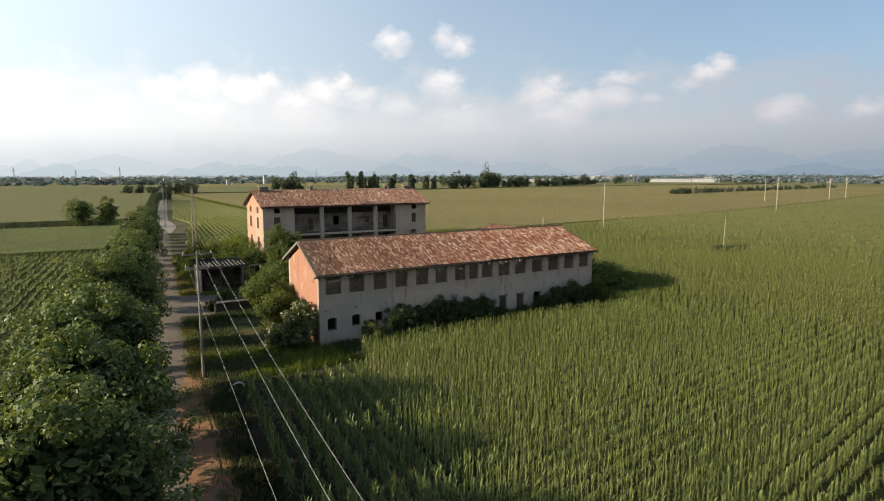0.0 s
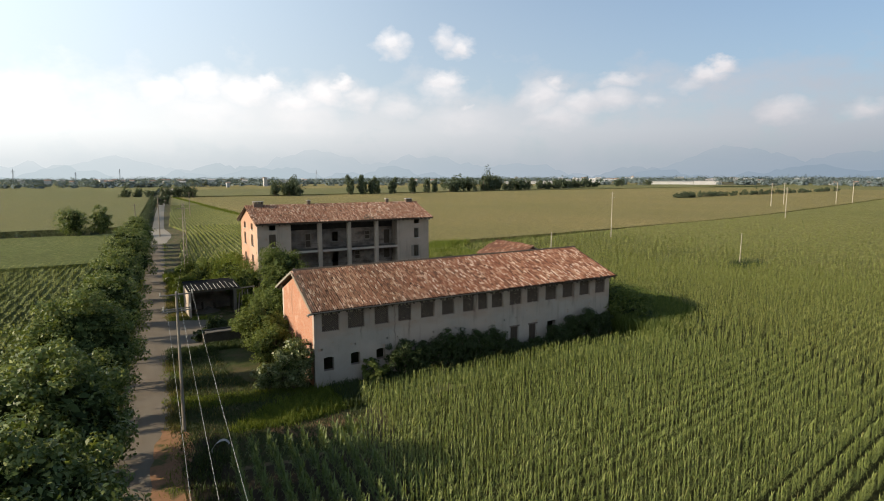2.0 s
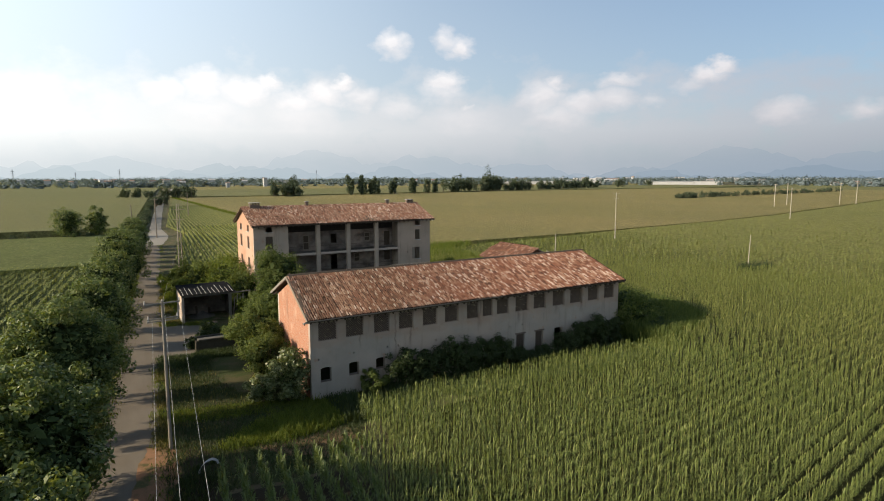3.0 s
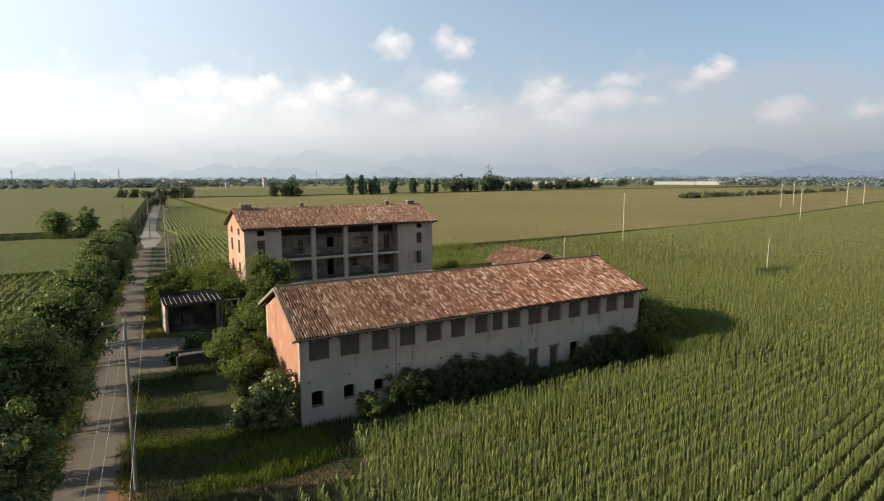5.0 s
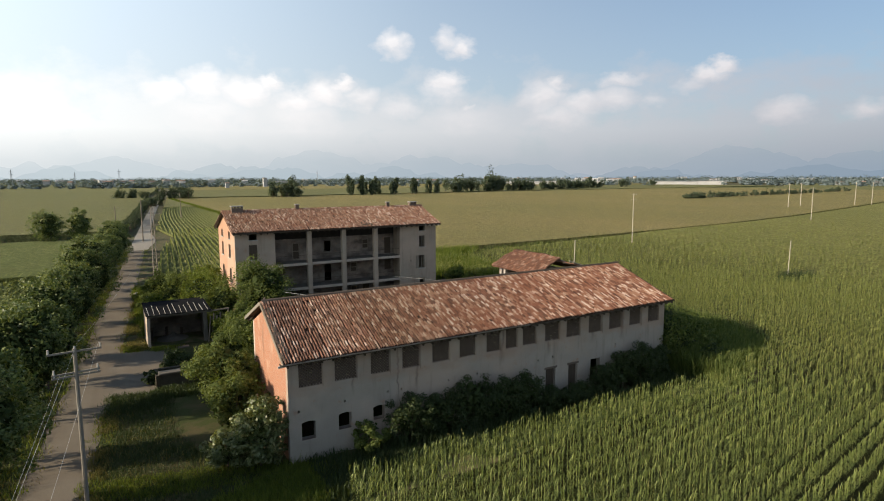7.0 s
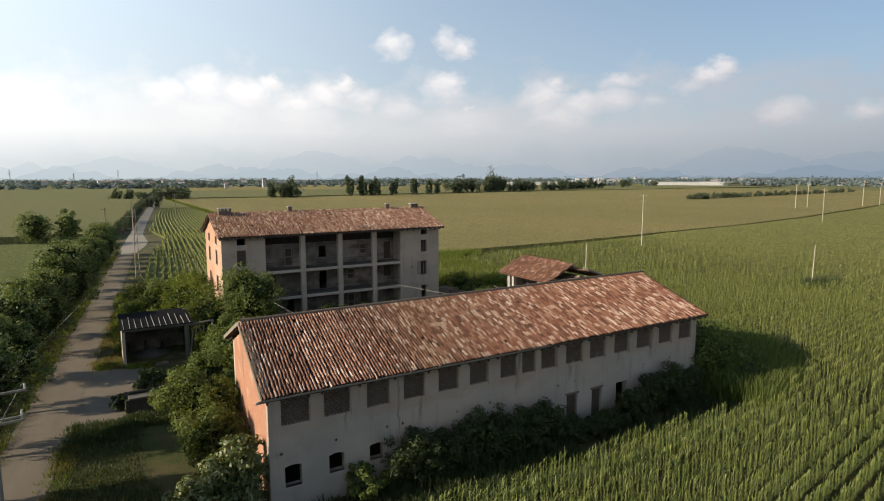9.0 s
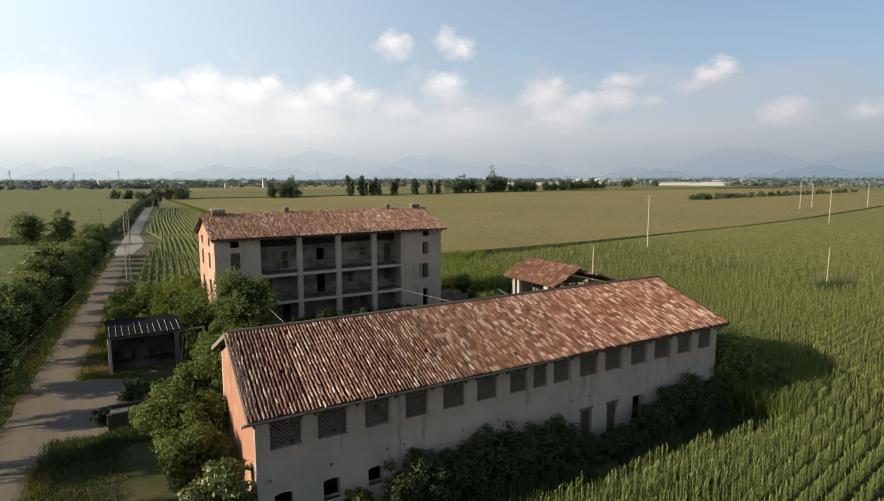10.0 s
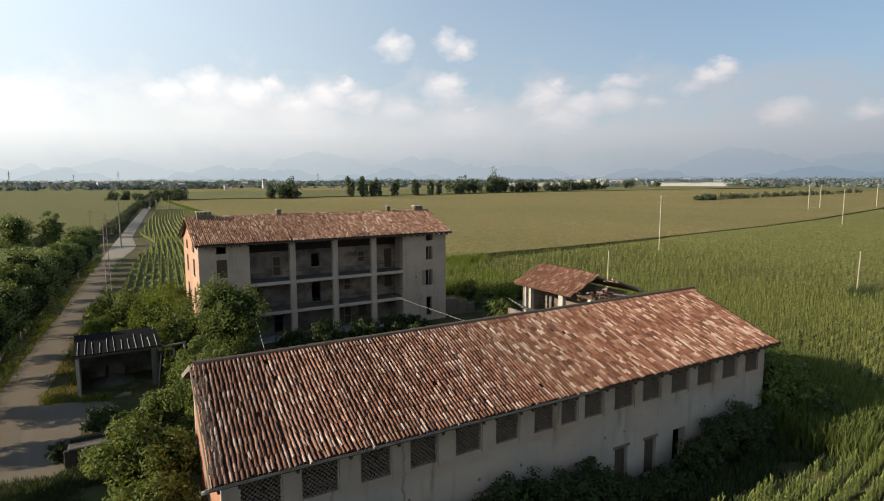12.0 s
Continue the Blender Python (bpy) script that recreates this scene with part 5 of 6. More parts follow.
for y_e in (35.55, 46.35):
    s = 1 if y_e < 40 else -1
    prism("roof_deck", "x", HX0 - 0.35, HX1 + 0.35, [(y_e, H_EZ - 0.03), (H_RY, H_RZ - 0.03), (H_RY, H_RZ - 0.15), (y_e, H_EZ - 0.14)], dark_wood_mat, house, "old boards under the tiles")
    for x in np.arange(HX0 - 0.2, HX1 + 0.3, 0.72):
        bar("rafter", (x, y_e, H_EZ - 0.2), (x, y_e + s * 2.6, H_EZ - 0.2 + 2.6 * 0.389), 0.10, dark_wood_mat, house, h=0.14)
tiled_slope(house, HX0 - 0.35, HX1 + 0.35, 35.55, H_RY, H_EZ, H_RZ, rng, missing=0.008, sag=0.06, mat=old_tile_mat)
tiled_slope(house, HX0 - 0.35, HX1 + 0.35, 46.35, H_RY, H_EZ, H_RZ, rng, sag=0.06, segs=3)
ridge_tiles(house, HX0 - 0.35, HX1 + 0.35, H_RY, H_RZ + 0.05, rng)
for i in range(3):
    x = 28.3 + i * 0.62
    bar("rafter_tail", (x, 35.3, H_EZ - 0.16), (x, 36.2, H_EZ + 0.15), 0.10, pale_wood_mat, house, "bleached rafter tail")


def chimney(x, y, z, w, d, h, cap=True):
    c = boxed("chimney", x - w / 2, x + w / 2, y - d / 2, y + d / 2, z - 0.7, z + h, grille_mat, house, "squat sooty brick chimney", 0.02)
    if cap:
        k = max(2, int(w / 0.35))
        for i in range(k + 1):
            u = x - w / 2 + 0.06 + (w - 0.12) * i / k
            boxed("chimney_post", u - 0.06, u + 0.06, y - d / 2 + 0.02, y + d / 2 - 0.02, z + h, z + h + 0.22, grille_mat, c)
        boxed("chimney_cap", x - w / 2 - 0.06, x + w / 2 + 0.06, y - d / 2 - 0.06, y + d / 2 + 0.06, z + h + 0.22, z + h + 0.30, concrete_mat, c)


chimney(6.25, 40.6, H_RZ, 1.25, 0.7, 0.35)
chimney(8.7, 41.0, H_RZ, 0.5, 0.4, 0.12, False)
chimney(13.4, 41.0, H_RZ, 0.42, 0.42, 0.35)
chimney(25.6, 41.0, H_RZ, 0.42, 0.42, 0.35)
chimney(29.3, 41.0, H_RZ, 1.0, 0.6, 0.30)
# cables between the house and the barn
tagged(bar("cable", (9.6, 36.2, 2.75), (3.1, 5.8, 8.3), 0.007, wire_mat, None, sides=5), "thin pale cable from house to barn roof", "cable")
tagged(bar("cable", (23.5, 36.2, 3.3), (12.9, 5.8, 8.3), 0.007, wire_mat, None, sides=5), "thin pale cable from house to barn roof", "cable")

# ---------------------------------------------------------------- ruin behind the barn
ruin = thing("ruined_shed", (34, 18, 0), "small roofless farm shed with a half-collapsed tile roof", "shed")
RX0, RX1, RY0, RY1, RRX = 34.3, 40.6, 18.0, 28.2, 37.4
boxed("back_wall", RX0 + 0.3, RX1 - 0.3, RY1 - 0.35, RY1, -0.1, 4.7, inner_mat, ruin)
boxed("side_wall", RX1 - 0.35, RX1, RY0 + 2, RY1, -0.1, 4.6, plaster_mat, ruin)
for y, half in ((27.45, 0.11), (26.75, 0.17), (22.3, 0.30), (18.6, 0.21)):
    boxed("pillar", RX0, RX0 + 0.42, y - half, y + half, -0.1, 4.75, slab_mat, ruin, "pale plastered pillar", 0.02)
boxed("inner_wall", RX0 + 2.6, RX0 + 2.9, RY0 + 2.5, RY1 - 0.4, -0.1, 4.6, inner_mat, ruin, "dark stained wall inside the shed")
bar("wall_plate", (RX0 + 0.2, RY0, 4.82), (RX0 + 0.2, RY1 + 0.2, 4.82), 0.18, dark_wood_mat, ruin)


def tiled_slope_x(parent, y0, y1, x_e, x_r, z_e, z_r):
    """The same tiling on a slope that falls along x."""
    run = math.hypot(x_r - x_e, z_r - z_e)
    ex, ez = (x_r - x_e) / run, (z_r - z_e) / run
    side = 1 if x_r > x_e else -1
    shape, faces = tile_shape()
    V, F, count = [], [], 0
    for y in np.arange(y0, y1, 0.166):
        for r in range(int(run / 0.36) + 1):
            top = min(run, 0.42 + r * 0.36)
            lift = 0.06 + rng.normal(0, 0.025) - 0.07 * math.sin(y * 1.3) + 0.05 * math.sin(top * 2 + y)
            uu, vv, hh = shape[:, 0] + rng.normal(0, 0.02), shape[:, 1] + top, shape[:, 2] + lift
            V.append(np.stack([x_e + vv * ex - side * hh * ez, y + uu, z_e + vv * ez + hh * abs(ex)], 1))
            F.append(faces + count)
            count += len(shape)
    quads("roof_tiles", np.concatenate(V), np.concatenate(F), mossy_mat, parent, "weathered clay tiles", "stuff")


prism("roof_deck", "y", 20.4, RY1 + 0.4, [(RX0 - 0.5, 4.78), (RRX, 6.42), (RRX, 6.32), (RX0 - 0.5, 4.68)], mossy_mat, ruin)
prism("roof_deck", "y", 22.6, RY1 + 0.4, [(RX1 + 0.4, 4.78), (RRX, 6.42), (RRX, 6.32), (RX1 + 0.4, 4.68)], mossy_mat, ruin)
tiled_slope_x(ruin, 20.4, RY1 + 0.4, RX0 - 0.55, RRX, 4.78, 6.42)
tiled_slope_x(ruin, 22.6, RY1 + 0.4, RX1 + 0.45, RRX, 4.78, 6.42)
for i in range(9):
    a = Vector((rng.uniform(34.6, 38.5), rng.uniform(18.2, 20.4), rng.uniform(4.6, 5.3)))
    b = a + Vector((rng.uniform(-0.9, 0.9), rng.uniform(-0.9, 0.9), rng.uniform(-0.35, 0.35)))
    bar("fallen_rafter", a, b, rng.uniform(0.07, 0.12), pole_mat if i % 2 else wood_mat, ruin, "bleached fallen rafter" if i % 2 else "", h=0.10)
# what is left of the far slope: a sunken sheet of tiles with its rafters laid bare
prism("sunken_roof", "y", 18.6, 22.6, [(RX1 + 0.5, 4.75), (RRX + 0.5, 5.95), (RRX + 0.5, 5.85), (RX1 + 0.5, 4.66)], mossy_mat, ruin, "sunken sheet of mossy tiles")
for i in range(5):
    y = 18.5 + i * 0.75
    bar("rafter", (RX1 + 0.55, y, 4.86), (RRX + 0.1 + 0.2 * (i % 2), y + rng.uniform(-0.2, 0.2), 6.12 - 0.12 * (i % 3)), 0.10, pole_mat if i % 2 else wood_mat, ruin)
bar("verge_rafter", (RX1 + 0.6, 18.4, 4.9), (RRX, 18.9, 6.25), 0.13, pale_wood_mat, ruin, "bleached verge rafter")
bm = bmesh.new()
for i in range(60):
    p = Vector((rng.uniform(34.4, 37.6), rng.uniform(18, 20.4), rng.uniform(4.3, 5.1)))
    beam(bm, p, p + Vector((rng.uniform(-0.4, 0.4), rng.uniform(-0.4, 0.4), rng.uniform(-0.15, 0.15))), 0.22, 0.04)
part("roof_rubble", bm, mossy_mat, ruin, "heap of slipped tiles and laths", "stuff")
# leaning lean-to beams at the house end of the ruin
lean = thing("collapsed_porch", (31, 25, 0), "low collapsed porch with bleached beams on a broken wall", "porch")
boxed("broken_wall", 31.0, 31.3, 23.5, 26.0, -0.05, 3.0, inner_mat, lean, "", 0.03)
for i in range(6):
    y = 23.4 + i * 0.5
    bar("beam", (31.1, y, 3.4 + 0.1 * i), (33.9, y - 0.6, 2.7 - 0.15 * i), 0.14, pale_wood_mat, lean, h=0.10)
# courtyard wall beside the house
court = thing("courtyard_wall", (30.3, 37, 0), "low weathered courtyard wall beside the farmhouse", "wall")
for i, (x0, x1, h) in enumerate(((30.35, 32.2, 1.9), (32.25, 33.6, 1.6), (33.65, 34.6, 1.2))):
    boxed("wall_panel", x0, x1, 37.0 - i * 0.02, 37.3, -0.05, h, grille_mat, court, "", 0.02)

# ---------------------------------------------------------------- roadside shed and trough
shed = thing("roadside_shed", (-4.4, 29.3, 0), "dark open-fronted roadside shed with bare-ribbed roof", "shed")
SX0, SX1, SY0, SY1 = -4.4, 0.95, 29.3, 33.6
boxed("side_wall", SX0, SX0 + 0.22, SY0, SY1, -0.05, 3.0, plaster_mat, shed, "grey concrete side wall")
boxed("side_wall", SX1 - 0.22, SX1, SY0 + 1.2, SY1, -0.05, 3.0, worn_concrete_mat, shed)
boxed("back_wall", SX0 + 0.22, SX1 - 0.22, SY1 - 0.2, SY1, -0.05, 3.3, inner_mat, shed)
for i in range(3):
    bar("scrap_board", (SX0 + 0.5 + 1.3 * i, SY0 + 2.6, 0.06), (SX0 + 0.6 + 1.35 * i, SY0 + 4.0, 0.7 + 0.25 * (i % 2)), 0.24, dark_wood_mat, shed, h=0.04)
# added mound stands in for the pale dusty area of floor and wall
heap = bmesh.new()
bmesh.ops.create_grid(heap, x_segments=16, y_segments=12, size=0.5)
for w in heap.verts:
    d = math.hypot(w.co.x / 0.5, w.co.y / 0.5)
    w.co = Vector((SX0 + 2.3 + 2.9 * w.co.x, SY0 + 2.6 + 2.8 * w.co.y, 0.05 + max(0.0, 1 - d) * (0.45 + 0.5 * noise.noise((w.co.x * 5, w.co.y * 5, 3.0)))))
part("grit_heap", heap, dim_mat, shed, "pale mound in place of a dusty pale patch")
bar("side_beam", (SX1 - 0.4, SY0 + 0.1, 2.84), (SX1 + 1.9, SY0 + 0.3, 2.92), 0.11, wood_mat, shed, "bare grey beam beyond the roof", h=0.12)
bar("side_post", (SX1 + 1.8, SY0 + 0.3, 0.0), (SX1 + 1.8, SY0 + 0.3, 2.9), 0.10, wood_mat, shed, sides=6)
boxed("pillar", SX1 - 0.55, SX1 - 0.25, SY0, SY0 + 0.3, -0.05, 2.95, worn_concrete_mat, shed)
boxed("lintel", SX0, SX1 + 0.3, SY0 - 0.05, SY0 + 0.18, 2.82, 3.02, worn_concrete_mat, shed, "grey concrete lintel")
boxed("floor_slab", SX0 + 0.2, SX1 - 0.2, SY0, SY1, 0.02, 0.06, soil_mat, shed)
# added sheet: near-black colour paints the dark seen between the ribs
prism("roof_sheet", "x", SX0 - 0.1, SX1 + 0.15, [(SY0 - 0.25, 3.04), (SY1 + 0.2, 3.42), (SY1 + 0.2, 3.48), (SY0 - 0.25, 3.10)], roof_gap_mat, shed, "near-black sheet for the dark between roof ribs")
for i, x in enumerate(np.arange(SX0 + 0.15, SX1 + 0.1, 0.46)):
    bar("roof_rib", (x, SY0 - 0.27, 3.13), (x + 0.04 * math.sin(i * 2.3), SY0 + 2.5 + 0.6 * math.sin(i * 1.7), 3.13 + 0.0845 * (2.77 + 0.6 * math.sin(i * 1.7))), 0.028, slab_mat, shed, "pale roof rib", h=0.04)
for i in range(4):
    bar("lean_post", (SX1 - 0.2 + i * 0.35, SY0 - 0.3, 0), (SX1 + 0.1 + i * 0.3, SY0 - 0.1, 2.4 + 0.3 * (i % 2)), 0.06, wood_mat, shed, sides=6)
trough = thing("stone_trough", (-4.4, 17.6, 0), "old low concrete trough in weeds beside the track", "trough")
boxed("trough_wall", -4.5, -1.2, 17.5, 17.8, -0.02, 1.0, damp_mat, trough, "", 0.03)
boxed("trough_wall", -4.5, -1.2, 19.1, 19.4, -0.02, 1.0, damp_mat, trough, "", 0.03)
boxed("trough_wall", -4.8, -4.5, 17.5, 19.4, -0.02, 1.0, damp_mat, trough, "", 0.03)
boxed("trough_top", -4.6, -1.2, 17.4, 18.2, 1.0, 1.13, worn_concrete_mat, trough, "worn slab cover", 0.03)
boxed("trough_floor", -4.5, -1.2, 17.8, 19.1, 0.0, 0.2, dark_mat, trough)
bent = thing("bent_sheet", (-7.6, -5.5, 0), "pale bent plastic sheet lying beside the verge", "sheet")
v, f = [], []
for i in range(9):
    a = math.pi * i / 8
    for k in (0, 1):
        v.append((-7.6 - 0.55 * math.cos(a) + 0.12 * k, -5.5 - 0.35 * math.cos(a) + 0.32 * k * math.sin(a) - 0.1, 0.03 + 0.42 * math.sin(a)))
    if i:
        f.append((2 * i - 2, 2 * i - 1, 2 * i + 1, 2 * i))
raw("sheet_body", v, f, slab_mat, bent)
stone = thing("white_stone", (-3.7, 57.3, 0), "single white marker stone beside the track", "stone")
bm = bmesh.new()
bmesh.ops.create_icosphere(bm, subdivisions=2, radius=0.34, matrix=pose(-3.7, 57.3, 0.2) @ Matrix.Diagonal((1.2, 0.9, 0.8, 1)))
for w in bm.verts:
    w.co += w.normal * 0.06 * noise.noise(w.co * 3)
part("stone_body", bm, slab_mat, stone)
slab = thing("concrete_slab", (-3.5, 28.2, 0), "small worn concrete slab before the shed", "slab")
boxed("slab_body", -2.4, -1.1, 27.9, 28.6, 0.0, 0.09, grille_mat, slab, "", 0.03)


# ---------------------------------------------------------------- the tree row along the track
rng = np.random.default_rng(23)
row_kinds = [plant("row_tree", 100 + i, h, sp, leaf_mat, leaf=0.115, clumps=150, per=62, ball=(0.12, 0.20), trunk=0.17, bare=0.15, shape=0.8, wide=(0.88, 0.74), core=40, lumps=0.22,
                   label="leafy dark green pollard tree in the track-side row", group="trees along the track") for i, (h, sp) in enumerate(((7.8, 4.2), (7.2, 3.8), (8.4, 4.3)))]
near_kinds = [plant("row_tree", 120 + i, h, sp, leaf_mat, leaf=0.095, clumps=230, per=105, ball=(0.095, 0.16), trunk=0.19, bare=0.14, shape=0.7, wide=(0.90, 0.80), core=40, lumps=0.20,
                    label="broad bushy green pollard tree beside the track", group="trees along the track") for i, (h, sp) in enumerate(((8.4, 4.6), (7.8, 4.3)))]
row_kinds += near_kinds
spots = []
# trees with y below -35 stay out of view, added for their shadows
for k in range(-9, 17):
    y = 1.3 + 6.75 * k + rng.normal(0, 0.25)
    off = -3.1 + rng.normal(0, 0.25)
    s = rng.uniform(0.92, 1.08) * (0.90 if y > 60 else 1.0)
    broad = {0: 0.80, 1: 0.80, -2: 1.12, -3: 1.12}
    spots.append((road_x(y) + off, y, s, broad[k] if k in broad else 1.0, rng.normal(0, 12) + 180 * (k % 2), 3 + k % 2 if y < 3 else (1 if k % 2 else 2 * int(rng.integers(0, 2)))))
used = set()
for x, y, s, along, a, k in spots:
    m = pose(x, y, 0, 0, 0, a) @ Matrix.Diagonal((s, s * along, s, 1))
    ob = row_kinds[k]
    if k not in used:
        used.add(k)
        ob.matrix_basis = m
    else:
        c = copy_thing(ob, pose(x, y, 0, 0, 0, a))
        c.scale = (s, s * along, s)

put_dry = plant("dry_shrub", 150, 0.9, 0.8, dry_mat, 0.07, 14, 40, 0.03, 0.0, 0.2, "small yellowed shrub at the ditch", "bush")
put_dry.location = (-8.9, -18.3, 0)
put_bush = plant("trough_bush", 151, 1.3, 0.9, ivy_mat, 0.08, 22, 50, 0.03, 0.0, 0.2, "small dark bush beside the trough", "bush")
put_bush.location = (-5.0, 18.6, 0)
put_bush = plant("trough_bush", 152, 1.9, 1.5, ivy_mat, 0.08, 34, 60, 0.03, 0.0, 0.2, "dark bush growing behind the trough", "bush")
put_bush.location = (-2.9, 21.9, 0)
# two round field trees beyond the row
for i, (x, y, h, sp) in enumerate(((-17.0, 134, 8.4, 4.3), (-10.9, 137, 8.4, 3.2))):
    ob = plant("field_tree", 140 + i, h, sp, leaf_mat, leaf=0.22, clumps=90, per=36, trunk=0.25, bare=0.08, label="round dark green tree at the field corner", group="field corner trees")
    ob.location = (x, y, 0)

# ---------------------------------------------------------------- round the barn
def put(ob, x, y, a=0.0, z=0.0):
    ob.matrix_basis = pose(x, y, z, 0, 0, a)
    return ob


put(plant("courtyard_tree", 201, 7.6, 3.9, bush_mat, 0.095, 150, 105, 0.14, 0.06, label="tall overgrown tree between barn and farmhouse"), 6.4, 31.0)
put(plant("courtyard_tree", 202, 5.2, 2.5, bush_mat, 0.095, 90, 100, 0.12, 0.06, label="overgrown tree beside the barn gable"), 2.6, 19.6)
put(plant("courtyard_tree", 203, 4.4, 2.0, bush_mat, 0.095, 60, 95, 0.12, 0.06, label="leafy overgrown tree near the shed"), 3.2, 25.0)
put(plant("elder_bush", 204, 5.3, 2.5, bush_mat, 0.085, 120, 125, 0.10, 0.02, 0.4, "dense olive-green bush against the barn gable", "bush"), -1.2, 9.8)
put(plant("elder_bush", 205, 5.0, 2.3, bush_mat, 0.085, 100, 120, 0.10, 0.02, 0.4, "dense olive-green bush against the barn gable", "bush"), -0.4, 14.6)
put(plant("elder_bush", 206, 4.4, 2.0, bush_mat, 0.085, 70, 115, 0.08, 0.02, 0.4, "dense olive-green bush against the barn gable", "bush"), -1.3, 5.9)
put(plant("laurel_bush", 207, 3.9, 1.75, fig_mat, 0.11, 70, 70, 0.09, 0.02, 0.4, "pale glossy broad-leaved bush at the barn corner", "bush"), -1.0, 1.6)
put(plant("laurel_bush", 208, 2.2, 1.5, fig_mat, 0.11, 40, 60, 0.06, 0.02, 0.4, "low glossy bush at the barn corner", "bush"), -2.6, 2.4)
put(plant("wall_shrub", 209, 2.3, 1.1, bush_mat, 0.10, 30, 55, 0.05, 0.02, 0.4, "small shrub under the barn windows", "bush"), 4.6, 0.0)
for i, (x, y, h, sp, wx) in enumerate(((7.3, -0.1, 3.1, 1.5, 1.2), (9.4, -0.2, 2.7, 1.6, 1.2), (11.7, -0.2, 3.4, 1.8, 1.1), (13.8, -0.3, 3.0, 1.7, 1.2), (15.8, -0.3, 2.9, 1.5, 1.0), (25.0, -0.2, 2.8, 1.6, 1.1), (26.9, -0.3, 3.3, 1.7, 1.0), (29.3, 0.0, 2.9, 1.2, 1.0), (17.8, -0.6, 1.5, 1.3, 1.2), (20.2, -0.7, 1.3, 1.3, 1.2), (22.9, -0.4, 2.3, 1.3, 1.0))):
    put(plant("ivy_bush", 220 + i, h, sp, ivy_mat, 0.07, 55, 90, 0.05, 0.0, 0.2, "dark bramble bush climbing the barn wall", "bush", "brambles on the barn wall", (wx, 0.7)), x, y)
for i, (x, y, h, sp) in enumerate(((33.0, 1.5, 4.0, 2.6), (33.6, 6.0, 4.4, 2.8), (35.8, 3.0, 3.2, 2.5), (37.8, 6.5, 3.0, 2.6), (39.0, 3.5, 2.4, 2.0), (34.0, 10.5, 3.8, 2.4), (38.2, 10.5, 2.6, 2.2), (34.6, -1.2, 1.7, 1.7), (36.8, 0.6, 1.9, 1.8))):
    put(plant("gable_bush", 240 + i, h * 1.15, sp, ivy_mat if i % 2 else bush_mat, 0.11, 60, 60, 0.07, 0.0, 0.3, "deep green thicket at the shaded barn end", "bush", "thicket at the barn end"), x, y)
for i, (x, y, h, sp) in enumerate(((1.8, 37.5, 5.6, 3.3), (-0.5, 42.0, 5.2, 3.0), (2.8, 43.0, 5.4, 2.9), (-1.4, 47.0, 4.6, 2.6), (1.6, 48.0, 4.0, 2.7), (3.2, 34.0, 5.0, 2.6), (-1.6, 36.0, 3.2, 2.0), (0.4, 52.5, 2.8, 2.2), (-2.5, 52.0, 2.6, 1.6), (3.2, 52.0, 2.6, 2.0), (-2.6, 40.0, 3.2, 1.7), (-2.9, 44.5, 2.8, 1.5), (2.0, 28.6, 2.2, 1.1), (-1.2, 57.0, 2.6, 1.9), (2.0, 57.5, 2.4, 1.9))):
    put(plant("yard_bush", 260 + i, h, sp, bush_mat if i % 2 else weed_mat, 0.095, 60, 80, 0.08, 0.0, 0.3, "wild green bush in the overgrown yard", "bush", "yard bushes"), x, y)
for i, (x, y, h, sp) in enumerate(((15.5, 33.8, 2.4, 1.7), (19.0, 33.6, 2.0, 1.6), (22.5, 33.6, 2.2, 1.6), (24.6, 32.8, 1.6, 1.4), (12.0, 32.5, 2.0, 1.6))):
    put(plant("court_bush", 280 + i, h, sp, ivy_mat, 0.11, 40, 50, 0.05, 0.0, 0.3, "dark bush before the loggias", "bush", "courtyard bushes"), x, y)
for i, (x, y, h, sp) in enumerate(((36.5, 41, 2.8, 2.2), (38.5, 36.5, 2.6, 2.0), (36.0, 34.0, 2.3, 1.8), (41.5, 32.0, 2.4, 1.8), (33.6, 30.5, 2.8, 1.8), (43.5, 26.5, 2.2, 1.7), (43.8, 21.5, 2.4, 1.8))):
    put(plant("ruin_bush", 300 + i, h, sp, weed_mat if i % 2 else bush_mat, 0.11, 50, 55, 0.05, 0.0, 0.3, "rank green growth round the ruin", "bush", "bushes round the ruin"), x, y)


def grass(name, poly, count, height, blades, width, mat, label, seed, spread=0.25, least=-0.15):
    r = np.random.default_rng(seed)
    xs, ys = [p[0] for p in poly], [p[1] for p in poly]
    x, y = r.uniform(min(xs), max(xs), count * 3), r.uniform(min(ys), max(ys), count * 3)
    ok = inside(poly, x, y)
    x, y = x[ok][:count], y[ok][:count]
    keep = np.array([noise.noise((a * 0.3, b * 0.3, seed)) for a, b in zip(x, y)]) > least
    V, F = tufts(r, np.stack([x[keep], y[keep]], 1), height, blades, width, spread)
    return tagged(quads(name, V, F, mat, kind="stuff"), label, "grass")


LAWN = [(road_x(-8) + 1.7, -8), (-2, -8.8), (1.5, -6.5), (1.4, -1.4), (-2.8, 2), (-4.4, 8), (-4.4, 14.3), (road_x(14) + 1.8, 14)]
# lawn shade is painted by dark leaves, the sunlit strip by brighter ones
grass("lawn_grass", LAWN, 6500, 0.20, 4, 0.035, ivy_mat, "short rough lawn grass", 31, 0.5, -0.6)
grass("lawn_grass", [(-8.8, 1.7), (1.5, -0.6), (1.8, 0.6), (-2.6, 2.4), (-8.7, 3.9)], 1500, 0.22, 5, 0.04, weed_mat, "bright grass strip painted as sunlight on the lawn", 67, 0.45, -0.6)
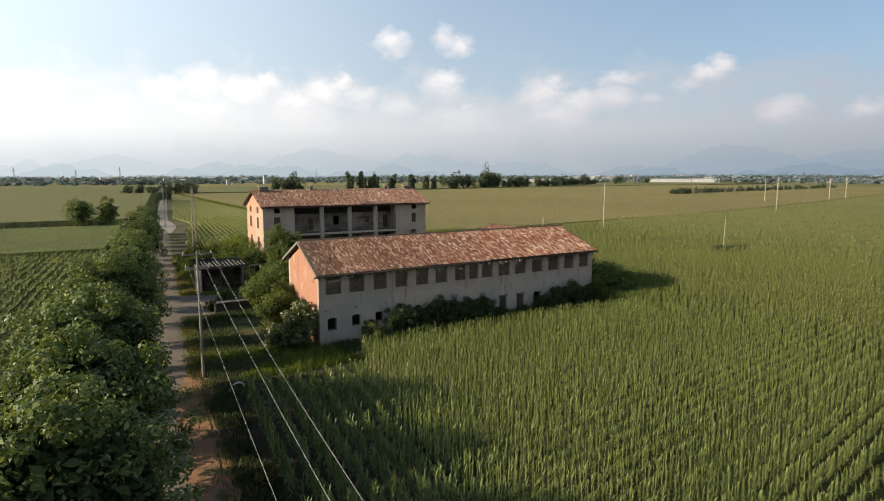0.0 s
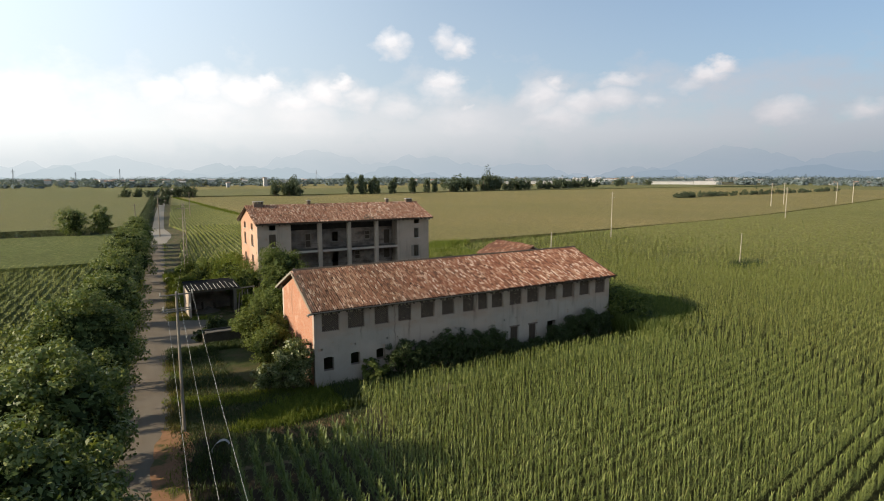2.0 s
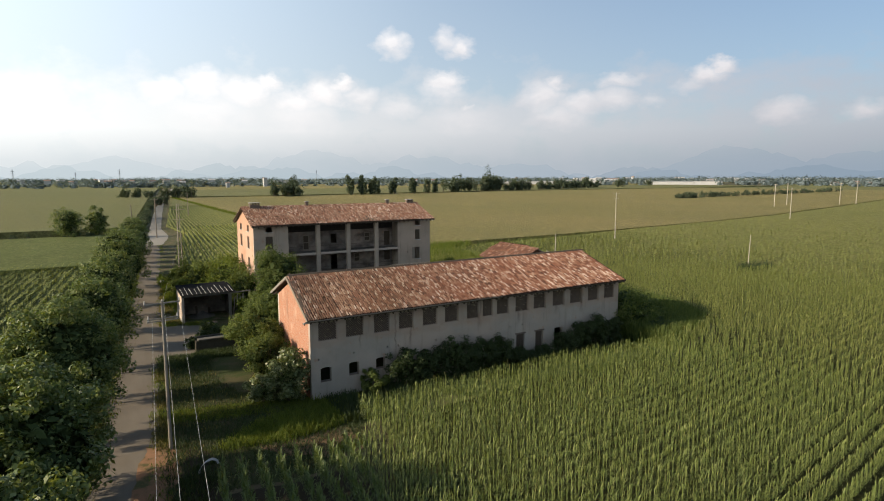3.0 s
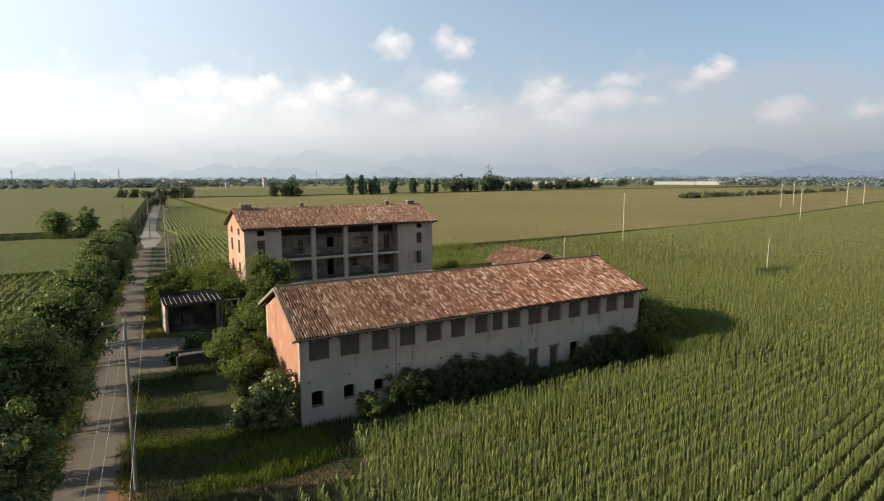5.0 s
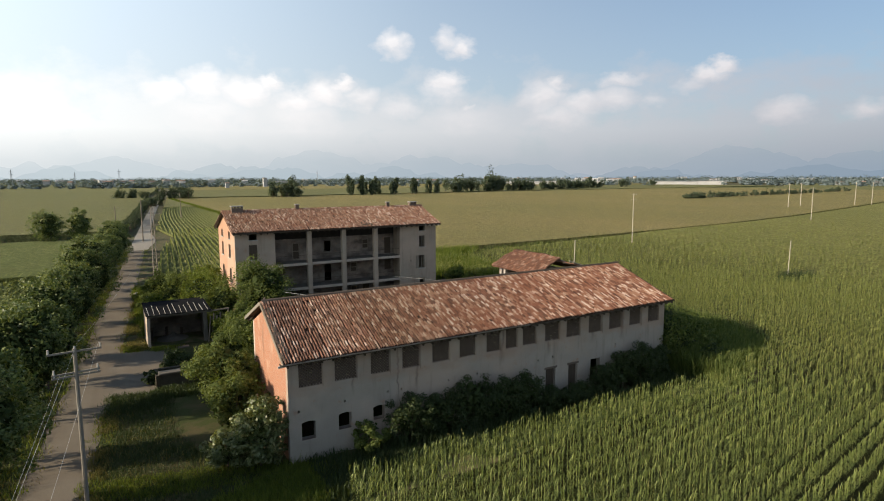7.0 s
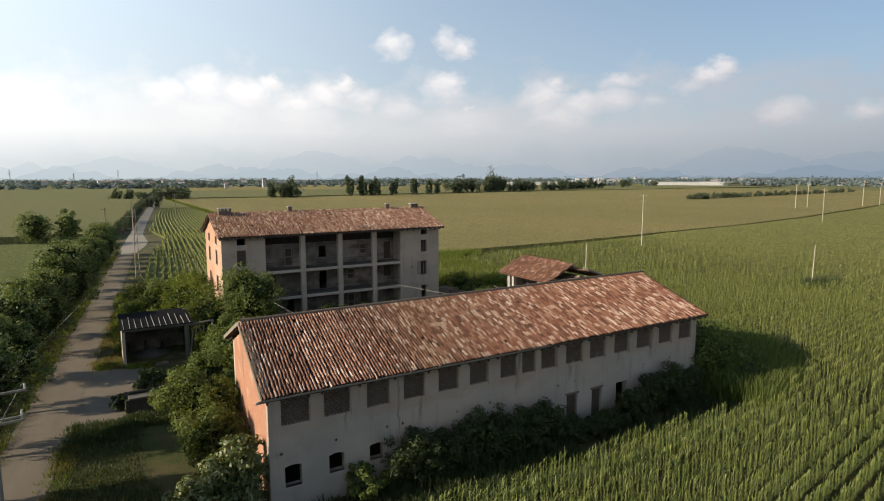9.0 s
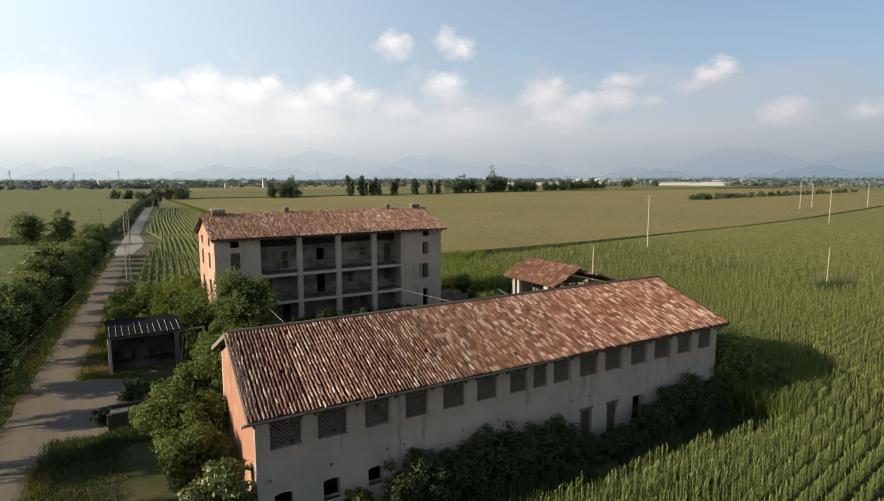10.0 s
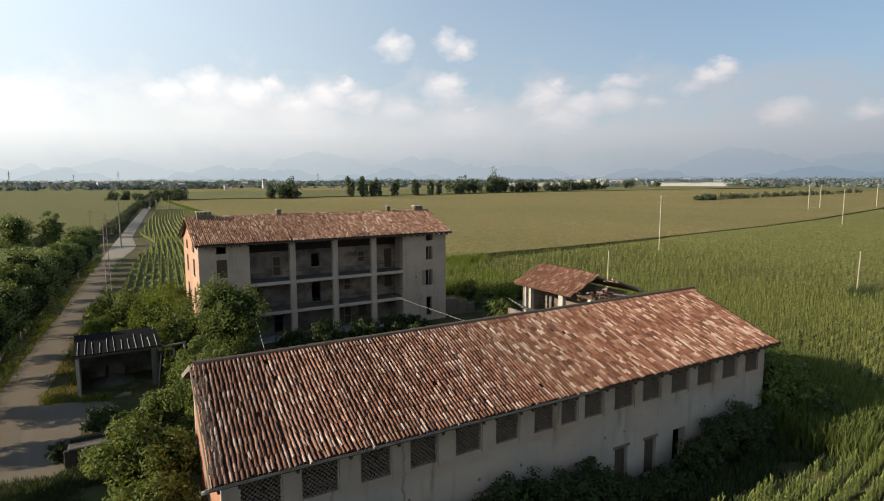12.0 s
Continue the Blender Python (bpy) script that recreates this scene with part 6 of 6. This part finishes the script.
grass("lawn_grass", LAWN, 900, 0.22, 4, 0.04, dry_mat, "dry stalks in the rough lawn", 48, 0.4)
grass("lawn_grass", [(road_x(13.5) + 1.6, 13.5), (-4.2, 13.5), (-4.4, 17.0), (-5.6, 16.8), (-7.4, 17.4), (road_x(17.4) + 1.3, 17.4)], 900, 0.26, 5, 0.04, ivy_mat, "dark rough grass beside the pull-in", 66, 0.45, -0.5)
grass("weeds", [(-4.6, -2.6), (0.7, -4.6), (0.6, -7.6), (-2.2, -7.0), (-4.4, -4.6)], 420, 0.4, 5, 0.05, weed_mat, "low weeds on the bare earth", 49, 0.4, 0.0)
grass("lawn_grass", [(road_x(29.5) + 1.4, 29.5), (-4.5, 28.6), (-4.7, 36), (-3.4, 60), (road_x(60) + 1.4, 60)], 1500, 0.28, 4, 0.04, dry_mat, "yellow-green rough grass beside the track", 32)
grass("lawn_grass", [(road_x(-2) + 1.2, -2), (road_x(-2) + 2.2, -2), (road_x(14) + 2.3, 14), (road_x(14) + 1.2, 14)], 700, 0.26, 5, 0.04, dry_mat, "yellow-green rough grass beside the track", 42)
grass("lawn_grass", [(-6.4, 15.2), (-1.5, 14.5), (-1.5, 17.3), (-4.6, 17.2)], 420, 0.34, 6, 0.05, ivy_mat, "rank weeds round the trough", 43)
CORNER = [(-6.5, -3.5), (-3.0, -4.5), (0.5, -3.8), (1.8, -2.2), (2.4, 0.2), (0.2, 0.3), (-3.2, -0.6)]
grass("weeds", CORNER, 1700, 0.36, 6, 0.06, weed_mat, "low bright weeds before the barn corner", 33, 0.5, -0.45)
grass("weeds", CORNER, 700, 0.65, 6, 0.05, weed_mat, "tall weeds before the barn corner", 53, 0.5, 0.08)
# dark leaf colour paints the barn's shade into these weeds
grass("weeds", [(1.2, -4.2), (31, -5.0), (31, 0.4), (1.2, 0.4)], 5200, 0.55, 6, 0.07, ivy_mat, "weeds along the barn foot, barn shade painted in", 34)
grass("weeds", [(31, -4.8), (38, -2.6), (42, -0.8), (45, 5), (46.5, 18), (33, 18), (31, 0)], 9000, 1.7, 7, 0.085, bush_mat, "rank head-high weeds at the barn end", 35, 0.4, -0.9)
for y0, y1, count in ((-10, 17.2, 680), (29.5, 112, 1900)):
    grass("verge_grass", [(road_x(y0) + 1.0, y0), (road_x(y0) + 2.0, y0), (road_x(y1) + 2.2, y1), (road_x(y1) + 1.0, y1)], count, 0.22, 4, 0.04, weed_mat, "low green grass creeping over the track edge", 60, 0.3, 0.05)
grass("verge_grass", [(road_x(-40) - 1.9, -40), (road_x(-40) - 0.8, -40), (road_x(112) - 0.8, 112), (road_x(112) - 1.9, 112)], 2600, 0.22, 4, 0.04, dry_mat, "dry grass creeping over the track edge", 61, 0.3, 0.05)
grass("verge_grass", [(-6.5, 29.0), (-4.4, 28.2), (-2.6, 27.4), (-1.6, 28.6), (-4.4, 29.4), (-6.4, 31.0)], 420, 0.26, 5, 0.04, weed_mat, "low bright grass before the shed", 62, 0.3, -0.5)
grass("verge_grass", [(road_x(-40) - 2.9, -40), (road_x(-40) - 1.4, -40), (road_x(110) - 1.4, 110), (road_x(110) - 2.9, 110)], 6000, 0.34, 5, 0.045, weed_mat, "yellow-green grass along the track", 64, 0.3, -0.1)
# added growth: its dark leaves stand for the shade under the trees
grass("undergrowth", [(road_x(-75) - 6.6, -75), (road_x(-75) - 3.2, -75), (road_x(110) - 3.2, 110), (road_x(110) - 6.6, 110)], 7000, 1.1, 6, 0.09, ivy_mat, "undergrowth added beneath the tree row, painted dark", 65, 0.4, -0.7)
grass("verge_grass", [(road_x(-75) - 3.4, -75), (road_x(-75) - 1.6, -75), (road_x(110) - 1.6, 110), (road_x(110) - 3.0, 110)], 5200, 0.30, 4, 0.04, dry_mat, "yellowing verge grass under the trees", 36)
# ditch weeds take the dark leaf colour to deepen the painted shade
grass("ditch_weeds", [(road_x(-40) + 2.7, -40), (-8.8, -40), (-8.5, -14), (-7.4, -8.5), (-7.2, -3.6), (-8.3, -2.8), (road_x(-8) + 2.3, -8)], 1500, 0.35, 5, 0.05, ivy_mat, "low weeds in the ditch, darkened as tree shade", 44)
grass("verge_grass", [(road_x(-40) + 1.7, -40), (-9.4, -40), (-9.0, -14), (-7.8, -9), (road_x(-9) + 1.7, -9)], 700, 0.28, 5, 0.045, dry_mat, "dry verge grass", 37)
grass("tall_grass", [(32, 46), (38, 47), (48, 35), (50, 60), (60, 70), (46, 71), (37, 80), (35, 62)], 5200, 1.9, 5, 0.10, weed_mat, "tall pale grass beyond the farmhouse", 38, 0.5)
DITCH = [(48, 70.8), (58, 72.3), (69, 72.4), (86, 73.0), (108, 75.0), (134, 77.6), (164, 80.6), (210, 88), (290, 105.4), (430, 138.2)]
# the dark ivy band paints the shade of the gap before the crop
for nm, mat, off, count, high, wide_, blade, lbl, seed in (("ditch_weeds", ivy_mat, 0.1, 5200, 0.8, 2.0, 0.20, "weeds along the field ditch, darkened as gap shade", 39), ("ditch_grass", weed_mat, 1.6, 4200, 1.25, 2.2, 0.16, "green grass along the field ditch", 45), ("ditch_grass", weed_mat, -3.4, 2400, 1.2, 3.0, 0.16, "green grass at the corn edge of the ditch", 46), ("ditch_grass", weed_mat, 8.0, 4200, 0.95, 12.0, 0.14, "green margin of the ripening field", 50)):
    band = [(x, y + off - wide_ / 2) for x, y in DITCH] + [(x, y + off + wide_ / 2) for x, y in DITCH[::-1]]
    grass(nm, band, count, high, 5, blade, mat, lbl, seed, 0.8)
grass("weeds", [(73, 15), (76, 14.2), (81, 14.6), (82.5, 15.8), (80, 17.2), (78, 17.4), (75, 16.4)], 260, 1.9, 5, 0.10, ivy_mat, "dark weeds round the post in the corn", 47, 0.5)
grass("field_margin", [(35.7, 79), (37.2, 79), (41.0, 431), (39.3, 431)], 3600, 1.5, 4, 0.20, weed_mat, "green weeds on the margin between two fields", 63, 0.6, -0.6)
# courtyard shade is put into the dark leaf colour
grass("yard_weeds", [(6, 12), (30, 12), (30, 31), (6, 31)], 3200, 0.7, 5, 0.06, ivy_mat, "courtyard weeds, shade painted into dark leaves", 40)
grass("yard_weeds", [(-5, 34), (4, 34), (4, 62), (-4, 62)], 2600, 0.9, 6, 0.06, weed_mat, "rank weeds behind the shed", 41)

# ---------------------------------------------------------------- poles and wires


def pole(x, y, h, r=0.13, mat=None, label="", arms=(), lean=(0, 0), name="utility_pole"):
    ob = thing(name, (x, y, 0), label, "pole")
    top = (x + lean[0], y + lean[1], h)
    bar("post", (x, y, -0.1), top, r, mat or pale_wood_mat, ob, sides=10, w2=r * 0.72)
    for z, half, turn in arms:
        c, s = math.cos(radians(turn)) * half, math.sin(radians(turn)) * half
        k = z / h
        cx, cy = x + lean[0] * k, y + lean[1] * k
        arm = bar("crossarm", (cx - c, cy - s, z), (cx + c, cy + s, z), 0.06, mat or pale_wood_mat, ob, h=0.07)
        for u in (-0.95, 0.0, 0.95) if z > h - 0.5 else (-0.9, 0.9):
            bar("insulator", (cx + c * u, cy + s * u, z + 0.05), (cx + c * u, cy + s * u, z + 0.22), 0.040, slab_mat, arm, "pale ceramic insulator", sides=8, w2=0.03)
    return ob


PX, PY, PH = -9.0, -1.95, 8.75
pole(PX, PY, PH, 0.105, pole_mat, "pale concrete line pole with crossarms beside the track", ((8.62, 0.95, 8), (7.75, 0.85, 8), (7.62, 0.85, 8)))


def wire(name, a, b, sag, r=0.0042, label="thin pale overhead wire"):
    a, b = Vector(a), Vector(b)
    c = bpy.data.curves.new(name, "CURVE")
    c.dimensions, c.bevel_depth, c.bevel_resolution = "3D", r, 1
    s = c.splines.new("POLY")
    s.points.add(28)
    for i in range(29):
        t = i / 28
        p = a.lerp(b, t)
        s.points[i].co = (p.x, p.y, p.z - sag * 4 * t * (1 - t), 1)
    c.materials.append(wire_mat)
    return tagged(new(name, c), label, "wire", "overhead wires")


for du, z in ((-0.55, 7.75), (0.1, 8.95), (0.85, 8.9)):
    wire("overhead_wire", (PX + du, PY, z), (-13.2 + du * 0.6, -52, z - 0.25), 0.7)
    if du == 0.1:
        wire("overhead_wire", (PX + du, PY, z), (-1.75 + du * 0.4, 51, 9.6), 0.9, 0.0025)
pole(-13.2, -52, 8.5, 0.15, concrete_mat, "concrete line pole behind on the track", ((8.35, 0.95, 8),))

mast = thing("lattice_mast", (-1.75, 51, 0), "slender grey steel lattice mast", "mast")
for dx in (-0.28, 0.28):
    for dy in (-0.28, 0.28):
        bar("leg", (-1.75 + dx, 51 + dy, 0), (-1.75 + dx * 0.45, 51 + dy * 0.45, 12.0), 0.045, gutter_mat, mast)
for i in range(20):
    z0, z1 = i * 0.6, (i + 1) * 0.6
    k0, k1 = 0.28 * (1 - 0.55 * z0 / 12), 0.28 * (1 - 0.55 * z1 / 12)
    s = 1 if i % 2 else -1
    for f in (-1, 1):
        bar("brace", (-1.75 - s * k0, 51 + f * k0, z0), (-1.75 + s * k1, 51 + f * k1, z1), 0.025, gutter_mat, mast)
        bar("brace", (-1.75 + f * k0, 51 - s * k0, z0), (-1.75 + f * k1, 51 + s * k1, z1), 0.025, gutter_mat, mast)
bar("arm", (-2.6, 51, 11.2), (-0.9, 51, 11.2), 0.06, gutter_mat, mast)
bar("arm", (-2.5, 51, 9.8), (-1.0, 51, 9.8), 0.06, gutter_mat, mast)

pole(2.2, 131, 10.4, 0.16, wood_mat, "grey wooden pole beside the lane", ((10.0, 0.8, 5),))
pole(20.5, 210, 10.0, 0.16, wood_mat, "grey wooden pole beside the lane", ((9.6, 0.8, 5),))
pole(-3.5, 128, 9.0, 0.14, wood_mat, "grey wooden pole among the trees", ((8.6, 0.8, 5),))
pole(93, 58.4, 12.0, 0.115, pale_wood_mat, "tall pale field pole with short arms", ((11.7, 0.7, -20), (10.6, 0.6, -20)))
pole(78.5, 17, 6.3, 0.075, pale_wood_mat, "plain pale post standing in the corn", (), (0.25, 0))
pole(50.2, 31.5, 6.7, 0.09, pale_wood_mat, "plain pale post behind the ruin", (), (0.1, 0))
pole(189, 70, 12.0, 0.13, pale_wood_mat, "tall pale field pole with one arm", ((11.6, 0.9, -20),))
pole(150, 17, 6.0, 0.15, pale_wood_mat, "plain pale post standing in the corn")
for x, y, h in ((275, 124, 12.2), (297, 130, 12.2), (325, 118, 12.4), (338, 116, 12.4), (352, 96, 11.5)):
    pole(x, y, h, 0.19, pale_wood_mat, "distant pale pole of the field line", ((h - 0.4, 1.2, 60),))

# ---------------------------------------------------------------- distance
far_wood_mat = material("far_foliage", leaf_build((0.062, 0.082, 0.052), (0.082, 0.102, 0.064), (0.105, 0.125, 0.078)), rough=0.9, trans=0.2)
white_mat = material("pale_wall", lambda n: n.mix(n.noise(n.place(), 0.2, 3), (0.30, 0.30, 0.30), (0.46, 0.455, 0.44)))
far_roof_mat = material("far_roof", lambda n: n.mix(n.noise(n.place(), 0.3, 3), (0.20, 0.14, 0.11), (0.30, 0.21, 0.165)))
rng = np.random.default_rng(51)


def grove(name, label, x, y, count, wide, deep, h, seed, turn=0.0, slim=False):
    """A clump of far trees as one body of leaf clumps with trunks."""
    r = np.random.default_rng(seed)
    ob = thing(name, (x, y, 0), label, "trees")
    cs, rs = [], []
    bm = bmesh.new()
    c, s = math.cos(radians(turn)), math.sin(radians(turn))
    for i in range(count):
        u, v = r.uniform(-wide, wide), r.uniform(-deep, deep)
        px, py, hh = x + u * c - v * s, y + u * s + v * c, h * r.uniform(0.6, 1.05)
        beam(bm, (px, py, 0), (px, py, hh * 0.6), 0.3, sides=5)
        for j in range(9):
            d = r.normal(size=3)
            if slim:
                cs.append((px + d[0] * hh * 0.035, py + d[1] * hh * 0.035, hh * (0.22 + 0.075 * j)))
            else:
                cs.append((px + d[0] * hh * 0.12, py + d[1] * hh * 0.12, hh * (0.55 + 0.17 * d[2])))
            q = hh * (r.uniform(0.085, 0.125) if slim else r.uniform(0.13, 0.21))
            rs.append((q, q, q * 1.2))
    P, F = leaf_cloud(r, np.array(cs), np.array(rs), 34, h * 0.046)
    part("trunks", bm, bark_mat, ob, kind="stuff")
    quads("foliage", P, F, far_wood_mat, ob, kind="stuff")
    return ob


grove("far_trees", "round clump of field trees", 118, 418, 13, 11, 6, 17, 1)
for i, (x, y) in enumerate(((176, 424), (184, 422), (191, 428), (197, 424), (205, 430), (216, 428), (238, 430), (243, 436), (259, 440), (270, 444))):
    grove("poplar_group", "small group of tall field trees", x, y, 3, 3.0, 2, 19 if i < 6 else 16, 400 + i, slim=True)
for i, (x, y, c, w, h) in enumerate(((292, 452, 8, 9, 16), (318, 462, 9, 10, 16), (352, 470, 20, 14, 20), (395, 478, 20, 20, 15), (450, 490, 24, 26, 14), (500, 505, 20, 24, 14), (560, 530, 9, 16, 16), (650, 560, 5, 8, 15), (760, 600, 5, 8, 13))):
    grove("wood_edge", "dark hedge of trees across the fields", x, y, c, w, 5, h, 430 + i, 12)
for i, (x, y, w) in enumerate(((370, 228, 22), (415, 232, 26), (470, 238, 30), (530, 246, 32), (600, 256, 36), (340, 222, 8))):
    grove("field_hedge", "low overgrown hedge in the fields", x, y, 26, w, 4, 5.5, 460 + i, 8)
for i, (x, y, c, w, h) in enumerate(((24, 330, 6, 8, 7), (44, 420, 10, 7, 12), (30, 425, 9, 10, 9), (14, 430, 8, 10, 9), (-250, 520, 8, 12, 10))):
    grove("lane_trees", "trees beside the far lane", x, y, c, w, 4, h, 480 + i, 70 if i == 0 else 10)
grove("lane_hedge", "dark hedge along the far lane", road_x(200) - 3.5, 200, 46, 46, 1.0, 4.2, 495, 84.6)
grove("lane_hedge", "dark hedge along the far lane", road_x(300) - 3.0, 300, 46, 50, 1.2, 4.6, 496, 83.6)
grove("field_hedge", "low hedge line at the field corner", -40, 135, 40, 36, 1.2, 2.6, 497, -2)
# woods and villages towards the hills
# distance haze is painted in: a paler, bluer leaf colour
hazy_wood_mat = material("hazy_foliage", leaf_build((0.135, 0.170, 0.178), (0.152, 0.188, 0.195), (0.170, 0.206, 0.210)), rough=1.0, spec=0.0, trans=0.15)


def wood_strip(a, d, wide, h, seed):
    """A far strip of trees: one body of leaf clumps."""
    r = np.random.default_rng(seed)
    x, y, t = -10 + d * math.sin(radians(a)), -40 + d * math.cos(radians(a)), radians(-a)
    k = int(wide / 4.0)
    u, hh = r.uniform(-wide, wide, k), h * r.uniform(0.45, 1.1, k)
    v = r.uniform(-10, 10, k)
    cs = np.stack([x + u * math.cos(t) - v * math.sin(t), y + u * math.sin(t) + v * math.cos(t), hh * 0.5], 1)
    P, F = leaf_cloud(r, cs, np.stack([hh * 0.75, hh * 0.75, hh * 0.5], 1), 26, 2.3, flat=1.0)
    P[:, 2] = np.maximum(P[:, 2], 0.0)
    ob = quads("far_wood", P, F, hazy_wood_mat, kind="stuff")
    return tagged(ob, "distant tree strip on the plain, haze painted in", "trees")


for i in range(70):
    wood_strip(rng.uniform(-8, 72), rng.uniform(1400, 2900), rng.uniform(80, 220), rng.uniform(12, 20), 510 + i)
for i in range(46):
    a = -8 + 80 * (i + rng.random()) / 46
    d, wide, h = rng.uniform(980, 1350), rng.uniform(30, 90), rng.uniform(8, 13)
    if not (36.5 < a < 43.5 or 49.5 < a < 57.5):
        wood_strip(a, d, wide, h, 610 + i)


def far_house(x, y, w, d, h, turn, roof, label, category="house", flat=False):
    ob = thing("warehouse" if flat else "far_house", (x, y, 0), label, category)
    c, s = math.cos(radians(turn)), math.sin(radians(turn))

    def block(nm, outline, l0, l1, mat):
        v = []
        for l in (l0, l1):
            v += [(x + l * c - u * s, y + l * s + u * c, z) for u, z in outline]
        k = len(outline)
        raw(nm, v, [list(range(k))[::-1], list(range(k, 2 * k))] + [(i, (i + 1) % k, (i + 1) % k + k, i + k) for i in range(k)], mat, ob)
    block("wall", [(-d / 2, 0), (d / 2, 0), (d / 2, h), (-d / 2, h)], -w / 2, w / 2, white_mat)
    rise = 0.6 if flat else d * 0.22
    block("roof", [(-d / 2 - 0.5, h), (d / 2 + 0.5, h), (0, h + rise)], -w / 2 - 0.5, w / 2 + 0.5, roof)
    if not flat and w > 30:
        for i in range(3):
            u = -w / 2 + w * (i + 0.5) / 3
            for z in (h * 0.2, h * 0.62):
                block("window", [(-d / 2 - 0.05, z), (-d / 2 + 0.05, z), (-d / 2 + 0.05, z + 1.3), (-d / 2 - 0.05, z + 1.3)], u - 0.5, u + 0.5, dark_mat)


for a, d, w in ((39.0, 1180, 75), (41.2, 1230, 40), (46.0, 1300, 60), (52.4, 1150, 80), (55.6, 1250, 50), (16.0, 1500, 70)):
    far_house(-8 + d * math.sin(radians(a)), -30 + d * math.cos(radians(a)), w, 26, 7, -a, white_mat, "long white factory shed far across the plain", "warehouse", True)
for a, d in ((65.0, 1250), (66.4, 1320), (67.6, 1200)):
    far_house(-8 + d * math.sin(radians(a)), -30 + d * math.cos(radians(a)), 13, 9, 4.6, -a + 12, far_roof_mat, "far cream house with red tile roof")
for i in range(46):
    a, d = radians(rng.uniform(-6, 34)), rng.uniform(1300, 2600)
    far_house(-10 + d * math.sin(a), -40 + d * math.cos(a), rng.uniform(8, 20), 10, rng.uniform(5, 10), -math.degrees(a) + rng.uniform(-20, 20), far_roof_mat if i % 3 else white_mat, "tiny pale house of a distant village")
for i in range(52):
    a, d = radians(rng.uniform(32, 70)), rng.uniform(1500, 2800)
    far_house(-10 + d * math.sin(a), -40 + d * math.cos(a), rng.uniform(8, 22), 11, d * rng.uniform(0.0028, 0.0062), -math.degrees(a) + rng.uniform(-20, 20), far_roof_mat if i % 4 == 0 else white_mat, "tiny pale house of a distant town")
far_house(160, 850, 5, 5, 8, 0, far_roof_mat, "small field tower far away")
tower = thing("field_tower", (228, 912, 0), "stout pale tower far across the fields", "tower")
boxed("tower_shaft", 226, 231.5, 908, 914, 0, 15, white_mat, tower)
boxed("tower_cap", 225.6, 232, 907.5, 914.5, 15, 15.6, far_roof_mat, tower)
for a, d, h in ((-5.2, 1500, 34), (-1.0, 1700, 30), (2.2, 1700, 38), (18.9, 2400, 44)):
    x, y = -10 + d * math.sin(radians(a)), -40 + d * math.cos(radians(a))
    py = thing("power_pylon", (x, y, 0), "far grey lattice power pylon", "pylon")
    for sx in (-1, 1):
        bar("leg", (x + sx * h * 0.06, y, 0), (x, y, h), 0.7, metal_mat, py)
    for k in (0.7, 0.85):
        bar("arm", (x - h * 0.10, y, h * k), (x + h * 0.10, y, h * k), 0.6, metal_mat, py)


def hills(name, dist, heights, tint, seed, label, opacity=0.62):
    """One range of hills on the horizon, its haze painted as a glowing tint."""
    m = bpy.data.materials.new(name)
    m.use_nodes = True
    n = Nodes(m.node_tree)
    # flat glow: distance haze is put into the colour
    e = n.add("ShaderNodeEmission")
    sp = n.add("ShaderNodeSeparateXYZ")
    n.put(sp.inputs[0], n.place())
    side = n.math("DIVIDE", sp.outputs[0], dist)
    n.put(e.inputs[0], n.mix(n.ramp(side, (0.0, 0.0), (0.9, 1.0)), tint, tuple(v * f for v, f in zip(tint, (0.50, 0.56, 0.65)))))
    # haze by uneven opacity: thinner towards the tops, the sky shows through
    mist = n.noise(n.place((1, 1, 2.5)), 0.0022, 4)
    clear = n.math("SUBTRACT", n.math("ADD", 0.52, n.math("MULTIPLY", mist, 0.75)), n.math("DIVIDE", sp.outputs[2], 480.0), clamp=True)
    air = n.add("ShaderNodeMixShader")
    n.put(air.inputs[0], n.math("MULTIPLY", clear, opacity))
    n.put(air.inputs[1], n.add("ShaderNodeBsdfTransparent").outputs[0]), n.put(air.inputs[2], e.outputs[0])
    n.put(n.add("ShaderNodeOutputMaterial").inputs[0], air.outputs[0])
    v, f = [], []
    az = np.linspace(-16, 84, 240)
    for i, a in enumerate(az):
        h = 0.0
        for k, (c, w, t) in enumerate(heights):
            h = max(h, t * math.exp(-((a - c) / w) ** 2))
        h += 42 * noise.fractal((a * 0.4, seed, 0), 0.7, 2.1, 8)
        x, y = dist * math.sin(radians(a)), dist * math.cos(radians(a))
        v += [(x, y, -5), (x, y, max(4, h))]
        if i:
            f.append((2 * i - 2, 2 * i, 2 * i + 1, 2 * i - 1))
    return tagged(raw(name, v, f, m), label, "hills", kind="structure")


hills("backdrop_hills", 4300, ((19, 6, 205), (29, 7, 172), (38, 6, 118), (58, 6.5, 205), (68, 8, 165), (2, 5, 155), (-7, 5, 110)), (0.38, 0.435, 0.465), 3.0, "blue hills on the horizon, haze painted in")
hills("backdrop_foothills", 4100, ((10.5, 4, 112), (16, 3, 90), (26, 5, 80), (50, 4, 85), (64, 5, 80), (-2, 3.5, 85)), (0.325, 0.385, 0.415), 9.0, "lower foothills, haze painted in")
single_tiles(barn, barn_singles, barn_slope)
